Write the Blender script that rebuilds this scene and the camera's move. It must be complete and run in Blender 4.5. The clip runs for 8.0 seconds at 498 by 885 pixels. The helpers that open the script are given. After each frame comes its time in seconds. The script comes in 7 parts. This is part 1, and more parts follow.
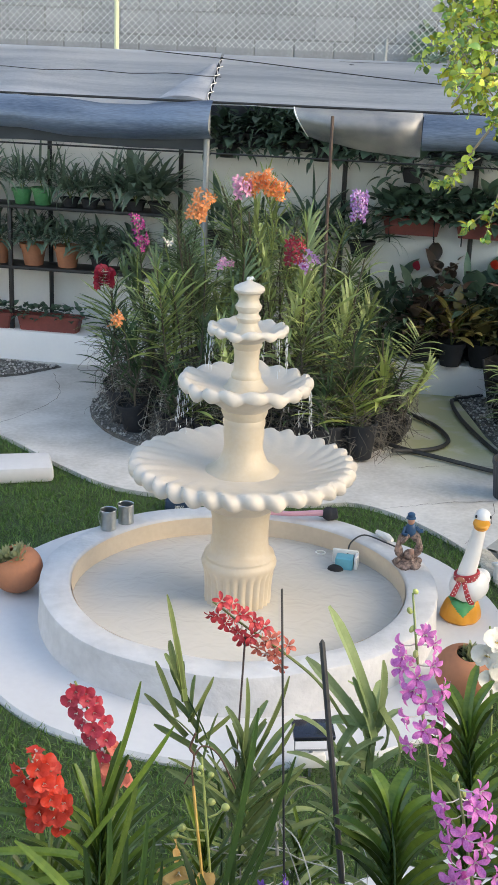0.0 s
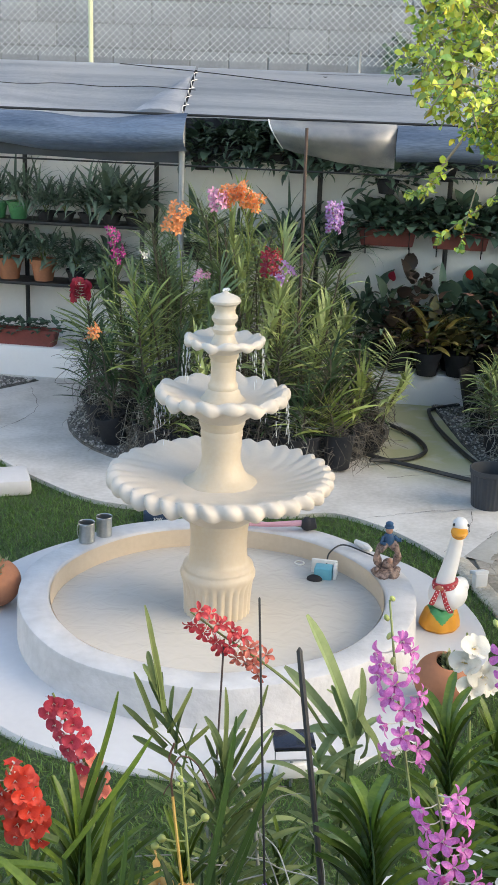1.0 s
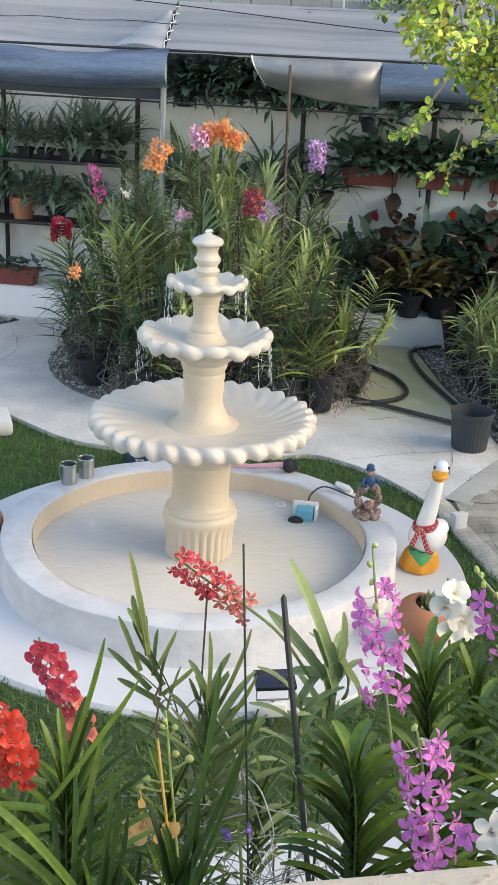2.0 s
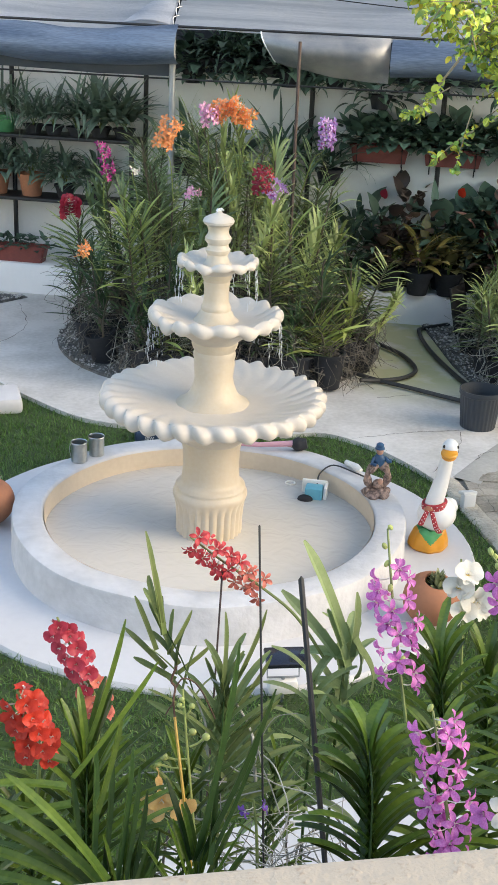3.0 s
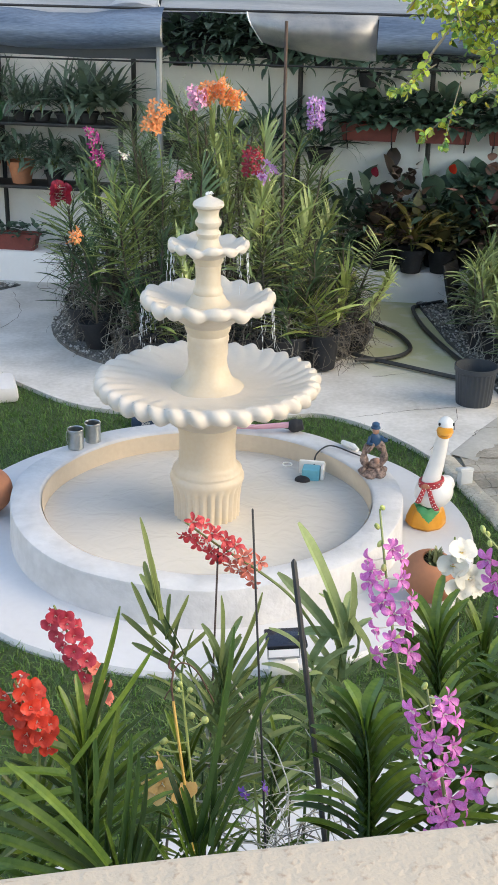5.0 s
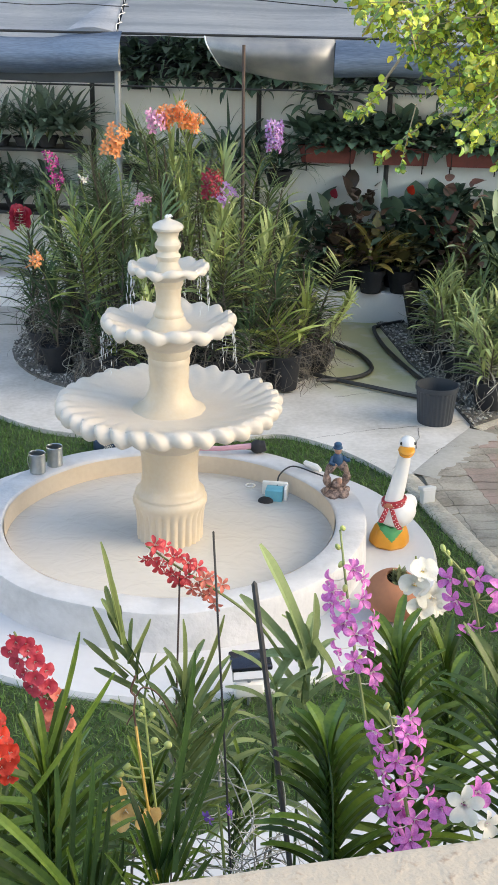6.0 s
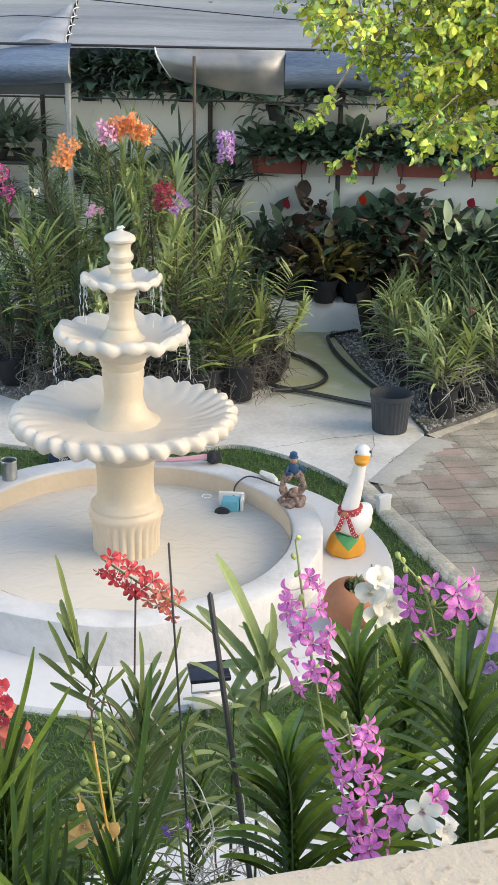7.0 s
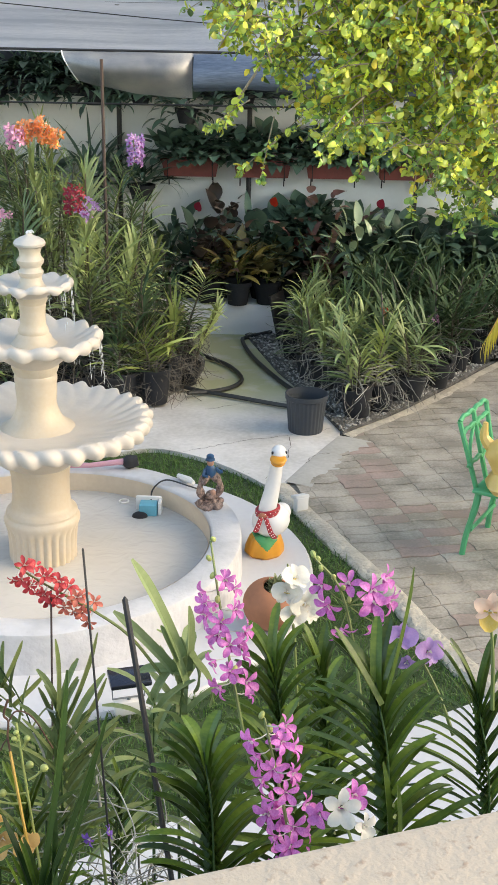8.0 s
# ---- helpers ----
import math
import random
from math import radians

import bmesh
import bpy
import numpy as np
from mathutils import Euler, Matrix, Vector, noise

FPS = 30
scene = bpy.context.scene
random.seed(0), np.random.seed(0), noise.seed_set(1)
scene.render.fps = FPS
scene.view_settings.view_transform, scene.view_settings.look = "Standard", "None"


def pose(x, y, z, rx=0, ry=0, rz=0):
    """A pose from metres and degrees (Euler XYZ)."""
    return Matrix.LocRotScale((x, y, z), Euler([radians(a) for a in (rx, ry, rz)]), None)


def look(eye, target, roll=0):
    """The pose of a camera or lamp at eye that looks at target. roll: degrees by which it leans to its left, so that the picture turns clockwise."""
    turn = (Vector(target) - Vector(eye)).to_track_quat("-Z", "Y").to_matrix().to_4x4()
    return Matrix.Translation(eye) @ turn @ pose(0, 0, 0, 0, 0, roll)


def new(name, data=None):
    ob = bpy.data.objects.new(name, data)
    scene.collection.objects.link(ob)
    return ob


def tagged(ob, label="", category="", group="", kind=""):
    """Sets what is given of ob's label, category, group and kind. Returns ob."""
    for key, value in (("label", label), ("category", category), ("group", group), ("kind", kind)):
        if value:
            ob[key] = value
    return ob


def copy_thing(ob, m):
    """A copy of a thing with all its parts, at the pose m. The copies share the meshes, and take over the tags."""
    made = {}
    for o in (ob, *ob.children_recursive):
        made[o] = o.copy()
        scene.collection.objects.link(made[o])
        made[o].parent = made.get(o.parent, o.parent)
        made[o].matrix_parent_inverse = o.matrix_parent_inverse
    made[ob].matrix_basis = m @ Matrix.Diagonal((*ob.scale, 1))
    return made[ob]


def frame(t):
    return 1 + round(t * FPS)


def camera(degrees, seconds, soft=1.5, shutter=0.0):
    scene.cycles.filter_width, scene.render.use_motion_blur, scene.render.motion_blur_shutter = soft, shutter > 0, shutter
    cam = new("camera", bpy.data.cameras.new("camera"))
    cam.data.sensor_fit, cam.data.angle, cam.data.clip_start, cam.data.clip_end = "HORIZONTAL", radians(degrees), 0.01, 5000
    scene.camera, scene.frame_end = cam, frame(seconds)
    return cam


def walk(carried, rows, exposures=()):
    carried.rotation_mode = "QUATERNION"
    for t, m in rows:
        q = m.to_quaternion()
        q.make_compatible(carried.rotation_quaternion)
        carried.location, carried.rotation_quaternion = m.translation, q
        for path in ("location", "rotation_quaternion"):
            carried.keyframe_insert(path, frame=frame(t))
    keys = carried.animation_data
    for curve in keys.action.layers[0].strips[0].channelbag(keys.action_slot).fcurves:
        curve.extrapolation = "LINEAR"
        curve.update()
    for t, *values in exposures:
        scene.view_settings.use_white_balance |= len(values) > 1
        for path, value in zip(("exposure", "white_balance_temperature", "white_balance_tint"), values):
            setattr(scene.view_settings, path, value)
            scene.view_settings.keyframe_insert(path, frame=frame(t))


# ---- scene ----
# ---------------------------------------------------------------- camera
cam = camera(23.63, 8.0)
PATH = [  # seconds, place, yaw, pitch, roll
    (0.0, 0.004, -5.779, 2.858, -0.24, -18.20, 2.29),
    (0.5, 0.005, -5.788, 2.863, -0.77, -17.93, 2.17),
    (1.0, 0.011, -5.786, 2.854, -1.28, -17.58, 2.00),
    (1.5, 0.008, -5.781, 2.840, -1.85, -18.19, 2.10),
    (1.7, 0.006, -5.784, 2.853, -2.36, -19.21, 2.51),
    (2.8, -0.020, -5.799, 2.894, -2.34, -21.58, 2.71),
    (3.0, -0.024, -5.804, 2.895, -2.17, -21.65, 2.59),
    (3.5, -0.021, -5.802, 2.898, -1.83, -21.94, 2.02),
    (4.0, -0.014, -5.801, 2.902, -1.77, -22.46, 1.54),
    (4.2, -0.014, -5.801, 2.902, -1.82, -22.68, 1.39),
    (5.3, -0.002, -5.814, 2.907, -2.59, -22.31, 0.98),
    (5.5, 0.000, -5.812, 2.908, -3.01, -22.04, 0.94),
    (6.0, 0.005, -5.811, 2.907, -4.05, -21.49, 1.02),
    (6.5, 0.008, -5.806, 2.906, -5.07, -21.15, 1.03),
    (7.0, 0.011, -5.807, 2.905, -6.28, -20.95, 1.01),
    (7.5, 0.016, -5.811, 2.905, -8.27, -20.85, 1.11),
    (8.0, 0.024, -5.806, 2.901, -10.47, -20.73, 1.15),
]
walk(cam, [(t, pose(x, y, z) @ pose(0, 0, 0, 0, 0, yaw) @ pose(0, 0, 0, 90 + pitch) @ pose(0, 0, 0, 0, 0, roll))
           for t, x, y, z, yaw, pitch, roll in PATH],
     exposures=[(0.0, 1.71, 7000, 8), (1.5, 1.74, 7000, 8), (3.5, 1.82, 7050, 8), (5.5, 1.84, 7050, 8), (8.0, 1.85, 7350, 8)])

# ---------------------------------------------------------------- light
SUN_FROM = Vector((0.85, -0.25, 0.42)).normalized()
world = bpy.data.worlds.new("sky")
scene.world = world
world.use_nodes = True
wn = world.node_tree.nodes
sky = wn.new("ShaderNodeTexSky")
sky.sky_type, sky.sun_disc = "NISHITA", False
sky.sun_elevation = math.asin(SUN_FROM.z)
sky.sun_rotation = math.atan2(SUN_FROM.x, SUN_FROM.y)
world.node_tree.links.new(sky.outputs[0], wn["Background"].inputs[0])
wn["Background"].inputs[1].default_value = 0.15
sun = new("sun", bpy.data.lights.new("sun", "SUN"))
sun.data.energy, sun.data.angle, sun.data.color = 0.90, radians(60.0), (1.0, 0.79, 0.52)
sun.matrix_world = look(SUN_FROM * 30, (0, 0, 0))


# ---------------------------------------------------------------- materials
def mat(name, col, col2=None, rough=0.6, scale=6.0, fine=60.0, bump=0.15, dist=0.01, metal=0.0, vary=0.0, trans=0.0,
        where="Object", spec=0.5, coat=0.0, contrast=0.25, island=0.0, center=0.72, stretch=None):
    """A surface of two colours mixed at two scales, with fine relief; vary: spread of lightness from piece to piece."""
    m = bpy.data.materials.new(name)
    m.use_nodes = True
    nt = m.node_tree
    N, Lk = nt.nodes.new, nt.links.new
    bsdf = nt.nodes["Principled BSDF"]
    col2 = col2 or tuple(c * 0.75 for c in col)
    if where == "World":
        co = N("ShaderNodeNewGeometry").outputs["Position"]
    else:
        co = N("ShaderNodeTexCoord").outputs["Object"]
    if stretch:
        mp = N("ShaderNodeMapping")
        mp.inputs["Scale"].default_value = stretch
        Lk(co, mp.inputs["Vector"])
        co = mp.outputs[0]
    big, small = N("ShaderNodeTexNoise"), N("ShaderNodeTexNoise")
    for nz, sc in ((big, scale), (small, fine)):
        nz.inputs["Scale"].default_value, nz.inputs["Detail"].default_value = sc, 4.0
        Lk(co, nz.inputs["Vector"])
    add = N("ShaderNodeMath")
    add.operation = "MULTIPLY_ADD"
    add.inputs[1].default_value = 0.45
    Lk(small.outputs["Fac"], add.inputs[0])
    Lk(big.outputs["Fac"], add.inputs[2])
    ramp = N("ShaderNodeMapRange")
    ramp.inputs["From Min"].default_value, ramp.inputs["From Max"].default_value = center - contrast, center + contrast
    Lk(add.outputs[0], ramp.inputs["Value"])
    mix = N("ShaderNodeMix")
    mix.data_type = "RGBA"
    mix.inputs[6].default_value, mix.inputs[7].default_value = (*col, 1), (*col2, 1)
    Lk(ramp.outputs[0], mix.inputs[0])
    out = mix.outputs[2]
    if vary or island:
        if vary:
            rnd = N("ShaderNodeObjectInfo").outputs["Random"]
        else:
            rnd = N("ShaderNodeNewGeometry").outputs["Random Per Island"]
        amount = vary or island
        rng = N("ShaderNodeMapRange")
        rng.inputs["To Min"].default_value, rng.inputs["To Max"].default_value = 1 - amount, 1 + amount
        Lk(rnd, rng.inputs["Value"])
        hsv = N("ShaderNodeHueSaturation")
        Lk(out, hsv.inputs["Color"])
        Lk(rng.outputs[0], hsv.inputs["Value"])
        out = hsv.outputs[0]
    Lk(out, bsdf.inputs["Base Color"])
    bsdf.inputs["Roughness"].default_value, bsdf.inputs["Metallic"].default_value = rough, metal
    bsdf.inputs["Specular IOR Level"].default_value, bsdf.inputs["Coat Weight"].default_value = spec, coat
    if bump:
        bp = N("ShaderNodeBump")
        bp.inputs["Strength"].default_value, bp.inputs["Distance"].default_value = bump, dist
        Lk(add.outputs[0], bp.inputs["Height"])
        Lk(bp.outputs[0], bsdf.inputs["Normal"])
    if trans:
        tl, ms = N("ShaderNodeBsdfTranslucent"), N("ShaderNodeMixShader")
        Lk(out, tl.inputs["Color"])
        ms.inputs[0].default_value = trans
        Lk(bsdf.outputs[0], ms.inputs[1])
        Lk(tl.outputs[0], ms.inputs[2])
        Lk(ms.outputs[0], nt.nodes["Material Output"].inputs["Surface"])
    return m


def water_material(name, tint, bump, scale):
    m = bpy.data.materials.new(name)
    m.use_nodes = True
    nt = m.node_tree
    N, Lk = nt.nodes.new, nt.links.new
    nt.nodes.remove(nt.nodes["Principled BSDF"])
    clear, gloss, ms, fr = N("ShaderNodeBsdfTransparent"), N("ShaderNodeBsdfGlossy"), N("ShaderNodeMixShader"), N("ShaderNodeFresnel")
    clear.inputs[0].default_value = (*tint, 1)
    milk, cloud = N("ShaderNodeBsdfDiffuse"), N("ShaderNodeMixShader")
    milk.inputs[0].default_value = (0.69, 0.675, 0.64, 1)
    cloud.inputs[0].default_value = 0.70
    Lk(clear.outputs[0], cloud.inputs[1])
    Lk(milk.outputs[0], cloud.inputs[2])
    gloss.inputs["Roughness"].default_value = 0.06
    fr.inputs[0].default_value = 1.33
    nz, bp, co = N("ShaderNodeTexNoise"), N("ShaderNodeBump"), N("ShaderNodeTexCoord")
    nz.inputs["Scale"].default_value, nz.inputs["Distortion"].default_value = scale, 0.8
    bp.inputs["Strength"].default_value, bp.inputs["Distance"].default_value = bump, 0.06
    Lk(co.outputs["Object"], nz.inputs["Vector"])
    Lk(nz.outputs["Fac"], bp.inputs["Height"])
    Lk(bp.outputs[0], gloss.inputs["Normal"])
    Lk(bp.outputs[0], fr.inputs["Normal"])
    Lk(fr.outputs[0], ms.inputs[0])
    Lk(cloud.outputs[0], ms.inputs[1])
    Lk(gloss.outputs[0], ms.inputs[2])
    Lk(ms.outputs[0], nt.nodes["Material Output"].inputs["Surface"])
    return m


WHITE = mat("white_paint", (0.88, 0.87, 0.85), (0.80, 0.79, 0.77), 0.55, 3, 40, 0.2, 0.006, contrast=0.4)
BASIN = mat("worn_white_basin_paint", (0.69, 0.675, 0.665), (0.52, 0.51, 0.50), 0.6, 7, 26, 0.8, 0.014, contrast=0.3)
FLOORW = mat("white_pool_floor", (0.88, 0.85, 0.80), (0.80, 0.77, 0.71), 0.5, 3, 30, 0.1, 0.004)
POOL = mat("cream_pool_paint", (0.70, 0.59, 0.45), (0.60, 0.49, 0.36), 0.5, 4, 40, 0.1, 0.004)
BOWL = mat("white_cast_stone", (0.66, 0.595, 0.515), (0.58, 0.51, 0.42), 0.42, 5, 60, 0.3, 0.006, contrast=0.35, spec=0.35)
CREAM = mat("cream_cast_stone", (0.61, 0.54, 0.44), (0.56, 0.45, 0.30), 0.45, 4, 50, 0.3, 0.006, contrast=0.3)
SLAB = mat("white_painted_concrete", (0.67, 0.66, 0.655), (0.55, 0.54, 0.535), 0.6, 1.5, 25, 0.2, 0.006, contrast=0.4)
CONCRETE = mat("pale_weathered_concrete", (0.67, 0.64, 0.595), (0.43, 0.405, 0.36), 0.75, 2.3, 30, 0.4, 0.008, where="World", contrast=0.22, center=0.80)
SMEAR = mat("smeared_grey_cement", (0.50, 0.475, 0.425), (0.36, 0.335, 0.285), 0.85, 3, 35, 0.5, 0.008, where="World")
KERB = mat("rough_kerb_concrete", (0.66, 0.59, 0.47), (0.38, 0.335, 0.265), 0.85, 9, 45, 1.0, 0.03, contrast=0.3)
PAVER = mat("worn_grey_paver", (0.43, 0.38, 0.31), (0.24, 0.215, 0.17), 0.85, 4.2, 60, 1.0, 0.010, vary=0.07, where="World", contrast=0.14)
PAVER_ROSE = mat("worn_rose_paver", (0.40, 0.29, 0.24), (0.27, 0.215, 0.175), 0.85, 4.2, 60, 1.0, 0.010, vary=0.07, where="World", contrast=0.14)
POTGREY = mat("blue_grey_nursery_plastic", (0.034, 0.042, 0.052), (0.05, 0.055, 0.062), 0.55, 6, 60, 0.1)
JOINT = mat("paver_joint_sand", (0.30, 0.27, 0.22), (0.12, 0.11, 0.09), 0.9, 6, 60, 0.4)
WALL = mat("off_white_wall", (0.91, 0.895, 0.85), (0.82, 0.80, 0.75), 0.8, 1.5, 30, 0.25, 0.006, contrast=0.35)
BLOCK = mat("grey_concrete_block", (0.37, 0.375, 0.38), (0.24, 0.24, 0.245), 0.9, 3, 40, 0.6, 0.01, vary=0.10)
MORTAR = mat("mortar", (0.27, 0.27, 0.265), (0.19, 0.19, 0.185), 0.9, 4, 50, 0.5)
COPING = mat("speckled_stone_coping", (0.50, 0.405, 0.30), (0.36, 0.26, 0.18), 0.7, 70, 190, 0.5, 0.004, contrast=0.08, center=0.89)
SOIL = mat("garden_soil", (0.10, 0.085, 0.065), (0.055, 0.05, 0.04), 0.95, 4, 40, 0.8, 0.03, where="World")
TURF = mat("turf", (0.055, 0.085, 0.025), (0.035, 0.06, 0.018), 0.9, 3, 60, 0.8, 0.03, where="World")
GRASS = mat("grass_blade", (0.085, 0.18, 0.034), (0.12, 0.21, 0.05), 0.5, 2, 9, 0, trans=0.25, where="World", island=0.35)
GRAVEL = mat("dark_gravel_bed", (0.19, 0.182, 0.165), (0.085, 0.08, 0.072), 0.9, 14, 70, 1.0, 0.03, where="World", contrast=0.2)
STONE = mat("pale_gravel_stone", (0.52, 0.50, 0.46), (0.26, 0.25, 0.23), 0.8, 20, 90, 0.3, island=0.5)
CLOTH = mat("grey_shade_cloth", (0.72, 0.74, 0.79), (0.43, 0.47, 0.54), 0.5, 2.2, 90, 0.5, 0.01, spec=0.6, trans=0.6, stretch=(0.10, 1.8, 5.0), contrast=0.15)
CLOTH2 = mat("dark_blue_shade_cloth", (0.22, 0.28, 0.375), (0.05, 0.075, 0.125), 0.32, 2.4, 70, 0.6, 0.012, spec=0.7, trans=0.2, stretch=(0.22, 1.6, 3.0), contrast=0.2)
# pale flecks put the sun's glints on the flap into its colour
CLOTH3 = mat("sun_glint_cloth", (0.40, 0.385, 0.36), (0.09, 0.105, 0.13), 0.30, 3, 170, 0.8, 0.006, spec=0.8, trans=0.15, contrast=0.22)
DARKSHEET = mat("black_sheet_and_shadow", (0.040, 0.050, 0.062), (0.065, 0.075, 0.088), 0.7, 5, 120, 0.3, 0.004, trans=0.1)
WIRE = mat("bright_zinc_wire", (0.75, 0.76, 0.74), (0.6, 0.61, 0.6), 0.45, 8, 60, 0, metal=0.3)
YPOST = mat("pale_yellow_painted_post", (0.66, 0.66, 0.42), (0.55, 0.55, 0.36), 0.5, 8, 60, 0.1)
GALV = mat("galvanised_steel", (0.34, 0.36, 0.38), (0.26, 0.28, 0.29), 0.55, 8, 60, 0.1, metal=0.8)
TIN = mat("tin_can_metal", (0.52, 0.54, 0.53), (0.38, 0.40, 0.39), 0.3, 10, 60, 0.1, metal=0.9)
BLACKM = mat("black_painted_metal", (0.012, 0.012, 0.013), (0.028, 0.026, 0.024), 0.5, 8, 60, 0.2)
RUSTY = mat("rusty_steel_rod", (0.10, 0.06, 0.045), (0.04, 0.032, 0.03), 0.7, 12, 70, 0.4)
PLASTIC = mat("black_nursery_plastic", (0.026, 0.027, 0.030), (0.042, 0.042, 0.044), 0.65, 6, 60, 0.1, vary=0.2, spec=0.15)
HOSE = mat("black_rubber_hose", (0.02, 0.02, 0.02), (0.045, 0.045, 0.042), 0.5, 9, 60, 0.1)
TERRA = mat("terracotta", (0.47, 0.19, 0.09), (0.36, 0.15, 0.08), 0.75, 6, 50, 0.25, 0.005, vary=0.12)
BRICKRED = mat("brick_red_planter_plastic", (0.26, 0.06, 0.045), (0.18, 0.045, 0.035), 0.55, 6, 50, 0.15, vary=0.1)
GREENPOT = mat("green_glazed_pot", (0.09, 0.30, 0.12), (0.06, 0.20, 0.08), 0.35, 6, 50, 0.1)
VANDA = mat("deep_green_strap_leaf", (0.042, 0.084, 0.010), (0.110, 0.160, 0.022), 0.34, 3, 22, 0.15, 0.003, vary=0.45, trans=0.05, spec=0.32, contrast=0.2)
SWORD = mat("dark_sword_leaf", (0.020, 0.050, 0.012), (0.045, 0.085, 0.018), 0.36, 3, 22, 0.15, 0.003, vary=0.35, trans=0.06, spec=0.28)
VANDA_L = mat("light_green_strap_leaf", (0.18, 0.25, 0.09), (0.30, 0.35, 0.16), 0.45, 3, 22, 0.1, 0.003, vary=0.2, trans=0.2, spec=0.3)
# ISLE_D and ISLE_K darken ISLE: shade among the bed plants put into colour
ISLE_D = mat("shaded_bed_leaf", (0.10, 0.165, 0.065), (0.175, 0.24, 0.095), 0.5, 3, 20, 0, trans=0.12, island=0.4)
PALELEAF = mat("pale_green_leaf", (0.48, 0.60, 0.33), (0.60, 0.68, 0.42), 0.45, 4, 25, 0, trans=0.15, island=0.3)
OLIVE = mat("olive_strap_leaf", (0.13, 0.18, 0.055), (0.22, 0.26, 0.09), 0.45, 3, 22, 0.1, 0.003, vary=0.25, trans=0.15, spec=0.3)
ISLE_Y = mat("bright_yellow_green_leaf", (0.28, 0.36, 0.09), (0.42, 0.48, 0.16), 0.42, 3, 20, 0, trans=0.25, island=0.35)
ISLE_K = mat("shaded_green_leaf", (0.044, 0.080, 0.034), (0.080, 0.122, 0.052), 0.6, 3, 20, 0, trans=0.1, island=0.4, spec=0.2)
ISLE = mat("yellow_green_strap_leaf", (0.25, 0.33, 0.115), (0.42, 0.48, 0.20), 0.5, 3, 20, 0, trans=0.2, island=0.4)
DARKLEAF = mat("dark_broad_leaf", (0.074, 0.132, 0.092), (0.122, 0.19, 0.125), 0.5, 4, 25, 0.1, trans=0.08, island=0.5, spec=0.35)
SHELFLEAF = mat("grey_green_shelf_leaf", (0.11, 0.17, 0.12), (0.19, 0.26, 0.18), 0.55, 4, 25, 0.1, trans=0.1, island=0.45)
CROTON = mat("yellow_bronze_croton_leaf", (0.42, 0.40, 0.10), (0.24, 0.15, 0.07), 0.42, 7, 30, 0.1, trans=0.1, island=0.4)
BRONZE = mat("bronze_green_leaf", (0.17, 0.14, 0.05), (0.10, 0.11, 0.05), 0.4, 4, 25, 0.1, trans=0.1, island=0.35)
REDLEAF = mat("dark_red_bronze_leaf", (0.15, 0.085, 0.07), (0.085, 0.075, 0.055), 0.42, 4, 25, 0.1, trans=0.1, island=0.45)
ROSELEAF = mat("dull_rose_leaf", (0.30, 0.13, 0.12), (0.20, 0.13, 0.09), 0.45, 4, 25, 0.1, trans=0.12, island=0.4)
SUCC = mat("grey_green_succulent", (0.26, 0.29, 0.13), (0.36, 0.36, 0.18), 0.5, 8, 40, 0.1, island=0.25)
# TREELEAF is coloured as lit by the sun, TREEGREEN as a shaded leaf
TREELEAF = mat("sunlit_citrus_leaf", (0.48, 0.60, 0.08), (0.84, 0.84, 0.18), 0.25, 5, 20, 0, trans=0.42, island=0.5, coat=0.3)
TREEGREEN = mat("shaded_citrus_leaf", (0.14, 0.27, 0.06), (0.30, 0.43, 0.11), 0.28, 5, 20, 0, trans=0.22, island=0.6, coat=0.3)
TWIG = mat("pale_brown_twig", (0.34, 0.27, 0.18), (0.20, 0.16, 0.11), 0.8, 9, 50, 0.4)
YELLOWLEAF = mat("yellowed_leaf", (0.72, 0.58, 0.06), (0.55, 0.46, 0.06), 0.45, 4, 20, 0, trans=0.4, island=0.3)
BARK = mat("grey_brown_bark", (0.17, 0.13, 0.09), (0.09, 0.07, 0.05), 0.9, 9, 50, 0.8, 0.02)
ROOT = mat("silvery_aerial_root", (0.46, 0.45, 0.40), (0.22, 0.21, 0.17), 0.7, 8, 50, 0.2, island=0.55)
DRYROOT = mat("dry_brown_root", (0.16, 0.14, 0.11), (0.09, 0.08, 0.065), 0.8, 8, 50, 0.2, island=0.4)
STALK = mat("green_flower_stalk", (0.20, 0.25, 0.07), (0.14, 0.18, 0.05), 0.5, 9, 40, 0)
DARKSTALK = mat("dark_flower_stalk", (0.07, 0.05, 0.045), (0.11, 0.10, 0.06), 0.5, 9, 40, 0)
YSTALK = mat("orange_yellow_stalk", (0.60, 0.30, 0.03), (0.5, 0.34, 0.06), 0.45, 9, 40, 0)
BROWNTIP = mat("dry_brown_stalk", (0.16, 0.075, 0.045), (0.09, 0.05, 0.035), 0.7, 14, 60, 0.2)
BUD = mat("pale_green_bud", (0.42, 0.45, 0.14), (0.30, 0.36, 0.10), 0.45, 12, 40, 0, vary=0.15)


def petal(name, a, b):
    return mat(name, a, b, 0.5, 18, 120, 0.1, 0.002, trans=0.3, vary=0.14, contrast=0.38)


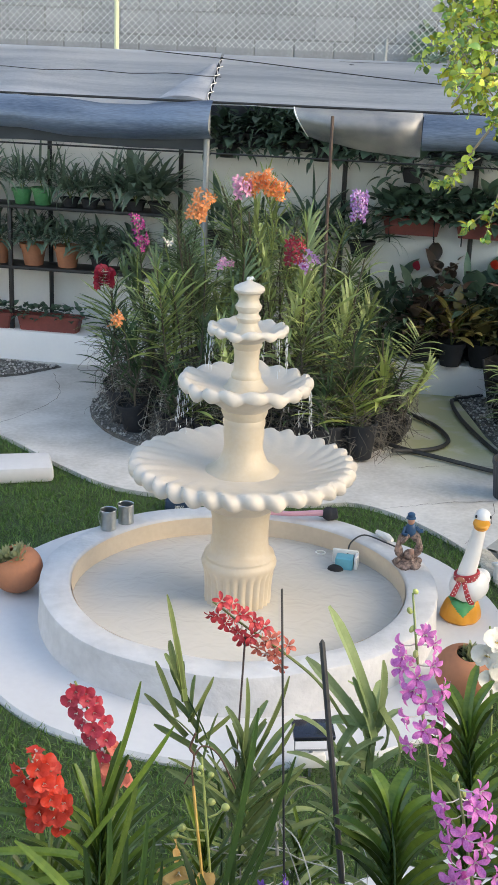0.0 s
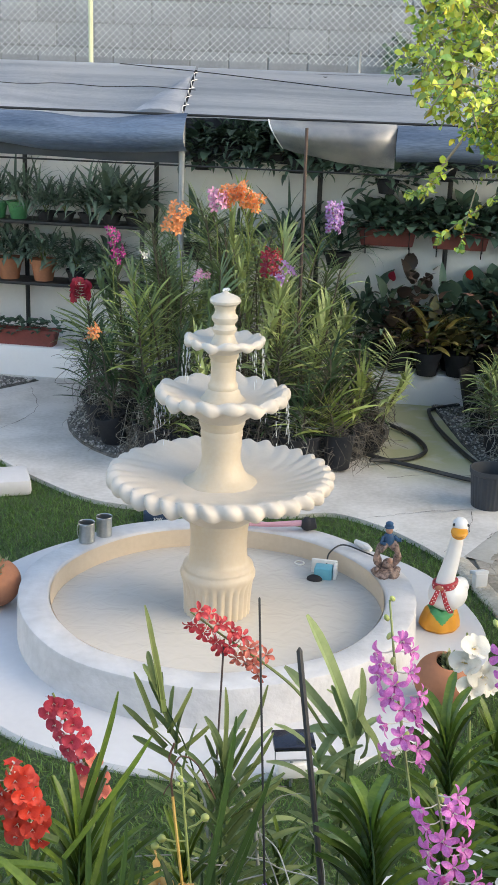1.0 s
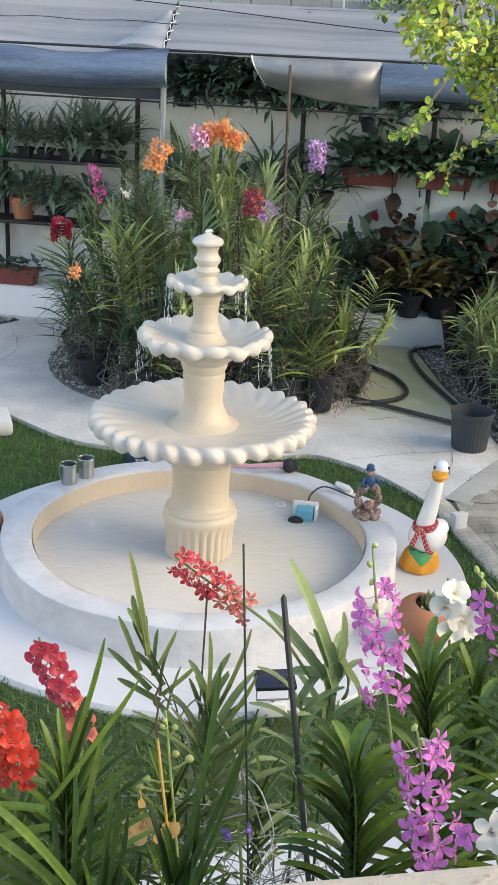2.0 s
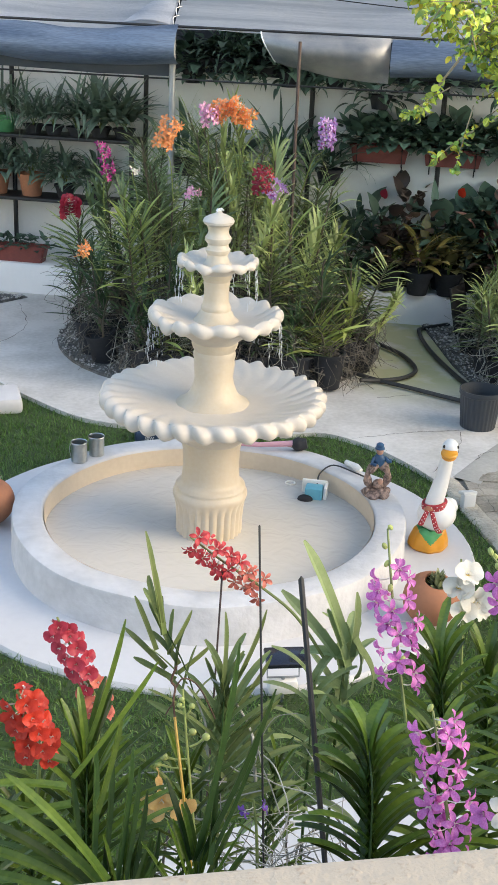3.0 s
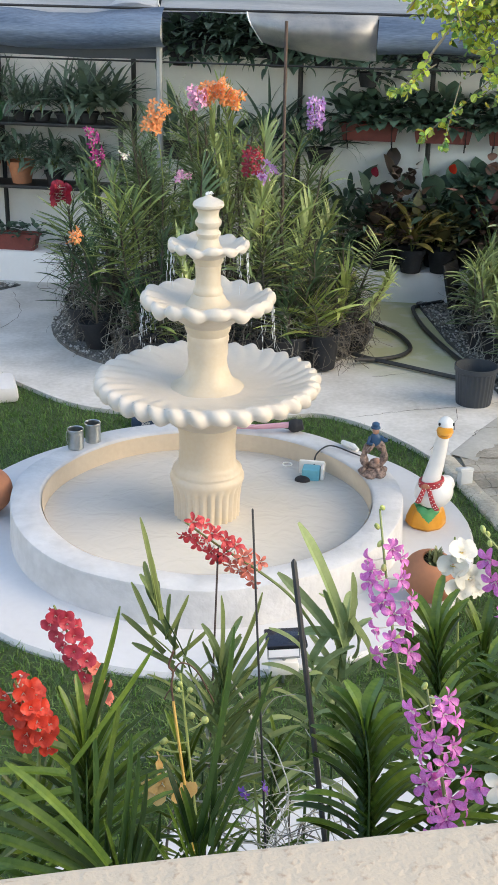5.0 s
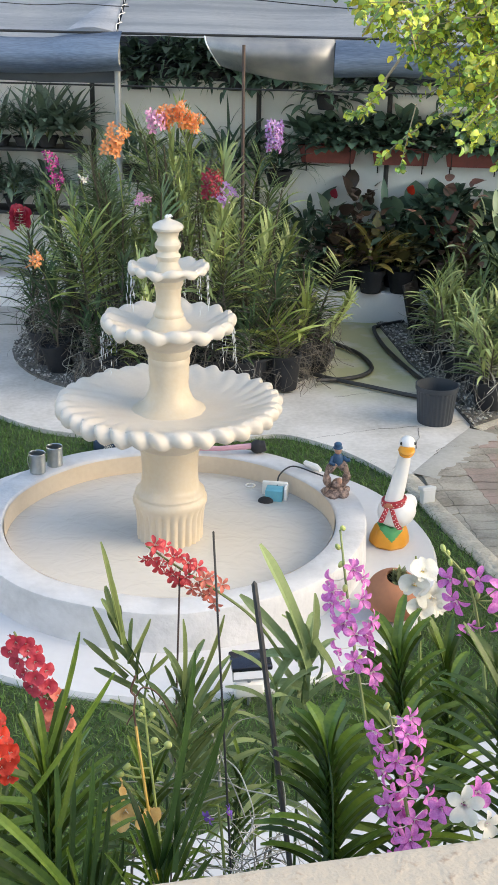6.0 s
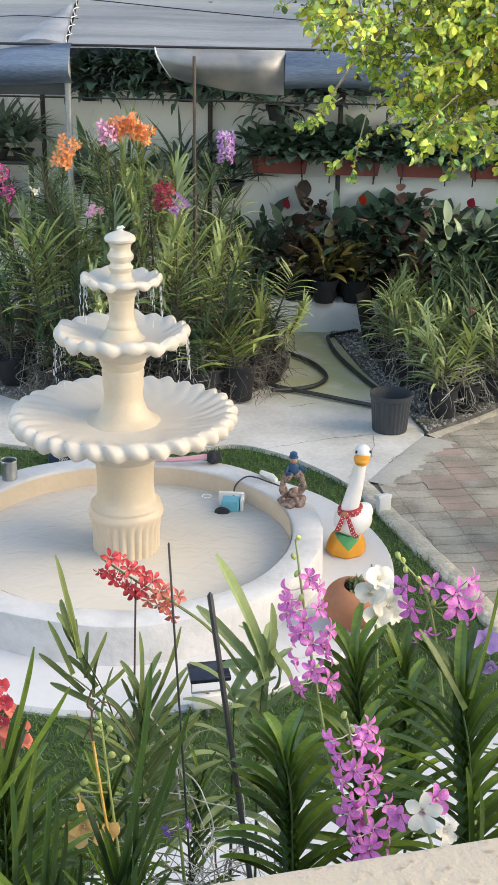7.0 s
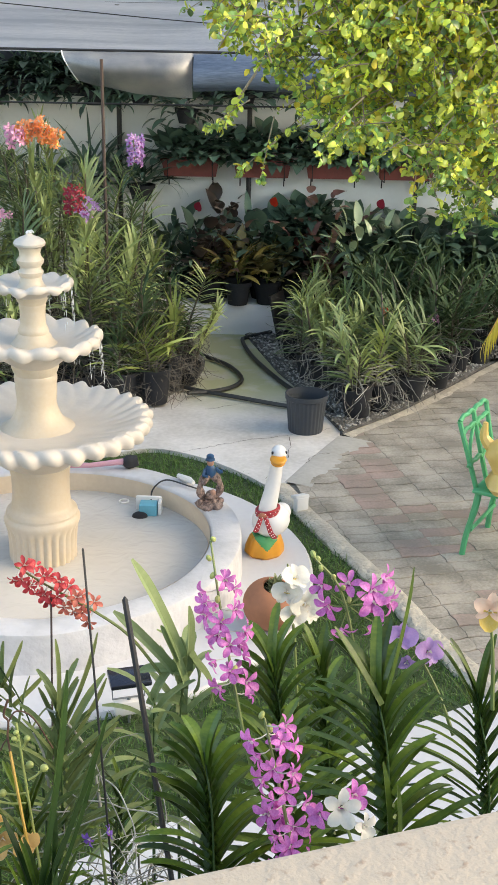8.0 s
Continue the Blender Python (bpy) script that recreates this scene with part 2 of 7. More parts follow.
P_CORAL = petal("coral_red_petal", (0.52, 0.020, 0.045), (0.62, 0.09, 0.08))
P_ROSE = petal("rose_red_petal", (0.48, 0.020, 0.055), (0.58, 0.07, 0.09))
P_SCARLET = petal("scarlet_petal", (0.54, 0.018, 0.012), (0.64, 0.06, 0.02))
P_PURPLE = petal("purple_pink_petal", (0.54, 0.07, 0.40), (0.74, 0.30, 0.62))
P_SALMON = petal("salmon_petal", (0.64, 0.13, 0.09), (0.70, 0.24, 0.16))
P_MAUVE = petal("mauve_petal", (0.50, 0.28, 0.62), (0.60, 0.40, 0.70))
P_WHITE = petal("white_petal", (0.80, 0.775, 0.69), (0.72, 0.69, 0.58))
P_ORANGE = petal("orange_petal", (0.82, 0.24, 0.07), (0.88, 0.42, 0.18))
P_PEACH = petal("peach_petal", (0.85, 0.56, 0.40), (0.86, 0.64, 0.48))
P_PALEOR = petal("pale_orange_petal", (0.72, 0.42, 0.12), (0.78, 0.55, 0.25))
P_MAGENTA = petal("magenta_petal", (0.42, 0.03, 0.20), (0.50, 0.06, 0.28))
P_DARKRED = petal("dark_red_petal", (0.30, 0.015, 0.035), (0.36, 0.03, 0.06))
P_VIOLET = petal("violet_petal", (0.20, 0.08, 0.45), (0.26, 0.12, 0.52))
P_PINK = petal("pink_petal", (0.70, 0.28, 0.48), (0.78, 0.45, 0.58))
LIP_Y = petal("yellow_lip", (0.72, 0.48, 0.06), (0.75, 0.60, 0.20))
LIP_P = petal("deep_purple_lip", (0.40, 0.04, 0.28), (0.5, 0.10, 0.35))
LIP_R = petal("deep_red_lip", (0.48, 0.03, 0.05), (0.55, 0.12, 0.08))
WATER = water_material("rippling_water", (0.96, 0.96, 0.94), 0.22, 9)
DROPS = mat("falling_water", (0.85, 0.87, 0.88), (0.75, 0.78, 0.80), 0.15, 20, 60, 0, trans=0.4)
G_WHITE = mat("glazed_white", (0.82, 0.80, 0.76), (0.76, 0.74, 0.70), 0.3, 8, 40, 0.05)
G_ORANGE = mat("glazed_orange", (0.72, 0.32, 0.03), (0.62, 0.26, 0.02), 0.35, 8, 40, 0.05)
G_GREEN = mat("glazed_green", (0.07, 0.33, 0.11), (0.06, 0.26, 0.09), 0.35, 8, 40, 0.05)
G_RED = mat("glazed_red", (0.42, 0.03, 0.04), (0.36, 0.03, 0.035), 0.35, 8, 40, 0.05)
G_TAN = mat("glazed_tan", (0.42, 0.16, 0.08), (0.36, 0.13, 0.07), 0.4, 8, 40, 0.05)
G_DARK = mat("glazed_black", (0.02, 0.02, 0.02), None, 0.3, 8, 40, 0)
R_BROWN = mat("brown_resin", (0.40, 0.27, 0.21), (0.09, 0.06, 0.05), 0.45, 45, 120, 0.8, 0.008, contrast=0.16)
R_BLUE = mat("blue_resin", (0.03, 0.10, 0.20), (0.02, 0.06, 0.13), 0.5, 25, 90, 0.2)
R_SKIN = mat("flesh_tone_resin", (0.55, 0.32, 0.22), (0.42, 0.22, 0.15), 0.5, 25, 90, 0.2)
CHAIRGREEN = mat("mint_green_enamel", (0.10, 0.46, 0.20), (0.08, 0.36, 0.15), 0.4, 8, 50, 0.15)
Y_CERAMIC = mat("butter_yellow_ceramic", (0.76, 0.55, 0.20), (0.70, 0.44, 0.10), 0.4, 8, 40, 0.1)
PUMPBLUE = mat("light_blue_pump_plastic", (0.13, 0.42, 0.52), (0.10, 0.32, 0.42), 0.4, 8, 40, 0.05)
PINK = mat("pale_pink_plastic", (0.66, 0.36, 0.42), (0.60, 0.32, 0.38), 0.4, 8, 40, 0.05)
NAVY = mat("navy_plastic", (0.02, 0.045, 0.09), None, 0.35, 8, 40, 0.05)
PANEL = mat("dark_solar_panel", (0.012, 0.014, 0.025), (0.02, 0.022, 0.035), 0.2, 12, 60, 0.0, coat=0.3)




def moss_stain(m, colour):
    """Greenish growth on the narrow shaded end of the path, with a ragged soft border."""
    nt = m.node_tree
    N, Lk = nt.nodes.new, nt.links.new
    bsdf = nt.nodes["Principled BSDF"]
    base = bsdf.inputs["Base Color"].links[0].from_socket
    geo, sep, nz = N("ShaderNodeNewGeometry"), N("ShaderNodeSeparateXYZ"), N("ShaderNodeTexNoise")
    Lk(geo.outputs["Position"], sep.inputs[0])
    Lk(geo.outputs["Position"], nz.inputs["Vector"])
    nz.inputs["Scale"].default_value, nz.inputs["Detail"].default_value = 3.5, 5.0
    far, side, mul, ragged = N("ShaderNodeMapRange"), N("ShaderNodeMapRange"), N("ShaderNodeMath"), N("ShaderNodeMath")
    far.inputs["From Min"].default_value, far.inputs["From Max"].default_value = 2.2, 2.9
    side.inputs["From Min"].default_value, side.inputs["From Max"].default_value = 1.0, 1.35
    Lk(sep.outputs["Y"], far.inputs["Value"])
    Lk(sep.outputs["X"], side.inputs["Value"])
    mul.operation = ragged.operation = "MULTIPLY"
    Lk(far.outputs[0], mul.inputs[0])
    Lk(side.outputs[0], mul.inputs[1])
    edge = N("ShaderNodeMapRange")
    edge.inputs["From Min"].default_value, edge.inputs["From Max"].default_value = 0.25, 0.5
    Lk(nz.outputs["Fac"], edge.inputs["Value"])
    Lk(mul.outputs[0], ragged.inputs[0])
    Lk(edge.outputs[0], ragged.inputs[1])
    mix = N("ShaderNodeMix")
    mix.data_type = "RGBA"
    Lk(ragged.outputs[0], mix.inputs[0])
    Lk(base, mix.inputs[6])
    mix.inputs[7].default_value = (*colour, 1)
    Lk(mix.outputs[2], bsdf.inputs["Base Color"])


moss_stain(CONCRETE, (0.44, 0.44, 0.25))


# ---------------------------------------------------------------- mesh helpers
def part(name, bm, material, parent=None, label="", smooth=True, m=None, tidy=True):
    """Links a bmesh as one mesh object, under a thing where one is given."""
    if tidy:
        bmesh.ops.recalc_face_normals(bm, faces=bm.faces)
    me = bpy.data.meshes.new(name)
    bm.to_mesh(me)
    bm.free()
    for one in material if isinstance(material, (list, tuple)) else [material]:
        me.materials.append(one)
    if smooth:
        me.shade_smooth()
        me.set_sharp_from_angle(angle=radians(38))
    ob = new(name, me)
    if parent:
        ob.parent = parent
    if m is not None:
        ob.matrix_local = m
    if label:
        ob["label"] = label
    return ob


def data_part(name, verts, faces, material, parent=None, label="", smooth=True):
    me = bpy.data.meshes.new(name)
    me.from_pydata(verts, [], faces)
    me.materials.append(material)
    if smooth:
        me.shade_smooth()
    ob = new(name, me)
    if parent:
        ob.parent = parent
    if label:
        ob["label"] = label
    return ob


def thing(name, m, label, category, group="", kind=""):
    ob = new(name)
    ob.matrix_world = m
    ob.empty_display_size = 0.1
    return tagged(ob, label, category, group, kind)


def box(bm, lo, hi, bevel=0.0, m=None, mi=0):
    r = bmesh.ops.create_cube(bm, size=1)
    lo, hi = Vector(lo), Vector(hi)
    k = Matrix.Translation((lo + hi) / 2) @ Matrix.Diagonal((*(hi - lo), 1))
    bmesh.ops.transform(bm, matrix=(m or Matrix()) @ k, verts=r["verts"])
    faces = {fc for v in r["verts"] for fc in v.link_faces}
    for fc in faces:
        fc.material_index = mi
    if bevel:
        edges = {e for v in r["verts"] for e in v.link_edges}
        bmesh.ops.bevel(bm, geom=list(edges), offset=bevel, segments=2, affect="EDGES", profile=0.5)
    return bm


def lathe(bm, profile, n=32, wave=None, mi=0, closed=False, cap=True):
    """Turns (radius, height) pairs about z; wave(r, z, a, k) gives a moved (r, z)."""
    rings = []
    for k, (r, z) in enumerate(profile):
        ring = []
        for i in range(n):
            a = 2 * math.pi * i / n
            rr, zz = wave(r, z, a, k) if wave else (r, z)
            ring.append(bm.verts.new((rr * math.cos(a), rr * math.sin(a), zz)))
        rings.append(ring)
    pairs = list(zip(rings, rings[1:])) + ([(rings[-1], rings[0])] if closed else [])
    for lo, hi in pairs:
        for i in range(n):
            fc = bm.faces.new((lo[i], lo[(i + 1) % n], hi[(i + 1) % n], hi[i]))
            fc.material_index = mi
    if cap and not closed:
        for ring, flip in ((rings[0], True), (rings[-1], False)):
            if profile[0 if flip else -1][0] > 1e-4:
                fc = bm.faces.new(list(reversed(ring)) if flip else ring)
                fc.material_index = mi
    return bm


def tube(bm, pts, radii, n=6, mi=0, cap=True):
    """A round rod along points, with a radius at each."""
    pts = [Vector(p) for p in pts]
    if not isinstance(radii, (list, tuple)):
        radii = [radii] * len(pts)
    rings, up = [], None
    for i, p in enumerate(pts):
        d = (pts[min(i + 1, len(pts) - 1)] - pts[max(i - 1, 0)]).normalized()
        side = d.cross(up if up else (Vector((0, 0, 1)) if abs(d.z) < 0.9 else Vector((1, 0, 0))))
        side = side.normalized() if side.length > 1e-5 else d.orthogonal().normalized()
        up = side.cross(d).normalized()
        rings.append([bm.verts.new(p + radii[i] * (math.cos(2 * math.pi * k / n) * side + math.sin(2 * math.pi * k / n) * up)) for k in range(n)])
    for lo, hi in zip(rings, rings[1:]):
        for k in range(n):
            fc = bm.faces.new((lo[k], lo[(k + 1) % n], hi[(k + 1) % n], hi[k]))
            fc.material_index = mi
    if cap:
        for ring in (list(reversed(rings[0])), rings[-1]):
            fc = bm.faces.new(ring)
            fc.material_index = mi
    return bm


def spline(pts, n=8):
    """Points of a smooth line through the given ones."""
    p = [Vector(q) for q in pts]
    p = [2 * p[0] - p[1], *p, 2 * p[-1] - p[-2]]
    out = []
    for i in range(1, len(p) - 2):
        a, b, c, d = p[i - 1:i + 3]
        for k in range(n):
            t = k / n
            out.append(0.5 * (2 * b + (c - a) * t + (2 * a - 5 * b + 4 * c - d) * t * t + (3 * b - a - 3 * c + d) * t ** 3))
    return out + [p[-2]]


def blob(bm, at, radii, mi=0, m=None, u=14, v=10):
    r = bmesh.ops.create_uvsphere(bm, u_segments=u, v_segments=v, radius=1)
    k = Matrix.Translation(at) @ (m or Matrix()) @ Matrix.Diagonal((*radii, 1))
    bmesh.ops.transform(bm, matrix=k, verts=r["verts"])
    for fc in {fc for w in r["verts"] for fc in w.link_faces}:
        fc.material_index = mi
    return bm


def slab_mesh(outline, z0, z1, bevel=0.0):
    """A flat slab with the given outline."""
    bm = bmesh.new()
    vs = [bm.verts.new((x, y, z1)) for x, y in outline]
    top = bm.faces.new(vs)
    top.normal_update()
    if top.normal.z < 0:
        top.normal_flip()
    r = bmesh.ops.extrude_face_region(bm, geom=[top])
    bmesh.ops.translate(bm, vec=(0, 0, z0 - z1), verts=[g for g in r["geom"] if isinstance(g, bmesh.types.BMVert)])
    bmesh.ops.recalc_face_normals(bm, faces=bm.faces)
    if bevel:
        rim = [e for e in bm.edges if all(abs(v.co.z - z1) < 1e-5 for v in e.verts)]
        bmesh.ops.bevel(bm, geom=rim, offset=bevel, segments=2, affect="EDGES")
    return bm


def inside(x, y, poly):
    hit = False
    for (x0, y0), (x1, y1) in zip(poly, poly[1:] + poly[:1]):
        if (y0 > y) != (y1 > y) and x < (x1 - x0) * (y - y0) / (y1 - y0) + x0:
            hit = not hit
    return hit


def smooth_line(pts, n=5):
    return [(p.x, p.y) for p in spline([(x, y, 0) for x, y in pts], n)]


def axes_pose(at, y, z, scale=(1, 1, 1)):
    """A pose with its y axis along y and its z axis near z."""
    y = Vector(y).normalized()
    x = y.cross(Vector(z))
    x = x.normalized() if x.length > 1e-5 else y.orthogonal().normalized()
    z = x.cross(y)
    return Matrix.Translation(at) @ Matrix((x, y, z)).transposed().to_4x4() @ Matrix.Diagonal((*scale, 1))


def leaf_strip(bend, width, seg=7, fold=0.25, tip=0.35, twist=0.0):
    """Vertices and faces of a folded strap leaf of length 1 along y that arches down by bend degrees."""
    verts, faces, y, z = [], [], 0.0, 0.0
    for i in range(seg + 1):
        t = i / seg
        w = width * (0.75 + 0.25 * min(1, t * 4)) * (1 if t < 1 - tip else max(0.06, math.cos((t - 1 + tip) / tip * 1.5)))
        a = -radians(bend) * t ** 1.4
        h = fold * w * (1 - 0.6 * t)
        tw = twist * t
        verts += [(-w * math.cos(tw), y + h * math.sin(-a), z + h * math.cos(a) - w * math.sin(tw)), (0, y, z),
                  (w * math.cos(tw), y + h * math.sin(-a), z + h * math.cos(a) + w * math.sin(tw))]
        y += math.cos(a) / seg
        z += math.sin(a) / seg
    for i in range(seg):
        b = 3 * i
        faces += [(b, b + 1, b + 4, b + 3), (b + 1, b + 2, b + 5, b + 4)]
    return verts, faces


def broad_leaf(width=0.33, bend=40, seg=6):
    """Vertices and faces of a heart or lance shaped leaf of length 1 along y."""
    verts, faces, y, z = [], [], 0.0, 0.0
    for i in range(seg + 1):
        t = i / seg
        w = width * (math.sin(math.pi * min(1, t * 0.92 + 0.08)) ** 0.8 * (1.25 - 0.5 * t)) + 0.004
        a = -radians(bend) * t
        verts += [(-w, y, z + 0.3 * w), (0, y, z), (w, y, z + 0.3 * w)]
        y += math.cos(a) / seg
        z += math.sin(a) / seg
    for i in range(seg):
        b = 3 * i
        faces += [(b, b + 1, b + 4, b + 3), (b + 1, b + 2, b + 5, b + 4)]
    return verts, faces


class Leaves:
    """Gathers many leaves into one mesh."""

    def __init__(self):
        self.verts, self.faces = [], []

    def add(self, shape, m):
        verts, faces = shape
        base = len(self.verts)
        arr = np.array(verts) @ np.array(m.to_3x3()).T + np.array(m.translation)
        self.verts += arr.tolist()
        self.faces += [tuple(base + k for k in fc) for fc in faces]

    def done(self, name, material, parent=None, label=""):
        return data_part(name, self.verts, self.faces, material, parent, label)


def mesh_of(name, shape, material):
    me = bpy.data.meshes.new(name)
    me.from_pydata(shape[0], [], shape[1])
    me.materials.append(material)
    me.shade_smooth()
    me.set_sharp_from_angle(angle=radians(28))
    return me
# ---------------------------------------------------------------- the ground
WM = pose(0, 4.78, 0, 0, 0, -10)      # the back wall's own axes: x along it, y away from the garden
PM = pose(0, -5.013, 0, 0, 0, 8.6)      # the terrace parapet's axes

LAWN_EDGE = smooth_line([(-9, 6.2), (-3.4, 3.9), (-2.5, 3.35), (-1.87, 2.88), (-1.34, 2.28), (-0.88, 1.85), (-0.41, 1.71), (0.1, 1.65),
                         (0.5, 1.66), (0.77, 1.70), (1.05, 1.5), (1.27, 1.2), (1.4, 0.95)])
PATIO = [(1.50, 0.95), (2.08, 1.81), (2.6, 2.17), (3.88, 3.4), (8, 7.2), (8, -5.0), (2.75, -5.0), (2.1, -2.0), (1.87, -1.06), (1.79, -0.53), (1.64, 0.18), (1.55, 0.6)]
PAVED_FRONT = [(-7, -4.0), (-2.0, -3.1), (-0.6, -2.62), (0.3, -2.2), (1.5, -1.68), (1.95, -1.5), (2.2, -2.4), (2.8, -5.6), (-7, -5.6)]

bm = bmesh.new()
bmesh.ops.create_grid(bm, x_segments=24, y_segments=24, size=120)
bmesh.ops.translate(bm, vec=(0, 0, -0.032), verts=bm.verts)
tagged(part("ground", bm, TURF), "green turf ground reaching to the horizon", "ground", kind="structure")

outline = LAWN_EDGE + [(1.50, 0.95), (2.08, 1.81), (2.12, 1.95), (2.12, 5.0), (-9, 7.2)]
tagged(part("pavement", slab_mesh(outline, -0.2, 0.0), CONCRETE, smooth=False),
       "pale weathered concrete path curving round the lawn", "path", kind="structure")
bm = bmesh.new()
lathe(bm, [(1.40, -0.2), (1.44, -0.19), (1.445, -0.02), (1.43, 0.0), (0.9, 0.0), (0.0, 0.0)], 96,
      lambda r, z, a, k: (r * (1 + 0.004 * math.sin(5 * a) + 0.003 * math.sin(11 * a + 1)), z))
tagged(part("round_slab", bm, SLAB), "round white painted concrete slab under the fountain", "slab", kind="structure")
tagged(part("front_paving", slab_mesh(PAVED_FRONT, -0.2, -0.01, 0.01), SLAB, smooth=False),
       "white painted paving below the terrace", "paving", kind="structure")
patio = tagged(part("patio", slab_mesh(PATIO, -0.2, -0.012), JOINT, smooth=False), "sandy bed of the patio paving", "patio", kind="structure")
kerb_line = spline([(1.48, 0.98, 0), (1.55, 0.6, 0), (1.64, 0.18, 0), (1.79, -0.53, 0), (1.87, -1.06, 0), (2.1, -2.0, 0), (2.75, -5.0, 0)], 18)
bm = bmesh.new()
rows = []
for i, p in enumerate(kerb_line):
    d = (kerb_line[min(i + 1, len(kerb_line) - 1)] - kerb_line[max(i - 1, 0)]).normalized()
    side = Vector((d.y, -d.x, 0)) * -1
    wob = 0.022 * noise.noise(p * 6) + 0.012 * noise.noise(p * 17)
    hob = 0.006 * noise.noise(p * 9 + Vector((3, 3, 3)))
    rows.append([bm.verts.new(p + side * s + Vector((0, 0, z))) for s, z in ((-0.085 + wob, -0.2), (-0.07 + wob, -0.016 + hob), (-0.048 + wob, 0.002 + hob), (0.03, 0.004 + hob), (0.065, -0.012), (0.065, -0.2))])
for a, b in zip(rows, rows[1:]):
    for k in range(5):
        bm.faces.new((a[k], a[k + 1], b[k + 1], b[k]))
bmesh.ops.recalc_face_normals(bm, faces=bm.faces)
tagged(part("kerb", bm, KERB), "rough worn concrete kerb along the patio", "kerb", kind="structure")

for pts, wide, m in (([(1.54, 0.99), (1.82, 1.40), (2.09, 1.77)], 0.17, SMEAR), ([(2.11, 1.79), (2.62, 2.165), (3.2, 2.70), (3.92, 3.40), (5.0, 4.4)], 0.05, KERB)):
    bm = bmesh.new()
    rows = []
    line = spline([(x, y, 0) for x, y in pts], 14)
    for i, p in enumerate(line):
        d = (line[min(i + 1, len(line) - 1)] - line[max(i - 1, 0)]).normalized()
        sd = Vector((d.y, -d.x, 0))
        w = wide * (1 + 0.5 * noise.noise(p * 5) + 0.4 * noise.noise(p * 13))
        rows.append([bm.verts.new(p + sd * s + Vector((0, 0, z))) for s, z in ((-0.03, -0.1), (-0.028, 0.0005), (-0.018, 0.003), (w * 0.6, 0.003), (w, -0.001), (w, -0.02))])
    for a, b in zip(rows, rows[1:]):
        for k in range(5):
            bm.faces.new((a[k], a[k + 1], b[k + 1], b[k]))
    tagged(part("patio_edging", bm, m), "smeared cement edging of the patio", "edging", kind="structure")

# worn joints and cracks of the path
rnd = random.Random(15)
for pts in ([(0.95, 1.60), (1.2, 1.70), (1.45, 1.78), (1.85, 1.86), (2.1, 1.95)], [(1.40, 1.06), (1.62, 1.42), (1.72, 1.80)], [(-1.95, 3.1), (-1.6, 3.9), (-1.75, 4.7)],
            [(1.72, 1.30), (1.80, 1.42), (1.92, 1.46)], [(1.22, 2.45), (1.6, 2.56), (2.0, 2.52)]):
    bm = bmesh.new()
    line = spline([(x, y, 0) for x, y in pts], 8)
    rows = []
    for i, p in enumerate(line):
        d = (line[min(i + 1, len(line) - 1)] - line[max(i - 1, 0)]).normalized()
        sd = Vector((-d.y, d.x, 0))
        q = p + sd * rnd.uniform(-0.012, 0.012)
        w = rnd.uniform(0.0008, 0.003)
        rows.append([bm.verts.new(q + sd * w + Vector((0, 0, 0.003))), bm.verts.new(q - sd * w + Vector((0, 0, 0.003)))])
    for a, b in zip(rows, rows[1:]):
        bm.faces.new((a[0], a[1], b[1], b[0]))
    tagged(part("pavement_crack", bm, SOIL), "dark crack in the concrete path", "crack", kind="structure")

# gravel beds
ISLAND = (0.05, 3.62, 1.33)


def gravel_bed(name, outline, h, label, rnd, stones):
    thing_ob = tagged(part(name, slab_mesh(outline, -0.03, h, 0.01), GRAVEL, smooth=False), label, "gravel bed", kind="structure")
    lv = Leaves()
    xs, ys = [p[0] for p in outline], [p[1] for p in outline]
    cube = ([(-1, -1, -1), (1, -1, -0.8), (0.8, 1, -1), (-1, 0.9, -1), (-0.7, -0.8, 0.6), (0.6, -0.7, 0.7), (0.7, 0.6, 0.5), (-0.6, 0.7, 0.8)],
            [(0, 3, 2, 1), (4, 5, 6, 7), (0, 1, 5, 4), (1, 2, 6, 5), (2, 3, 7, 6), (3, 0, 4, 7)])
    n = 0
    while n < stones:
        x, y = rnd.uniform(min(xs), max(xs)), rnd.uniform(min(ys), max(ys))
        if inside(x, y, outline):
            n += 1
            s = rnd.uniform(0.004, 0.013)
            lv.add(cube, pose(x, y, h + s * 0.4, rnd.uniform(0, 50), rnd.uniform(0, 50), rnd.uniform(0, 360)) @ Matrix.Diagonal((s, s * 0.8, s * 0.6, 1)))
    st = lv.done("gravel", STONE, thing_ob)
    tagged(st, kind="stuff")
    return thing_ob


rnd = random.Random(3)
ring = [(ISLAND[0] + (ISLAND[2] + 0.05 * math.sin(3 * a)) * math.cos(a), ISLAND[1] + (ISLAND[2] + 0.04 * math.sin(4 * a + 1)) * math.sin(a) * 0.92)
        for a in [2 * math.pi * i / 40 for i in range(40)]]
gravel_bed("island_bed", ring, 0.03, "round gravel bed crowded with potted orchids", rnd, 3400)
BED_R = [(2.10, 1.80), (2.02, 2.7), (1.93, 3.3), (1.86, 4.44), (3.0, 4.24), (4.4, 4.0), (5.2, 3.86), (5.2, 4.7), (3.90, 3.45), (2.62, 2.22)]
gravel_bed("side_bed", BED_R, 0.02, "gravel bed between the path and the patio", rnd, 4200)
gravel_bed("corner_bed", [(-3.3, 4.3), (-2.45, 4.35), (-2.0, 4.62), (-1.72, 4.93), (-2.3, 5.08), (-3.4, 5.2)], 0.02,
           "small gravel bed in the corner by the shelves", rnd, 1200)

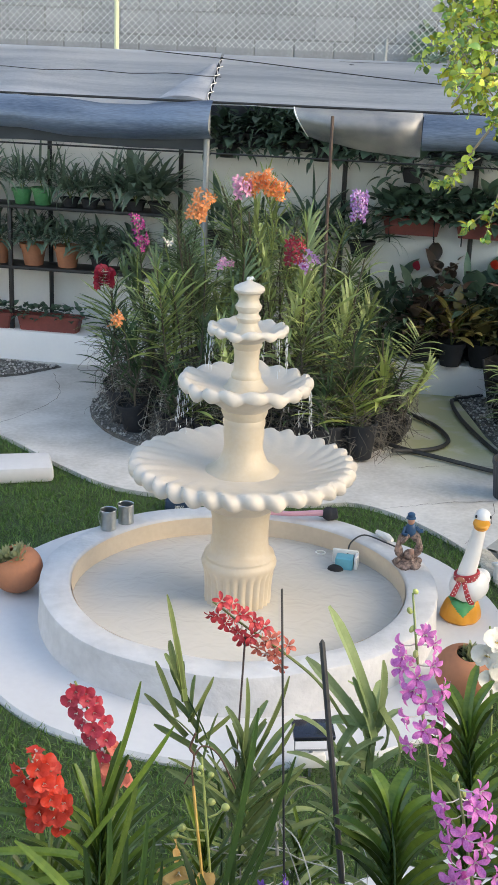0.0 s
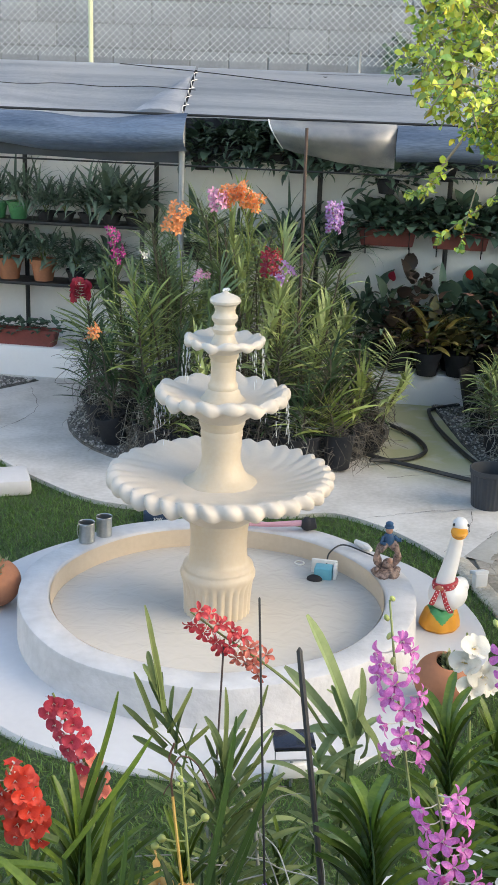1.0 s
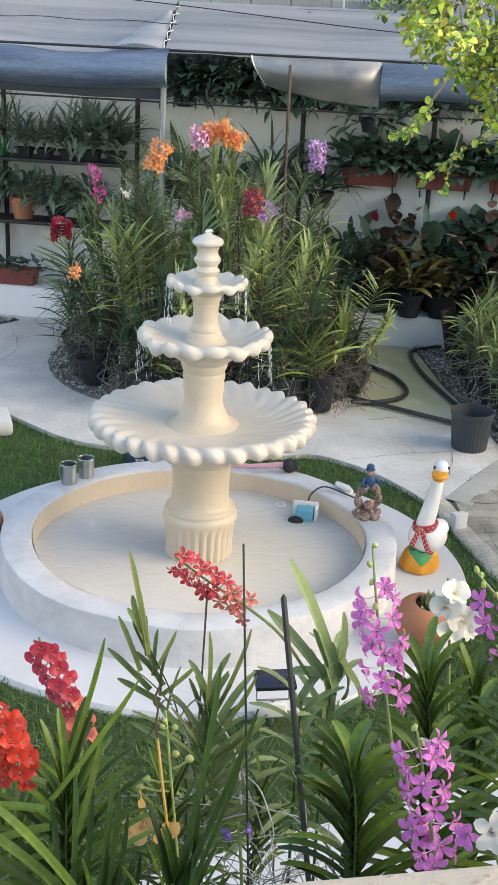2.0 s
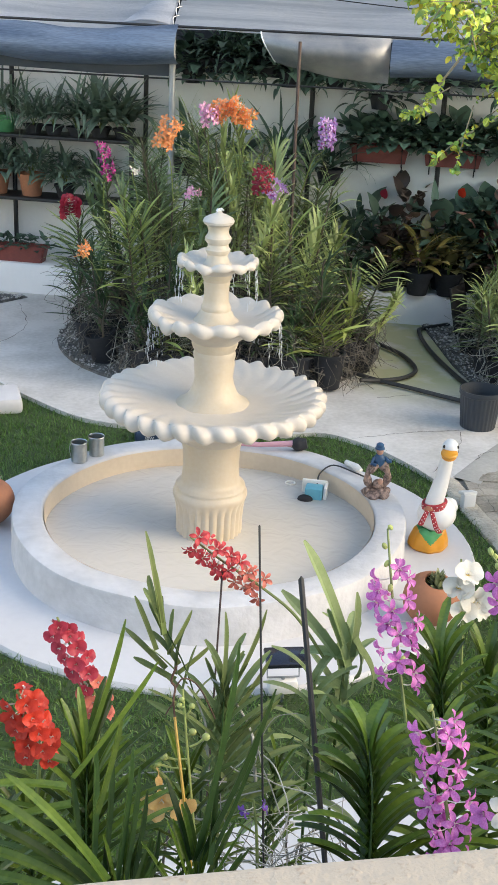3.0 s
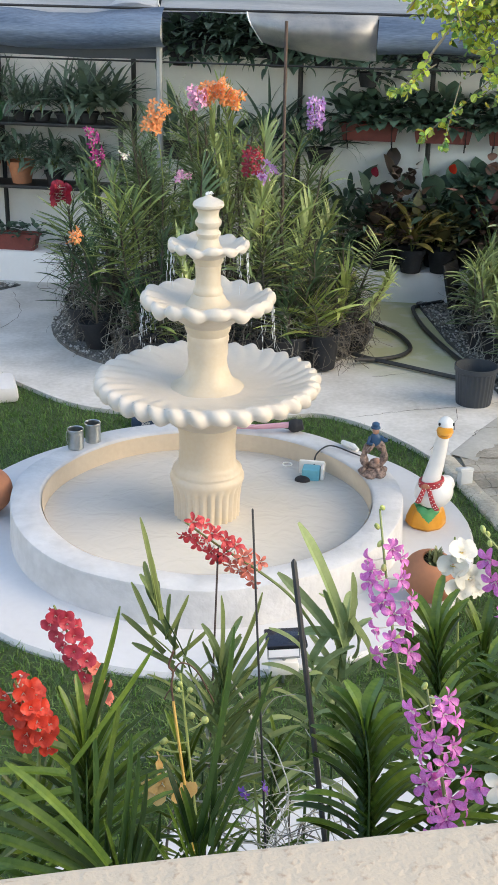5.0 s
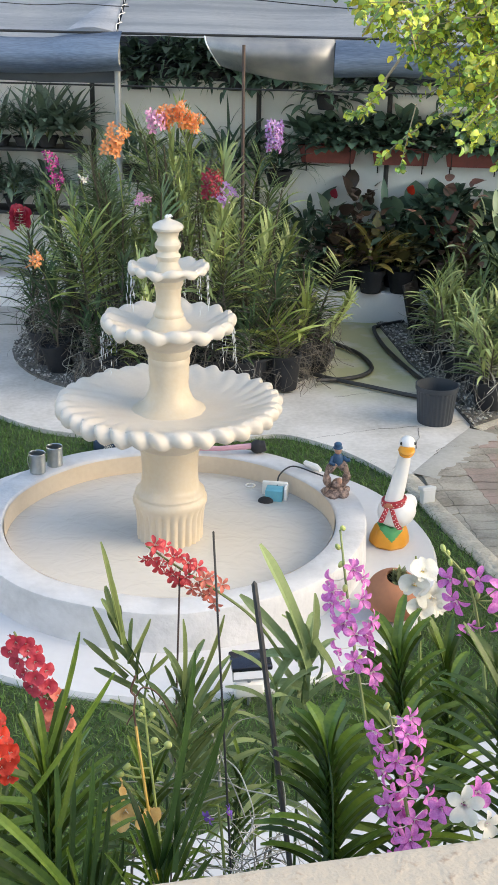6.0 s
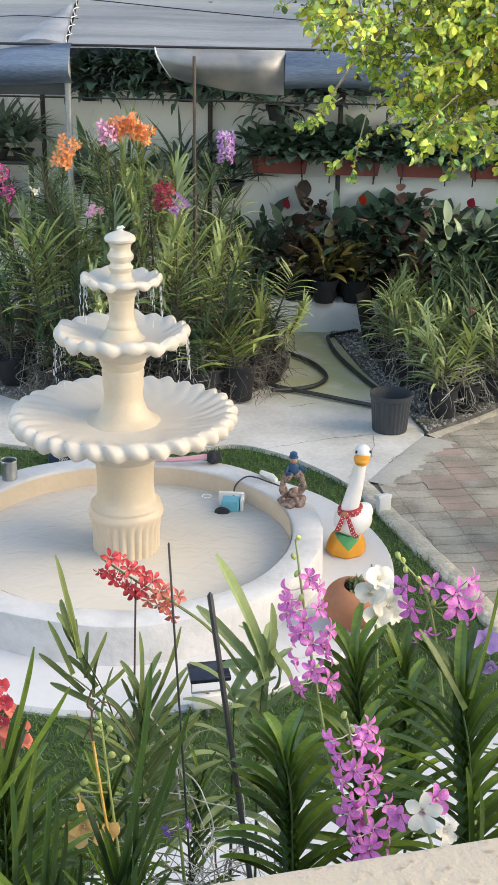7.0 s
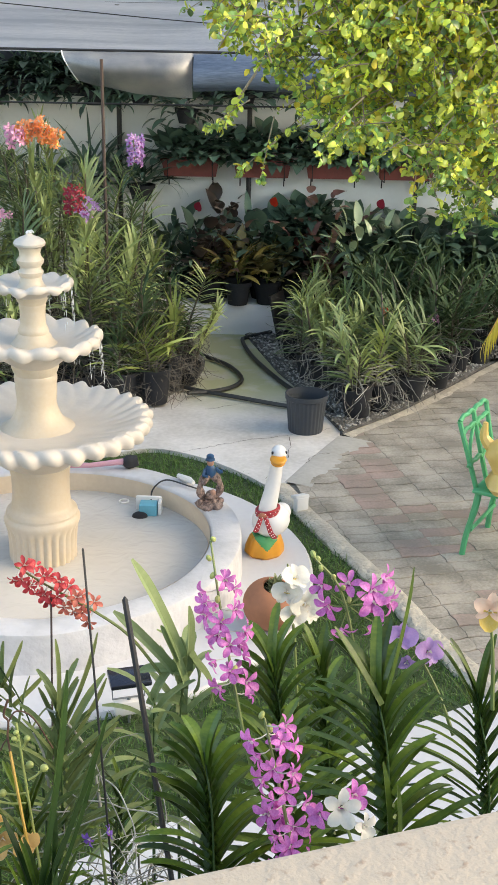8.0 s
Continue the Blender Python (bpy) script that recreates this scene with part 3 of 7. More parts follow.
# grass
rnd = np.random.default_rng(5)
lawn = [(-5, 4.6), *LAWN_EDGE[4:], (1.52, 0.6), (1.60, 0.18), (1.72, -0.53), (1.8, -1.06), (1.9, -1.5), (1.5, -1.68), (0.3, -2.2), (-0.6, -2.62), (-2.0, -3.1), (-5, -3.7)]
pts = rnd.uniform((-2.6, -3.1), (1.95, 3.4), (120000, 2))
keep = np.array([inside(x, y, lawn) for x, y in pts]) & (np.hypot(pts[:, 0], pts[:, 1]) > 1.445) & (np.abs(pts[:, 0]) < 0.42 * (pts[:, 1] + 6.6))
pts = pts[keep][:52000]
n = len(pts)
ang, lean = rnd.uniform(0, 2 * np.pi, n), rnd.normal(0, 0.018, (n, 2))
hgt, wid = rnd.uniform(0.018, 0.045, n), rnd.uniform(0.0016, 0.0032, n)
base = np.column_stack([pts, np.full(n, -0.034)])
side = np.column_stack([np.cos(ang) * wid, np.sin(ang) * wid, np.zeros(n)])
mid = base + np.column_stack([lean * 0.5, hgt * 0.65])
tip = base + np.column_stack([lean * 1.5, hgt])
verts = np.stack([base - side, base + side, mid + side * 0.8, mid - side * 0.8, tip], 1).reshape(-1, 3)
idx = np.arange(n)[:, None] * 5
faces = [tuple(q) for q in (idx + [0, 1, 2, 3]).tolist()] + [tuple(q) for q in (idx + [3, 2, 4]).tolist()]
tagged(data_part("grass", verts.tolist(), faces, GRASS), "short green lawn grass round the white slab", "grass", kind="stuff")

# ---------------------------------------------------------------- walls behind the garden
bm = bmesh.new()
box(bm, (-9, 0, -0.2), (9, 0.5, 0.28), 0.012)
ob = part("plinth", bm, WHITE, m=WM)
tagged(ob, "low white painted plinth along the back wall", "plinth", kind="structure")
bm = bmesh.new()
box(bm, (-9, 0.5, -0.2), (9, 0.68, 2.80), 0.01)
tagged(part("wall_north", bm, WALL, m=WM), "off-white rendered garden wall behind the shade house", "wall", kind="structure")
bm = bmesh.new()
box(bm, (-9, 2.0, -0.2), (9, 2.16, 5.5))
blocks = tagged(part("wall_blocks", bm, MORTAR, m=WM, smooth=False), "grey concrete block wall of the neighbouring plot", "wall", kind="structure")
bm = bmesh.new()
box(bm, (-9, -0.1, -0.2), (9, 0.1, 3.0))
tagged(part("wall_west", bm, WALL, m=pose(-8.2, 0, 0, 0, 0, 90)), "plain rendered side wall", "wall", kind="structure")
bm = bmesh.new()
box(bm, (-9, -0.15, -0.2), (9, 0.15, 2.2))
tagged(part("wall_east", bm, WALL, m=pose(8.3, 0, 0, 0, 0, 90)), "plain rendered side wall", "wall", kind="structure")

# terrace under the camera
bm = bmesh.new()
box(bm, (-6, -0.26, -0.2), (6, -0.03, 2.13), 0.01)
parapet = tagged(part("parapet", bm, WALL, m=PM), "terrace parapet wall with a stone coping", "parapet", kind="structure")
bm = bmesh.new()
box(bm, (-6, -0.30, 2.13), (6, 0.0, 2.2), 0.012)
bmesh.ops.subdivide_edges(bm, edges=[e for e in bm.edges if e.calc_length() > 5], cuts=60, use_grid_fill=True)
for v in bm.verts:
    v.co += Vector((0, 1, 1)) * 0.0025 * noise.noise(v.co * 9)
part("coping", bm, COPING, parapet, "beige speckled stone coping")
bm = bmesh.new()
box(bm, (-6, -4.0, 1.1), (6, -0.26, 1.28))
tagged(part("terrace_floor", bm, CONCRETE, m=PM, smooth=False), "concrete terrace floor", "floor", kind="structure")
bm = bmesh.new()
box(bm, (-6, -4.2, -0.2), (6, -4.0, 3.3))
tagged(part("wall_south", bm, WALL, m=PM, smooth=False), "plain house wall behind the terrace", "wall", kind="structure")

# ---------------------------------------------------------------- the fountain
fountain = thing("fountain", pose(0, 0, 0), "three-tiered white and cream cast stone fountain in a round basin", "fountain")


def wobble(r, z, a, k):
    return r * (1 + 0.006 * math.sin(3 * a + 0.6) + 0.004 * math.sin(7 * a)), z + 0.004 * math.sin(9 * a) * (z > 0.15)


bm = bmesh.new()
lathe(bm, [(0.9, 0.0), (1.06, 0.0), (1.056, 0.06), (1.052, 0.188), (1.048, 0.198), (1.038, 0.203), (0.97, 0.205), (0.902, 0.203), (0.893, 0.198),
           (0.888, 0.19), (0.886, 0.02), (0.886, 0.0)], 96, wobble, closed=True)
part("basin", bm, BASIN, fountain, "round basin wall with worn white paint")
bm = bmesh.new()
lathe(bm, [(0.884, 0.19), (0.884, 0.10), (0.884, 0.02)], 96, lambda r, z, a, k: (wobble(r, 0, a, k)[0], z), cap=False)
part("basin_lining", bm, POOL, fountain, "cream painted inside of the basin")
bm = bmesh.new()
lathe(bm, [(0.883, 0.055), (0.6, 0.055), (0.3, 0.055), (0.0, 0.055)], 96, lambda r, z, a, k: (wobble(r, 0, a, k)[0], z), cap=False)
part("basin_floor", bm, FLOORW, fountain, "white painted floor of the basin")
bm = bmesh.new()
lathe(bm, [(0.0, 0.083), (0.3, 0.083), (0.6, 0.083), (0.882, 0.083)], 64, lambda r, z, a, k: (wobble(r, 0, a, k)[0], z), cap=False)
for fc in bm.faces:
    fc.normal_update()
    if fc.normal.z < 0:
        fc.normal_flip()
ob = part("water", bm, WATER, fountain, "slightly milky rippled water in the basin", tidy=False)
ob.visible_shadow = False


def flutes(n, depth):
    def wave(r, z, a, k):
        if 0.03 < z < 0.28:
            r *= 1 - depth * (0.5 - 0.5 * math.cos(n * a)) ** 1.4 * min(1.0, (0.28 - z) / 0.04)
        return r, z
    return wave


bm = bmesh.new()
lathe(bm, [(0.186, 0.0), (0.184, 0.045), (0.178, 0.06), (0.178, 0.15), (0.182, 0.22), (0.186, 0.255), (0.191, 0.275), (0.196, 0.29), (0.198, 0.303), (0.195, 0.316), (0.186, 0.325), (0.184, 0.334), (0.187, 0.342),
           (0.184, 0.353), (0.170, 0.364), (0.159, 0.374), (0.154, 0.388), (0.150, 0.42), (0.148, 0.47), (0.149, 0.52), (0.152, 0.56), (0.157, 0.585), (0.162, 0.60), (0.162, 0.615), (0.155, 0.625)], 156, flutes(26, 0.062))
for v in bm.verts:
    v.co += v.co.normalized() * (0.005 * noise.noise(v.co * 9) + 0.002 * noise.noise(v.co * 31))
part("pedestal", bm, CREAM, fountain, "cream fluted pedestal")


def bowl(name, neck, z_neck, rim, z_rim, floor, lobes, thick, ruffle, turn):
    """A shallow scalloped dish: its smooth floor, ridges that swirl out to a thick rolled lip, and its underside."""
    inner = [(0.02, floor), (neck * 1.05, floor + 0.002)]
    for k in range(1, 15):
        t = k / 14
        inner.append((neck * 1.05 + (rim * 0.955 - neck * 1.05) * t, floor + 0.002 + (z_rim - floor) * t ** 1.7))
    lip = []
    for k in range(9):
        b = radians(80 - 26 * k)
        lip.append((rim * 0.975 + 0.42 * thick * math.cos(b), z_rim - thick * 0.5 + 0.5 * thick * math.sin(b)))
    z_low = lip[-1][1]
    under = []
    for k in range(1, 9):
        t = 1 - k / 8
        under.append((neck + (rim * 0.92 - neck) * t, z_neck + (z_low + 0.004 - z_neck) * t ** 0.8))
    prof = inner + lip + under + [(neck * 0.6, z_neck)]
    n_in, n_lip = len(inner), len(inner) + len(lip)

    def wave(r, z, a, k):
        t = max(0.0, min(1.0, (r - neck) / (rim - neck)))
        wind = 0.42 * (1 - t) - 0.10 * max(0, k - n_in) / 9 + 0.022 * math.sin(3 * a + turn)
        ph = (lobes * (a + wind) + turn) / 2
        lobe = math.sqrt(math.cos(ph) ** 2 + 0.10) - 0.72
        big = 1 + 0.14 * math.sin(2 * a + turn) + 0.12 * math.sin(5 * a) + 0.10 * math.sin(11 * a + 2)
        sway = 0.18 * ruffle * math.sin(lobes * a / 2 + 1.1) + 0.16 * ruffle * math.sin(4 * a + 2 * turn)
        grow = max(0.0, (t - 0.42) / 0.58) ** 1.3
        if k < n_in:
            return r * (1 + 0.03 * grow * lobe), z + (0.75 * ruffle * lobe * big + sway) * grow
        if k < n_lip:
            down = (k - n_in) / (n_lip - n_in - 1)
            return r * (1 + (0.075 - 0.02 * down) * lobe * big), z + sway + ruffle * (0.75 - 2.0 * down) * lobe * big
        return r * (1 + 0.06 * t ** 2 * lobe), z + (sway - ruffle * 1.2 * lobe) * t ** 4

    bm = bmesh.new()
    lathe(bm, prof, lobes * 14, wave)
    for v in bm.verts:
        v.co += Vector((0, 0, 1)) * 0.0035 * noise.noise(v.co * 14) + Vector((v.co.x, v.co.y, 0)) * 0.006 * noise.noise(v.co * 10)
    return part(name, bm, BOWL, fountain, "white scalloped bowl")


bowl("bowl", 0.157, 0.60, 0.557, 0.872, 0.806, 34, 0.078, 0.022, 0.3)
bowl("bowl", 0.112, 1.135, 0.319, 1.300, 1.245, 18, 0.058, 0.034, 0.9)
bowl("bowl", 0.072, 1.485, 0.190, 1.566, 1.532, 13, 0.036, 0.024, 0.2)
bm = bmesh.new()
lathe(bm, [(0.235, 0.775), (0.205, 0.802), (0.172, 0.818), (0.146, 0.836), (0.127, 0.858), (0.115, 0.885), (0.104, 0.915), (0.099, 0.95), (0.102, 0.985), (0.105, 1.02),
           (0.103, 1.045), (0.108, 1.06), (0.108, 1.08), (0.104, 1.092), (0.112, 1.108), (0.119, 1.128), (0.115, 1.150)], 40)
part("column", bm, CREAM, fountain, "cream turned column")
bm = bmesh.new()
lathe(bm, [(0.135, 1.232), (0.112, 1.25), (0.092, 1.27), (0.086, 1.288), (0.074, 1.302), (0.077, 1.314), (0.073, 1.326), (0.066, 1.338), (0.063, 1.36), (0.063, 1.42), (0.067, 1.44), (0.065, 1.45), (0.076, 1.47), (0.074, 1.495)], 36)
part("column", bm, CREAM, fountain, "cream turned column")
bm = bmesh.new()
lathe(bm, [(0.076, 1.53), (0.062, 1.545), (0.052, 1.57), (0.051, 1.585), (0.060, 1.598), (0.063, 1.61), (0.052, 1.622), (0.051, 1.635), (0.064, 1.652), (0.066, 1.668), (0.054, 1.684), (0.050, 1.70), (0.056, 1.722), (0.062, 1.73)], 32)
part("finial", bm, CREAM, fountain, "cream turned finial")
bm = bmesh.new()
lathe(bm, [(0.055, 1.726), (0.074, 1.738), (0.078, 1.75), (0.072, 1.762), (0.05, 1.775), (0.02, 1.786), (0.012, 1.795), (0.0, 1.797)], 32)
part("cap", bm, BOWL, fountain, "white domed cap")
bm = bmesh.new()
for k in range(9):
    a, q = 2.4 * k, 0.006 + 0.0022 * k
    tube(bm, spline([(0, 0, 1.792), (q * 0.5 * math.cos(a), q * 0.5 * math.sin(a), 1.806 + 0.002 * (k % 3)), (q * math.cos(a), q * math.sin(a), 1.797)], 3), 0.0032, 5)
ob = part("bubbling_water", bm, DROPS, fountain, "water bubbling from the top")
ob.visible_shadow = False
rnd = random.Random(8)
for lobes, rim, z0, z1, turn, count in ((13, 0.198, 1.520, 1.35, 0.2, 6), (17, 0.331, 1.245, 1.07, 0.9, 6)):
    bm = bmesh.new()
    for k in range(lobes):
        a0 = (2 * math.pi * (k + 0.5) - turn) / lobes
        front = math.sin(a0) < -0.72
        for j in range(count):
            if rnd.random() < (0.93 if front else 0.35):
                continue
            a, r = a0 + rnd.uniform(-0.09, 0.09), rim * rnd.uniform(0.985, 1.03)
            z = z0
            while z > z1:
                ln = rnd.uniform(0.008, 0.045)
                w = rnd.uniform(0.0006, 0.0018)
                r2 = r + 0.06 * (z0 - z)
                pts3 = [(r2 * math.cos(a), r2 * math.sin(a), z), (r2 * math.cos(a + 0.01), r2 * math.sin(a + 0.01), z - ln / 2), (r2 * math.cos(a), r2 * math.sin(a), z - ln)]
                tube(bm, pts3, [w * 0.6, w, w * 0.4], 5)
                z -= ln + rnd.uniform(0.006, 0.035) * (1 + 5 * (z0 - z))
    ob = part("falling_water", bm, DROPS, fountain, "thin strings of falling water")
    ob.visible_shadow = False
    tagged(ob, kind="stuff")

# pump, cable and loose things round the basin
pump = thing("fountain_pump", pose(0.60, 0.47, 0.0, 0, 0, -12) @ Matrix.Diagonal((1.35, 1.2, 1.1, 1)), "light blue and white pump standing in the basin water", "pump")
bm = bmesh.new()
box(bm, (-0.035, -0.045, 0.012), (0.04, 0.03, 0.135), 0.008)
part("body", bm, PUMPBLUE, pump, "light blue pump body")
bm = bmesh.new()
box(bm, (-0.055, 0.032, 0.012), (0.055, 0.05, 0.15), 0.006)
box(bm, (0.044, -0.03, 0.012), (0.058, 0.05, 0.14), 0.004)
part("backplate", bm, G_WHITE, pump, "white plastic guard")
bm = bmesh.new()
blob(bm, (-0.03, -0.05, 0.075), (0.034, 0.03, 0.026))
part("intake", bm, PLASTIC, pump, "black round intake")
bm = bmesh.new()
tube(bm, spline([(0.62, 0.50, 0.14), (0.64, 0.56, 0.19), (0.72, 0.60, 0.225), (0.84, 0.52, 0.214), (0.90, 0.46, 0.212)], 6), 0.005, 6)
tagged(part("pump_cable", bm, HOSE), "thin black cable running from the pump over the rim", "cable")
bm = bmesh.new()
tube(bm, [(0.80, 0.66, 0.222), (0.85, 0.58, 0.226), (0.875, 0.54, 0.222)], [0.016, 0.022, 0.012], 8)
tagged(part("cable_plug", bm, G_WHITE), "white plug lying on the basin rim", "plug")


bm = bmesh.new()
tube(bm, [(0.028 * math.cos(a), 0.028 * math.sin(a), 0.004) for a in [2 * math.pi * i / 20 for i in range(21)]], 0.004, 6)
ring_ob = part("drain_ring", bm, G_WHITE)
ring_ob.matrix_world = pose(0.475, 0.641, 0.0832)
tagged(ring_ob, "small white plastic ring lying in the basin water", "ring")


def tin_can(at, turn):
    can = thing("tin_can", pose(*at, 0, 0, turn), "empty silver tin can standing on the basin rim", "tin can", "tin cans on the rim")
    bm = bmesh.new()
    prof = [(0.0, 0.0), (0.045, 0.0), (0.047, 0.004)] + [(0.0455 + 0.0008 * (i % 2), 0.012 + 0.0105 * i) for i in range(9)] + \
           [(0.0455, 0.112), (0.049, 0.117), (0.0475, 0.120), (0.044, 0.116), (0.043, 0.01), (0.0, 0.008)]
    lathe(bm, prof, 32)
    part("shell", bm, TIN, can)
    bm = bmesh.new()
    tube(bm, spline([(0.043, 0, 0.112), (0.053, 0, 0.104), (0.056, 0, 0.07), (0.048, 0, 0.03)], 4), 0.0022, 5)
    part("seam", bm, TIN, can)


tin_can((-0.762, 0.60, 0.205), 200)
tin_can((-0.672, 0.70, 0.205), 140)

lamp = thing("garden_light", pose(0.515, 0.86, 0.205, 0, 0, 25), "pink garden spike light with a round black head", "garden light")
bm = bmesh.new()
tube(bm, [(-0.36, 0.18, 0.03), (-0.2, 0.10, 0.028), (-0.02, 0.01, 0.045)], [0.014, 0.016, 0.02], 8)
part("spike", bm, PINK, lamp, "pale pink plastic spike")
bm = bmesh.new()
blob(bm, (0.01, -0.005, 0.042), (0.042, 0.042, 0.042))
tube(bm, [(0.02, -0.01, 0.04), (0.055, -0.03, 0.05)], [0.04, 0.032], 12)
part("head", bm, PLASTIC, lamp, "round black lamp head")

crate = thing("solar_lamp", pose(-0.40, 1.52, -0.05, 0, 0, 8), "small navy box lamp standing on the lawn", "garden lamp")
bm = bmesh.new()
box(bm, (-0.10, -0.04, 0.0), (0.10, 0.06, 0.10), 0.01)
part("body", bm, NAVY, crate)
words = bpy.data.curves.new("lettering", "FONT")
words.body, words.size, words.extrude, words.align_x = "30W", 0.030, 0.0008, "CENTER"
words.materials.append(G_WHITE)
ob = new("lettering", words)
ob.parent = crate
ob.matrix_local = pose(-0.01, -0.0415, 0.048, 90, 0, 0)


def round_pot(bm, r, cut, mi=0):
    """A ball-shaped jar with a wide mouth and a thick wall."""
    outer = [(r * math.sin(a) * 1.0, -r * 0.92 * math.cos(a)) for a in [0.35 + (math.pi - cut - 0.35) * i / 14 for i in range(15)]]
    inner_p = [(x * 0.9, z * 0.9) for x, z in reversed(outer)]
    prof = [(0.0, outer[0][1])] + outer + inner_p + [(0.0, inner_p[-1][1])]
    lathe(bm, prof, 32, mi=mi)


def rosette(lv, at, size, rnd, count=14, up=(0, 0, 1)):
    up = Vector(up).normalized()
    for i in range(count):
        a = i * 2.4
        el = 0.35 + 0.9 * i / count
        side = up.orthogonal().normalized()
        side.rotate(Matrix.Rotation(a, 3, up))
        d = side * math.cos(el) + up * math.sin(el)
        lv.add(leaf_strip(-20, 0.16, 4, 0.4, 0.5), axes_pose(at, d, up, (size, size, size)))


def jar(at, tilt, label, r, rnd, plants, mouth_cut=0.60, tall=()):
    pot = thing("clay_pot", at, label, "flower pot", "round clay pots on the slab")
    bm = bmesh.new()
    round_pot(bm, r, mouth_cut)
    bmesh.ops.transform(bm, matrix=tilt, verts=bm.verts)
    low = min(v.co.z for v in bm.verts)
    bmesh.ops.translate(bm, vec=(0, 0, -low), verts=bm.verts)
    part("jar", bm, TERRA, pot, "terracotta jar")
    bm = bmesh.new()
    bmesh.ops.create_circle(bm, cap_ends=True, segments=24, radius=r * 0.70)
    bmesh.ops.transform(bm, matrix=Matrix.Translation((0, 0, -low)) @ tilt @ pose(0, 0, r * 0.48), verts=bm.verts)
    part("soil", bm, SOIL, pot, "dark potting soil")
    lv = Leaves()
    mouth = tilt @ Vector((0, 0, r * 0.55)) + Vector((0, 0, -low))
    up = (tilt.to_3x3() @ Vector((0, 0, 1)) + Vector((0, 0, 0.6))).normalized()
    for k in range(plants):
        off = Vector((rnd.uniform(-1, 1), rnd.uniform(-1, 1), rnd.uniform(-0.3, 0.3))) * r * 0.5
        rosette(lv, mouth + off, r * rnd.uniform(0.4, 0.62), rnd, 12, up + Vector((rnd.uniform(-.4, .4), rnd.uniform(-.4, .4), 0)))
    for dx, dy, size in tall:
        for k in range(4):
            rosette(lv, mouth + Vector((dx, dy, size * 0.22 * k - 0.01)), size * (0.75 - 0.1 * k), rnd, 7, (0.1, 0.1, 1))
    lv.done("succulent", SUCC, pot, "grey-green succulent rosettes")


rnd = random.Random(4)
jar(pose(-1.205, 0.16, 0.0), pose(0, 0, 0, 10, -24, 0), "round terracotta pot of succulents tipped on the slab", 0.14, rnd, 7)
jar(pose(1.075, -0.79, 0.0), pose(0, 0, 0, 14, 6, 0), "tipped terracotta pot with a few succulents by the goose", 0.138, rnd, 1, 0.45, ((0.012, 0.0, 0.10), (-0.01, 0.03, 0.07)))

# goose
goose_mats = [G_WHITE, G_ORANGE, G_GREEN, G_RED, G_TAN, G_DARK]
bm = bmesh.new()
lathe(bm, [(0.0, 0.0), (0.088, 0.0), (0.098, 0.012), (0.096, 0.035), (0.088, 0.065), (0.078, 0.095), (0.06, 0.115), (0.0, 0.12)], 64,
      lambda r, z, a, k: (r * (1 + 0.10 * math.cos(2 * a) + 0.06 * math.sin(3 * a + z * 12) + 0.03 * math.sin(7 * a)), z + (0.006 * math.sin(5 * a) if z > 0.02 else 0)), mi=1)
bmesh.ops.subdivide_edges(bm, edges=[e for e in bm.edges if abs(e.verts[0].co.z - e.verts[1].co.z) > 0.015], cuts=4, use_grid_fill=True)
for fc in bm.faces:
    c = fc.calc_center_median()
    if c.y < 0.03 and c.z > 0.045 + 0.9 * abs(c.x - 0.005):
        fc.material_index = 2
blob(bm, (0.032, 0.012, 0.188), (0.106, 0.10, 0.090), 0, pose(0, 0, 0, 0, -12, 0), 28, 18)
blob(bm, (0.085, 0.035, 0.215), (0.062, 0.058, 0.052), 0, pose(0, 0, 0, 0, -30, 0))
neck = spline([(0.008, -0.012, 0.19), (0.009, -0.014, 0.26), (0.030, -0.012, 0.36), (0.046, -0.014, 0.46), (0.056, -0.018, 0.55)], 6)
tube(bm, neck, [0.064 - 0.033 * (i / 24) ** 0.6 for i in range(25)], 20, 0)
blob(bm, (0.060, -0.024, 0.572), (0.043, 0.047, 0.044), 0, None, 22, 16)
blob(bm, (0.052, -0.070, 0.556), (0.045, 0.046, 0.015), 1, pose(0, 0, 0, 16, 0, -8), 20, 12)
blob(bm, (0.052, -0.064, 0.540), (0.040, 0.040, 0.012), 1, pose(0, 0, 0, 22, 0, -8), 20, 12)
for x, y in ((0.096, -0.046), (0.024, -0.048)):
    blob(bm, (x, y, 0.583), (0.007, 0.007, 0.009), 5, None, 10, 8)
band = [(0.010 + 0.060 * math.cos(a), -0.013 + 0.060 * math.sin(a), 0.252 + 0.010 * math.cos(a)) for a in [2 * math.pi * i / 28 for i in range(29)]]
for dz in (-0.011, 0.0, 0.011):
    tube(bm, [(x, y, z + dz) for x, y, z in band], 0.0085, 8, 3)
blob(bm, (-0.022, -0.070, 0.246), (0.028, 0.014, 0.017), 4)
for pts3 in (spline([(-0.030, -0.074, 0.243), (-0.047, -0.086, 0.205), (-0.060, -0.080, 0.165)], 6), spline([(-0.010, -0.076, 0.240), (0.006, -0.096, 0.195), (0.022, -0.098, 0.155), (0.040, -0.090, 0.130)], 6)):
    for i, p in enumerate(pts3):
        blob(bm, p, (0.0125 + 0.004 * i / len(pts3), 0.0045, 0.010), 3, None, 10, 8)
        if i % 3 == 1:
            blob(bm, p + Vector((0.006, -0.006, 0.002)), (0.0030, 0.0022, 0.0030), 0, None, 8, 6)
        if i % 3 == 2:
            blob(bm, p + Vector((-0.006, -0.006, 0.0)), (0.0030, 0.0022, 0.0030), 0, None, 8, 6)
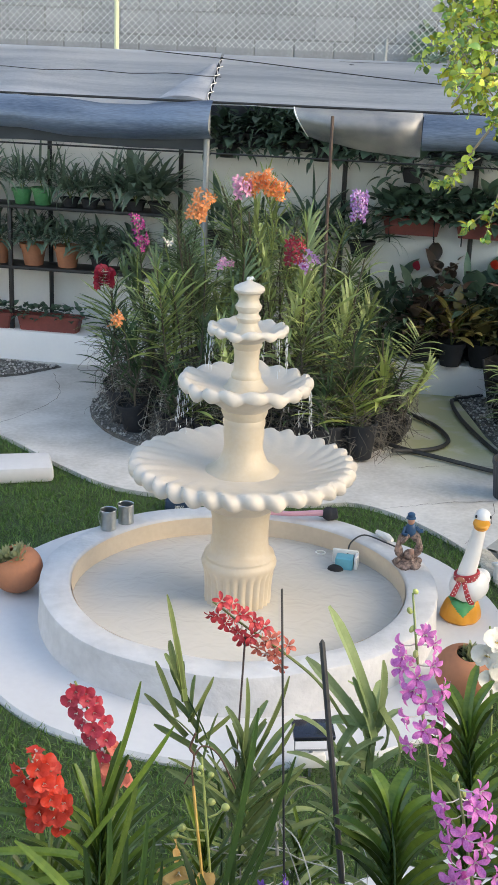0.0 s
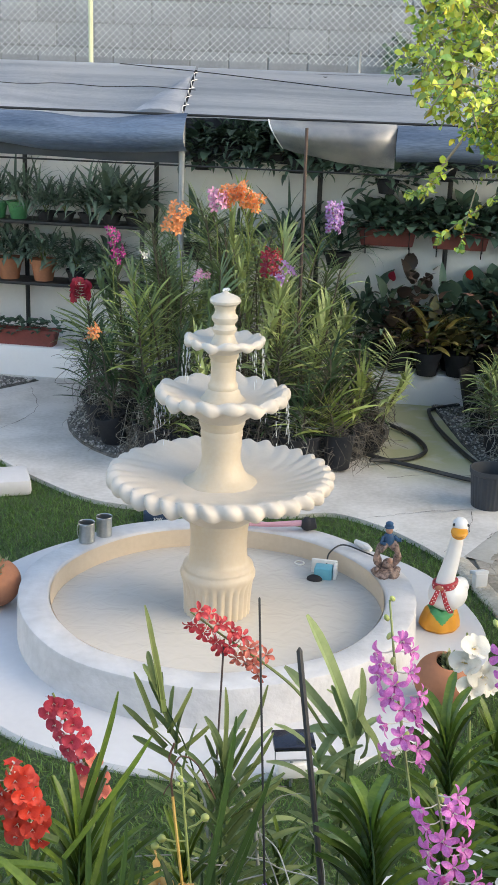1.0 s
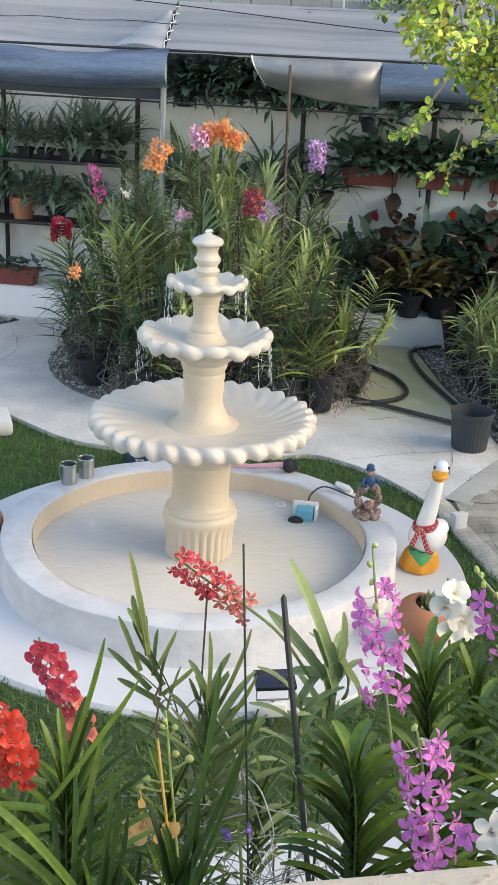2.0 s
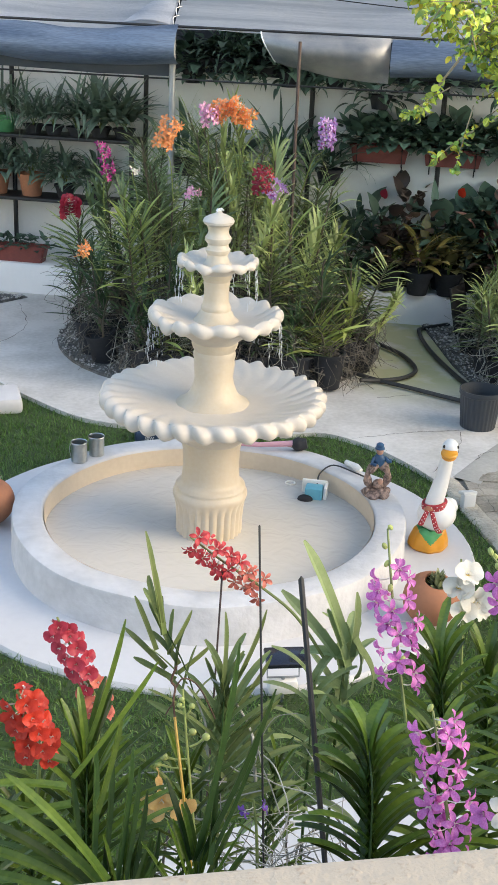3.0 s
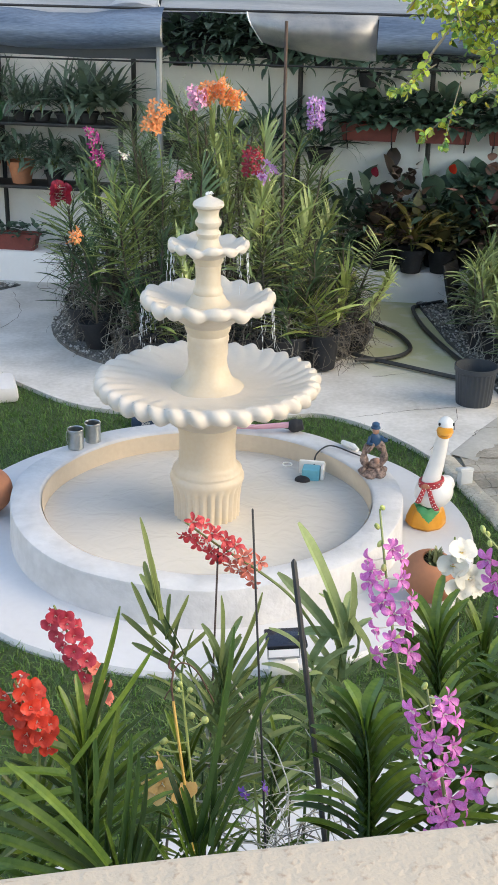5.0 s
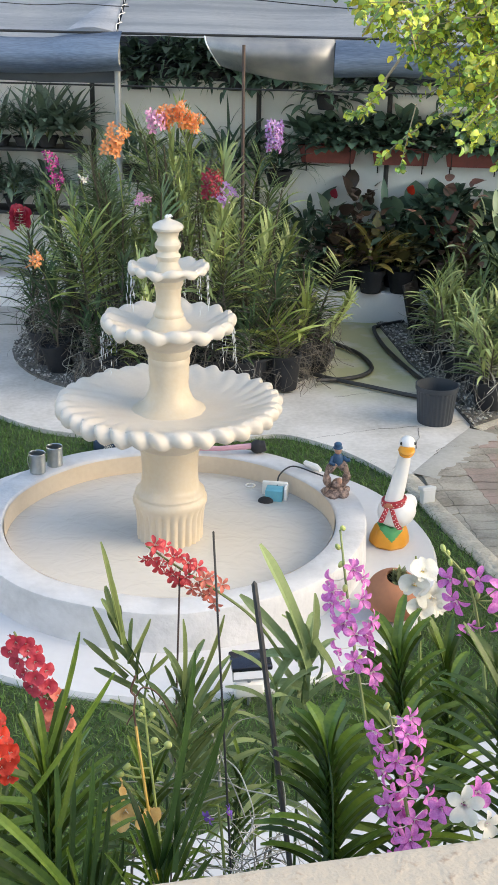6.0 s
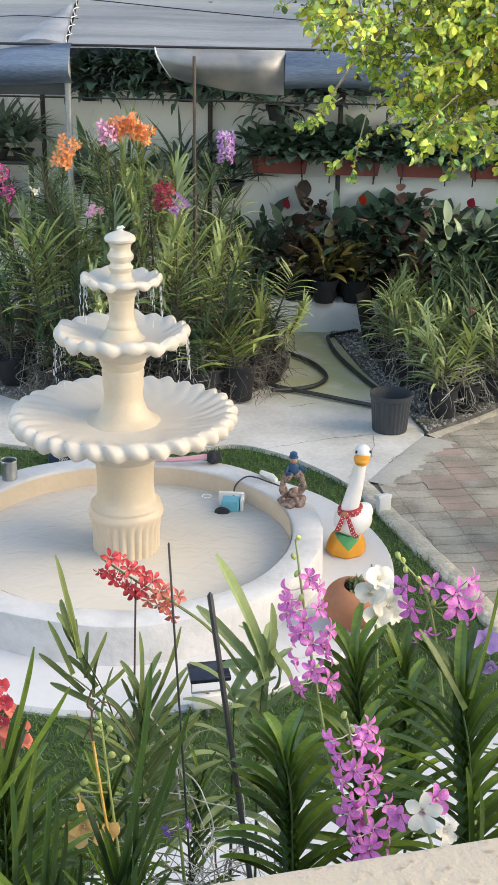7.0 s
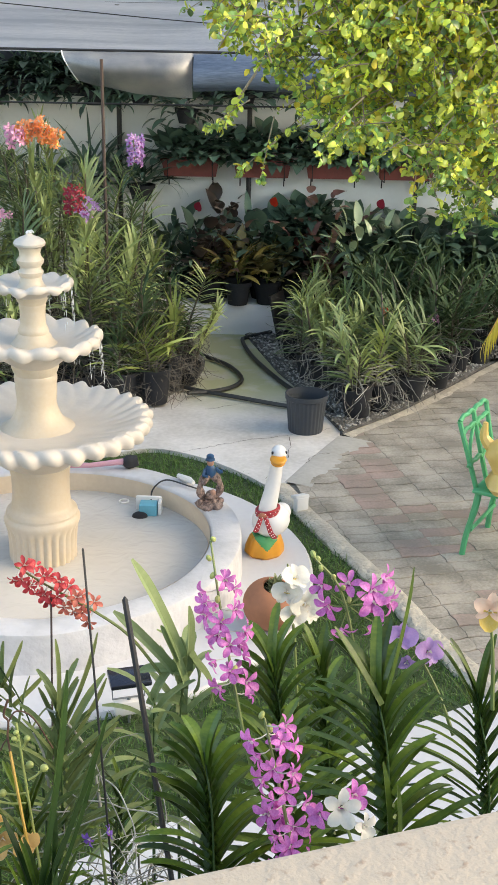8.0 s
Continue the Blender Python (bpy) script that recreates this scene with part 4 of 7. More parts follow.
for i in range(16):
    a = math.pi * (1.0 + i / 15)
    blob(bm, (0.010 + 0.0695 * math.cos(a), -0.013 + 0.0695 * math.sin(a), 0.252 + 0.010 * math.cos(a) + 0.008 * (-1) ** i), (0.003, 0.003, 0.003), 0, None, 8, 6)
ob = part("goose_statue", bm, goose_mats)
ob.matrix_world = pose(1.20, 0.02, 0.0, 0, 0, -4) @ Matrix.Diagonal((1.0, 1.0, 1.05, 1))
tagged(ob, "white glazed garden goose with red dotted scarf, orange base", "garden ornament")

# resin figurine on the rim
bm = bmesh.new()
lathe(bm, [(0.0, 0.0), (0.072, 0.0), (0.078, 0.012), (0.06, 0.03), (0.03, 0.04), (0.0, 0.042)], 20,
      lambda r, z, a, k: (r * (1 + 0.1 * math.sin(5 * a) + 0.06 * math.sin(9 * a)), z + 0.004 * math.sin(7 * a)), mi=0)
torus = [(0.058 * math.cos(a), 0.0, 0.095 + 0.058 * math.sin(a)) for a in [2 * math.pi * i / 24 for i in range(25)]]
tube(bm, torus, [0.020 + 0.005 * math.sin(5 * i) for i in range(25)], 8, 0)
blob(bm, (0.0, -0.014, 0.060), (0.030, 0.024, 0.026), 0)
blob(bm, (0.010, -0.028, 0.078), (0.016, 0.013, 0.016), 2)
for k in range(9):
    a = 0.7 * k
    blob(bm, (0.062 * math.cos(a), 0.03 * math.sin(a), 0.024 + 0.006 * math.sin(3 * k)), (0.020, 0.018, 0.016), 0, None, 8, 6)
blob(bm, (0.0, -0.004, 0.178), (0.033, 0.026, 0.035), 1)
tube(bm, [(-0.03, -0.005, 0.19), (-0.045, -0.02, 0.165), (-0.02, -0.03, 0.16)], 0.010, 7, 1)
tube(bm, [(0.03, -0.005, 0.19), (0.05, -0.02, 0.175), (0.065, -0.025, 0.18)], 0.010, 7, 1)
tube(bm, [(-0.012, -0.02, 0.155), (-0.03, -0.035, 0.145), (-0.045, -0.03, 0.125)], 0.011, 7, 0)
blob(bm, (0.0, -0.006, 0.223), (0.02, 0.02, 0.022), 2)
lathe(bm, [(0.027, 0.232), (0.026, 0.238), (0.021, 0.241), (0.021, 0.254), (0.012, 0.26), (0.0, 0.261)], 16, lambda r, z, a, k: (r, z), mi=1)
ob = part("resin_figurine", bm, [R_BROWN, R_BLUE, R_SKIN])
ob.matrix_world = pose(0.925, 0.235, 0.205, 0, 0, 6) @ Matrix.Diagonal((1.0, 1.0, 1.2, 1))
tagged(ob, "small brown resin figurine with a blue cap on the basin rim", "figurine")

# white bench slab, outlet box, solar spot
bm = bmesh.new()
box(bm, (-0.62, -0.17, 0.0), (0.27, 0.17, 0.125), 0.035)
for v in bm.verts:
    v.co += Vector((1, 1, 0.6)) * 0.012 * noise.noise(v.co * 4)
ob = part("stepping_block", bm, SLAB, m=pose(-1.60, 2.06, -0.035, 0, 0, 14))
tagged(ob, "white painted concrete block lying on the lawn", "concrete block")
outlet = thing("outlet_box", pose(1.53, 0.58, -0.032, 0, 0, 12) @ Matrix.Diagonal((0.75, 0.75, 0.95, 1)), "small white outdoor outlet box by the kerb", "outlet box")
bm = bmesh.new()
box(bm, (-0.05, -0.035, 0.0), (0.05, 0.045, 0.12), 0.006)
part("box", bm, G_WHITE, outlet)
bm = bmesh.new()
box(bm, (-0.058, -0.06, 0.105), (0.058, 0.05, 0.128), 0.006, pose(0, 0, 0, -14))
part("lid", bm, G_WHITE, outlet)

spot = thing("solar_spotlight", pose(0.335, -1.47, -0.03, 0, 0, 6) @ Matrix.Diagonal((0.92, 0.8, 1.0, 1)), "black solar spotlight on a bent wire stand", "solar light")
bm = bmesh.new()
box(bm, (-0.095, -0.07, 0.20), (0.095, 0.07, 0.225), 0.008, pose(0, 0, 0.0, 0, 0, 0))
bmesh.ops.transform(bm, matrix=pose(0, 0.03, 0.02, 8, 0, 0), verts=bm.verts)
part("panel", bm, PANEL, spot, "dark solar panel")
bm = bmesh.new()
tube(bm, [(-0.075, 0.05, 0.20), (-0.075, 0.03, 0.12), (0.075, 0.03, 0.12), (0.075, 0.05, 0.20)], 0.005, 6)
tube(bm, [(0, 0.03, 0.12), (0, 0.02, 0.0)], 0.009, 6)
part("stand", bm, GALV, spot, "bent metal stand")
bm = bmesh.new()
box(bm, (-0.07, 0.0, 0.04), (0.07, 0.08, 0.11), 0.02)
part("lamp_body", bm, G_WHITE, spot, "white lamp housing")

# hoses and nursery pot
for name, pts in (("garden_hose", [(1.12, 2.72, 0.045), (1.32, 2.80, 0.025), (1.50, 2.90, 0.025), (1.60, 3.10, 0.025), (1.55, 3.45, 0.025), (1.38, 3.75, 0.03), (1.15, 4.1, 0.05)]),
                  ("garden_hose", [(1.0, 2.95, 0.06), (1.2, 2.83, 0.03), (1.48, 2.64, 0.025), (1.80, 2.40, 0.025), (2.0, 2.30, 0.025)]),
                  ("garden_hose", [(2.15, 4.45, 0.03), (1.86, 4.28, 0.025), (1.79, 4.15, 0.025), (1.80, 3.6, 0.025), (1.92, 2.85, 0.025), (2.05, 2.5, 0.03), (2.12, 2.2, 0.03)])):
    bm = bmesh.new()
    tube(bm, spline(pts, 8), 0.017, 8)
    tagged(part(name, bm, HOSE), "black rubber garden hose lying on the concrete", "hose", "garden hoses")


def nursery_pot(name, at, r, h, label, group=""):
    pot = thing(name, at, label, "plant pot", group)
    bm = bmesh.new()
    prof = [(0.0, 0.0), (r * 0.82, 0.0), (r * 0.83, 0.01), (r * 0.96, h * 0.85), (r * 0.97, h * 0.86), (r * 1.03, h * 0.88), (r * 1.04, h), (r * 0.99, h), (r * 0.95, h * 0.86), (r * 0.80, 0.02), (0, 0.02)]
    lathe(bm, prof, 168, lambda rr, z, a, k: (rr * (1 + (0.022 * math.sin(28 * a) if k in (2, 3) else 0)), z))
    part("pot", bm, PLASTIC, pot)
    return pot


nursery_pot("nursery_pot", pose(1.858, 1.93, 0.0), 0.145, 0.275, "large empty black ribbed nursery pot on the path").children[0].data.materials[0] = POTGREY
# ---------------------------------------------------------------- shade house
def cloth(name, u0, u1, rows, material, parent, label, depth=0.02, nu=48, seed=1, shear=0.0, fixed=False):
    """A hanging sheet: rows of (depth, height) from back to front, with soft folds."""
    verts, faces = [], []
    for j, (v, z) in enumerate(rows):
        for i in range(nu + 1):
            u = u0 + (u1 - u0) * i / nu
            q = Vector((u * 1.3, v * 2 + seed, z * 2))
            sag = depth * min(1.0, j / 2) if fixed else depth
            dz = sag * noise.noise(q) + sag * 0.4 * noise.noise(q * 3.1) - sag * 0.9 * math.sin(math.pi * ((u * 0.55) % 1.0))
            dv = sag * 0.8 * noise.noise(q * 1.7 + Vector((9, 0, 0)))
            verts.append((u - shear * (v + 0.86), v + dv, z + dz))
    for j in range(len(rows) - 1):
        for i in range(nu):
            a = j * (nu + 1) + i
            faces.append((a, a + 1, a + nu + 2, a + nu + 1))
    ob = data_part(name, verts, faces, material, parent, label)
    return ob


shade = thing("shade_house", WM, "shade house of grey netting on metal posts along the back wall", "shade house")
roof_rows = [(0.52, 2.83), (0.3, 2.775), (0.1, 2.715), (-0.1, 2.66), (-0.35, 2.60), (-0.6, 2.535), (-0.78, 2.48), (-0.86, 2.455)]
cloth("roof_cloth", -4.6, -0.26, roof_rows, CLOTH, shade, "grey shade cloth roof", 0.045, 90, 1, 0.12, True)
cloth("roof_cloth", -0.24, 5.2, [(v, z - 0.012) for v, z in roof_rows], CLOTH, shade, "grey shade cloth roof", 0.02, 90, 4, 0.12, True)
roll = [(-0.86, 2.46), (-0.92, 2.435), (-0.975, 2.40), (-1.015, 2.355), (-1.035, 2.305), (-1.02, 2.265), (-0.985, 2.235), (-0.93, 2.215), (-0.87, 2.205), (-0.83, 2.20)]
cloth("rolled_cloth", -4.6, -0.195, roll, CLOTH2, shade, "dark blue rolled front of the shade cloth", 0.045, 70, 7)
# dark sheet covering the wall above 2.03 m
cloth("back_netting", -4.6, 5.2, [(0.47, 2.80), (0.465, 2.5), (0.465, 2.25), (0.46, 2.03)], DARKSHEET, shade, "dark sheet against the top of the wall", 0.012, 80, 6)
# added dark strip standing in for the shade below the roll
cloth("netting_valance", -4.6, -0.24, [(-0.79, 2.24), (-0.785, 2.17), (-0.78, 2.09)], DARKSHEET, shade, "added dark strip for the shade under the rolled cloth", 0.012, 70, 3)
cloth("rolled_cloth", 1.46, 5.2, [(v, z - 0.01) for v, z in roll], CLOTH2, shade, "dark blue rolled front of the shade cloth", 0.02, 60, 9)
verts, faces, nu = [], [], 26
for j in range(9):
    t = j / 8
    for i in range(nu + 1):
        s = i / nu
        u0, u1 = 0.45 + 0.12 * t, 1.45
        sagz = 0.33 * t * (1 - 0.35 * (1 - s) ** 2)
        bulge = math.sin(math.pi * t ** 0.7) * (0.04 + 0.20 * math.sqrt(max(0.0, 1 - (max(0.0, s - 0.25) / 0.75) ** 2)) * min(1, 0.3 + 2.5 * s))
        verts.append((u0 + (u1 - u0) * s, -0.87 - bulge + 0.012 * noise.noise(Vector((s * 6, t * 4, 3))), 2.455 - sagz + 0.01 * noise.noise(Vector((s * 5, t * 3, 8)))))
for j in range(8):
    for i in range(nu):
        a = j * (nu + 1) + i
        faces.append((a, a + 1, a + nu + 2, a + nu + 1))
fold_v, fold_f = [], []
for j in range(9):
    t = j / 8
    v = -0.85 + 0.95 * t
    z = 2.455 + (2.715 - 2.455) * t + 0.02
    for i in range(9):
        s = i / 8
        u = -0.27 - 0.12 * (v + 0.86) - (0.36 * (1 - t) ** 0.8 + 0.012) * (1 - s)
        fold_v.append((u, v, z + 0.028 * math.sin(math.pi * s) * (1 - 0.5 * t) + 0.008 * noise.noise(Vector((s * 5, t * 5, 1)))))
for j in range(8):
    for i in range(8):
        a = j * 9 + i
        fold_f.append((a, a + 1, a + 10, a + 9))
data_part("roof_fold", fold_v, fold_f, CLOTH, shade, "loose fold of cloth at the joint of the roof")
data_part("hanging_flap", verts, faces, CLOTH3, shade, "loose flap of shade cloth")
bm = bmesh.new()
tube(bm, spline([verts[k * (nu + 1)] for k in range(9)], 2), 0.006, 6)
part("flap_cord", bm, G_WHITE, shade, "pale cord on the flap edge")
for u in (-3.1, -0.25, 4.6):
    bm = bmesh.new()
    tube(bm, [(u, -0.82, 0.0), (u, -0.82, 2.47)], 0.026, 10)
    part("post", bm, GALV, shade, "grey steel post")
for u in (-2.0, -0.75, 0.75, 1.9, 3.4):
    bm = bmesh.new()
    tube(bm, [(u, 0.40, 0.28), (u, 0.40, 2.78)], 0.022, 8)
    part("post", bm, BLACKM, shade, "dark steel post")
for v, z, rad in ((-0.84, 2.462, 0.010), (0.46, 2.790, 0.010), (-0.80, 2.065, 0.007)):
    bm = bmesh.new()
    tube(bm, [(-4.6, v, z), (5.2, v, z)], rad, 8)
    part("rail", bm, BLACKM, shade, "dark steel rail")
for v0, z0 in ((-0.30, 2.64),):
    bm = bmesh.new()
    tube(bm, [(-4.6 + 0.155 * i, v0 + 0.03 * math.sin(i * 0.7), z0 + 0.010 + 0.008 * math.sin(i * 1.3)) for i in range(29)], 0.0035, 5)
    part("seam_cord", bm, BLACKM, shade, "dark cord over the cloth")
bm = bmesh.new()
tube(bm, spline([(-1.1, 0.42, 2.83), (-0.2, 0.26, 2.775), (1.4, -0.12, 2.665), (3.2, -0.42, 2.585), (5.2, -0.7, 2.52)], 8), 0.0045, 5)
part("cable", bm, BLACKM, shade, "dark cable sagging over the cloth")
bm = bmesh.new()
for k in range(5):
    tube(bm, spline([(-0.25 - 0.03 * k, -0.80 + 0.25 * k, 2.475 + 0.062 * k), (-0.275 - 0.03 * k, -0.70 + 0.25 * k, 2.52 + 0.062 * k), (-0.25 - 0.03 * k, -0.60 + 0.25 * k, 2.535 + 0.062 * k)], 4), 0.0035, 5)
part("tie_cord", bm, G_WHITE, shade, "pale tie cord at the joint")

# chain-link fence on the wall
fence = thing("chain_link_fence", WM @ pose(0, 0.6, 2.78), "galvanised chain-link fence on top of the garden wall", "fence")
for u in (-4.2, -1.42, 1.02, 2.15, 4.2):
    bm = bmesh.new()
    tube(bm, [(u, 0, -0.05), (u, 0, 1.6 if u != 1.02 else 0.22)], 0.022 if u < 0 else 0.015, 8)
    part("post", bm, YPOST if u == -1.42 else GALV, fence, "pale yellow post" if u == -1.42 else "grey steel post")
bm = bmesh.new()
H = 1.5
for k in range(-22, 152):
    u = -4.6 + 0.066 * k
    for s in (1, -1):
        a, b = (u, u + H) if s == 1 else (u + H, u)
        tube(bm, [(a, 0.004 * s, 0.10), (b, 0.004 * s, 0.03 + H)], 0.0028, 3, cap=False)
ob = part("wire_mesh", bm, WIRE, fence, "woven diamond wire")
tagged(ob, kind="stuff")

# ---------------------------------------------------------------- plants, general
HEARTS = [broad_leaf(0.34, 35), broad_leaf(0.28, 60), broad_leaf(0.38, 15), broad_leaf(0.24, 80)]
LANCES = [broad_leaf(0.13, 30), broad_leaf(0.11, 60), broad_leaf(0.15, 85)]
SLIM = [broad_leaf(0.085, 25), broad_leaf(0.075, 60), broad_leaf(0.10, 85)]
THIN = [leaf_strip(b, w, 6, 0.2, 0.5) for b, w in ((20, 0.026), (60, 0.030), (95, 0.028), (125, 0.024))]


def clump(lv, at, rnd, count, size, shapes, spread=0.9, stem=0.5, up=0.5, width=0.1):
    """Leaves on hidden stalks, rising and leaning out from a point."""
    at = Vector(at)
    for _ in range(count):
        a, el = rnd.uniform(0, 2 * math.pi), rnd.uniform(up, 1.45)
        d = Vector((math.cos(a) * math.cos(el), math.sin(a) * math.cos(el), math.sin(el)))
        foot = at + Vector((rnd.uniform(-width, width), rnd.uniform(-width, width) * 0.6, 0)) + d * rnd.uniform(0.1, stem)
        d2 = Vector((d.x * spread + rnd.uniform(-0.3, 0.3), d.y * spread + rnd.uniform(-0.3, 0.3), d.z * rnd.uniform(0.1, 0.9)))
        s = size * rnd.uniform(0.6, 1.15)
        lv.add(rnd.choice(shapes), axes_pose(foot, d2, (0, 0, 1), (s, s, s)))


def stalks(bm, at, rnd, count, h, r=0.004):
    for _ in range(count):
        a = rnd.uniform(0, 6.28)
        e = Vector(at) + Vector((math.cos(a) * h * 0.35, math.sin(a) * h * 0.35, h * rnd.uniform(0.6, 1)))
        tube(bm, [at, Vector(at) * 0.5 + e * 0.5 + Vector((0, 0, h * 0.1)), e], r, 4, cap=False)


def clay_pot_mesh(r, h):
    bm = bmesh.new()
    lathe(bm, [(0, 0), (r * 0.68, 0), (r * 0.70, 0.01), (r * 0.92, h * 0.78), (r * 1.02, h * 0.79), (r * 1.05, h), (r * 0.95, h), (r * 0.88, h * 0.8), (0, h * 0.78)], 28)
    return bm


def potted(at, pot_mat, r, h, rnd, leaf_mat, shapes, size, count, label, stem=0.25, up=0.4, group="potted plants on the shelves", cat="potted plant"):
    plant = thing("potted_plant", at, label, cat, group)
    part("pot", clay_pot_mesh(r, h), pot_mat, plant)
    lv = Leaves()
    clump(lv, (0, 0, h * 0.8), rnd, count, size, shapes, stem=stem, up=up, width=r * 0.7)
    lv.done("leaves", leaf_mat, plant)
    bm = bmesh.new()
    stalks(bm, (0, 0, h * 0.8), rnd, 7, stem * 0.7)
    tagged(part("stem_tuft", bm, STALK, plant), kind="stuff")
    return plant


def planter_box(at, w, rnd, leaf_mat, shapes, size, count, label, group, stem=0.16, d=0.16, h=0.15):
    box_t = thing("window_box", at, label, "planter", group)
    bm = bmesh.new()
    lo, hi = 0.88, 1.0
    ring = []
    for z, k in ((0, lo), (h * 0.85, 0.97), (h * 0.86, 1.03), (h, 1.03), (h, 0.96), (h * 0.8, 0.93)):
        ring.append([bm.verts.new((sx * w / 2 * k, sy * d / 2 * k, z)) for sx, sy in ((-1, -1), (1, -1), (1, 1), (-1, 1))])
    for a, b in zip(ring, ring[1:]):
        for k in range(4):
            bm.faces.new((a[k], a[(k + 1) % 4], b[(k + 1) % 4], b[k]))
    bm.faces.new(list(reversed(ring[0])))
    bm.faces.new(ring[-1])
    bmesh.ops.bevel(bm, geom=[e for e in bm.edges if abs(e.verts[0].co.z - e.verts[1].co.z) > 0.02], offset=0.012, segments=2, affect="EDGES")
    part("box", bm, BRICKRED, box_t, "brick red plastic trough", smooth=False)
    lv = Leaves()
    for k in range(5):
        clump(lv, (w * (k / 4 - 0.5) * 0.8, 0, h * 0.7), rnd, count // 5, size, shapes, stem=stem, up=0.1, width=0.06)
    lv.done("leaves", leaf_mat, box_t)
    return box_t


# ---------------------------------------------------------------- shelves on the left of the back wall
rnd = random.Random(21)
rack = thing("plant_rack", WM, "dark metal plant shelves against the back wall", "shelf")
for z in (0.88, 1.44):
    bm = bmesh.new()
    box(bm, (-4.2, 0.05, z - 0.03), (-0.75, 0.40, z), 0.005)
    part("shelf", bm, BLACKM, rack, "dark shelf board")
for u in (-3.4, -2.28, -0.80):
    bm = bmesh.new()
    box(bm, (u - 0.018, 0.06, 0.28), (u + 0.018, 0.10, 1.46), 0.003)
    part("upright", bm, BLACKM, rack, "dark upright")
for u, pm, r in ((-3.3, GREENPOT, 0.12), (-2.92, GREENPOT, 0.12), (-2.55, GREENPOT, 0.11), (-2.20, GREENPOT, 0.095), (-2.00, GREENPOT, 0.105), (-1.74, PLASTIC, 0.09), (-1.55, PLASTIC, 0.09), (-1.34, PLASTIC, 0.09), (-1.12, PLASTIC, 0.10), (-0.90, PLASTIC, 0.10)):
    potted(WM @ pose(u, 0.2, 1.44), pm, r, r * (1.5 if pm is GREENPOT else 0.9), rnd, SHELFLEAF, THIN if u < -1.2 else THIN[:2] + SLIM, rnd.uniform(0.36, 0.50), 72,
           "leafy plant in a green pot on the upper shelf" if pm is GREENPOT else "strap-leaved plant in a low black pot on the upper shelf", 0.14, 0.6)
for u, pm in ((-3.2, TERRA), (-2.85, TERRA), (-2.45, TERRA), (-2.10, TERRA), (-1.77, TERRA), (-1.45, PLASTIC), (-1.15, PLASTIC)):
    potted(WM @ pose(u, 0.2, 0.88), pm, 0.125 if pm is TERRA else 0.10, 0.20 if pm is TERRA else 0.12, rnd, SHELFLEAF, SLIM + THIN[1:2], 0.20, 170,
           "bushy plant in a terracotta pot on the lower shelf" if pm is TERRA else "bushy plant in a black pot on the lower shelf", 0.26, 0.3)
for u in (-3.3, -2.58, -1.92):
    planter_box(WM @ pose(u, 0.12, 0.28), 0.62, rnd, DARKLEAF, [broad_leaf(0.4, 20), broad_leaf(0.4, 50)], 0.07, 130,
                "long brick red planter of low dark plants on the plinth", "planters on the plinth", 0.12)

# hanging boxes on the white wall
for u, z, w in ((1.38, 1.36, 0.52), (2.02, 1.36, 0.52), (2.66, 1.36, 0.52), (3.30, 1.36, 0.52), (3.94, 1.36, 0.52), (2.45, 0.73, 0.36)):
    b = planter_box(WM @ pose(u, 0.36, z), w, rnd, DARKLEAF, HEARTS, 0.16, 240, "brick red wall planter full of dark heart-shaped leaves", "planters on the wall", 0.30)
    for s in (-0.38 * w, 0.38 * w):
        bm = bmesh.new()
        tube(bm, [(s, 0.09, 0.14), (s, -0.085, 0.14), (s, -0.085, -0.02), (s, 0.10, -0.02), (s, 0.12, -0.10)], 0.006, 5)
        part("bracket", bm, BLACKM, b, "thin wire bracket")
for u, z in ((-0.30, 1.95), (-0.05, 2.05), (0.15, 2.0), (0.36, 2.06), (0.55, 1.96), (0.76, 2.04), (0.95, 1.98), (1.35, 1.82), (1.85, 1.95), (2.5, 1.95)):
    hang = thing("hanging_plant", WM @ pose(u, 0.28, z), "dark leafy plant hung on the wall under the netting", "hanging plant", "plants hung under the netting")
    bm = clay_pot_mesh(0.10, 0.12)
    part("pot", bm, PLASTIC, hang)
    bm = bmesh.new()
    tube(bm, [(0, 0.0, 0.10), (0, 0.1, 0.3), (0, 0.2, 0.32)], 0.005, 5)
    part("hanger", bm, BLACKM, hang)
    lv = Leaves()
    clump(lv, (0, 0, 0.1), rnd, 120, 0.17, HEARTS[:2] + SLIM, stem=0.27, up=-0.4)
    lv.done("leaves", DARKLEAF, hang)
for u, z, cnt in ((0.55, 1.2, 60), (0.95, 1.15, 60), (0.1, 1.1, 50), (-0.35, 1.15, 40)):
    hang = thing("hanging_plant", WM @ pose(u, 0.25, z), "strap-leaved plant in a black pot hung on the wall", "hanging plant", "plants hung on the wall")
    part("pot", clay_pot_mesh(0.12, 0.14), PLASTIC, hang)
    bm = bmesh.new()
    tube(bm, [(0, 0.10, 0.12), (0, 0.25, 0.14)], 0.006, 5)
    part("hanger", bm, BLACKM, hang)
    lv = Leaves()
    clump(lv, (0, 0, 0.1), rnd, cnt, 0.46, THIN + SLIM[:1], stem=0.15, up=0.2)
    lv.done("leaves", DARKLEAF, hang)

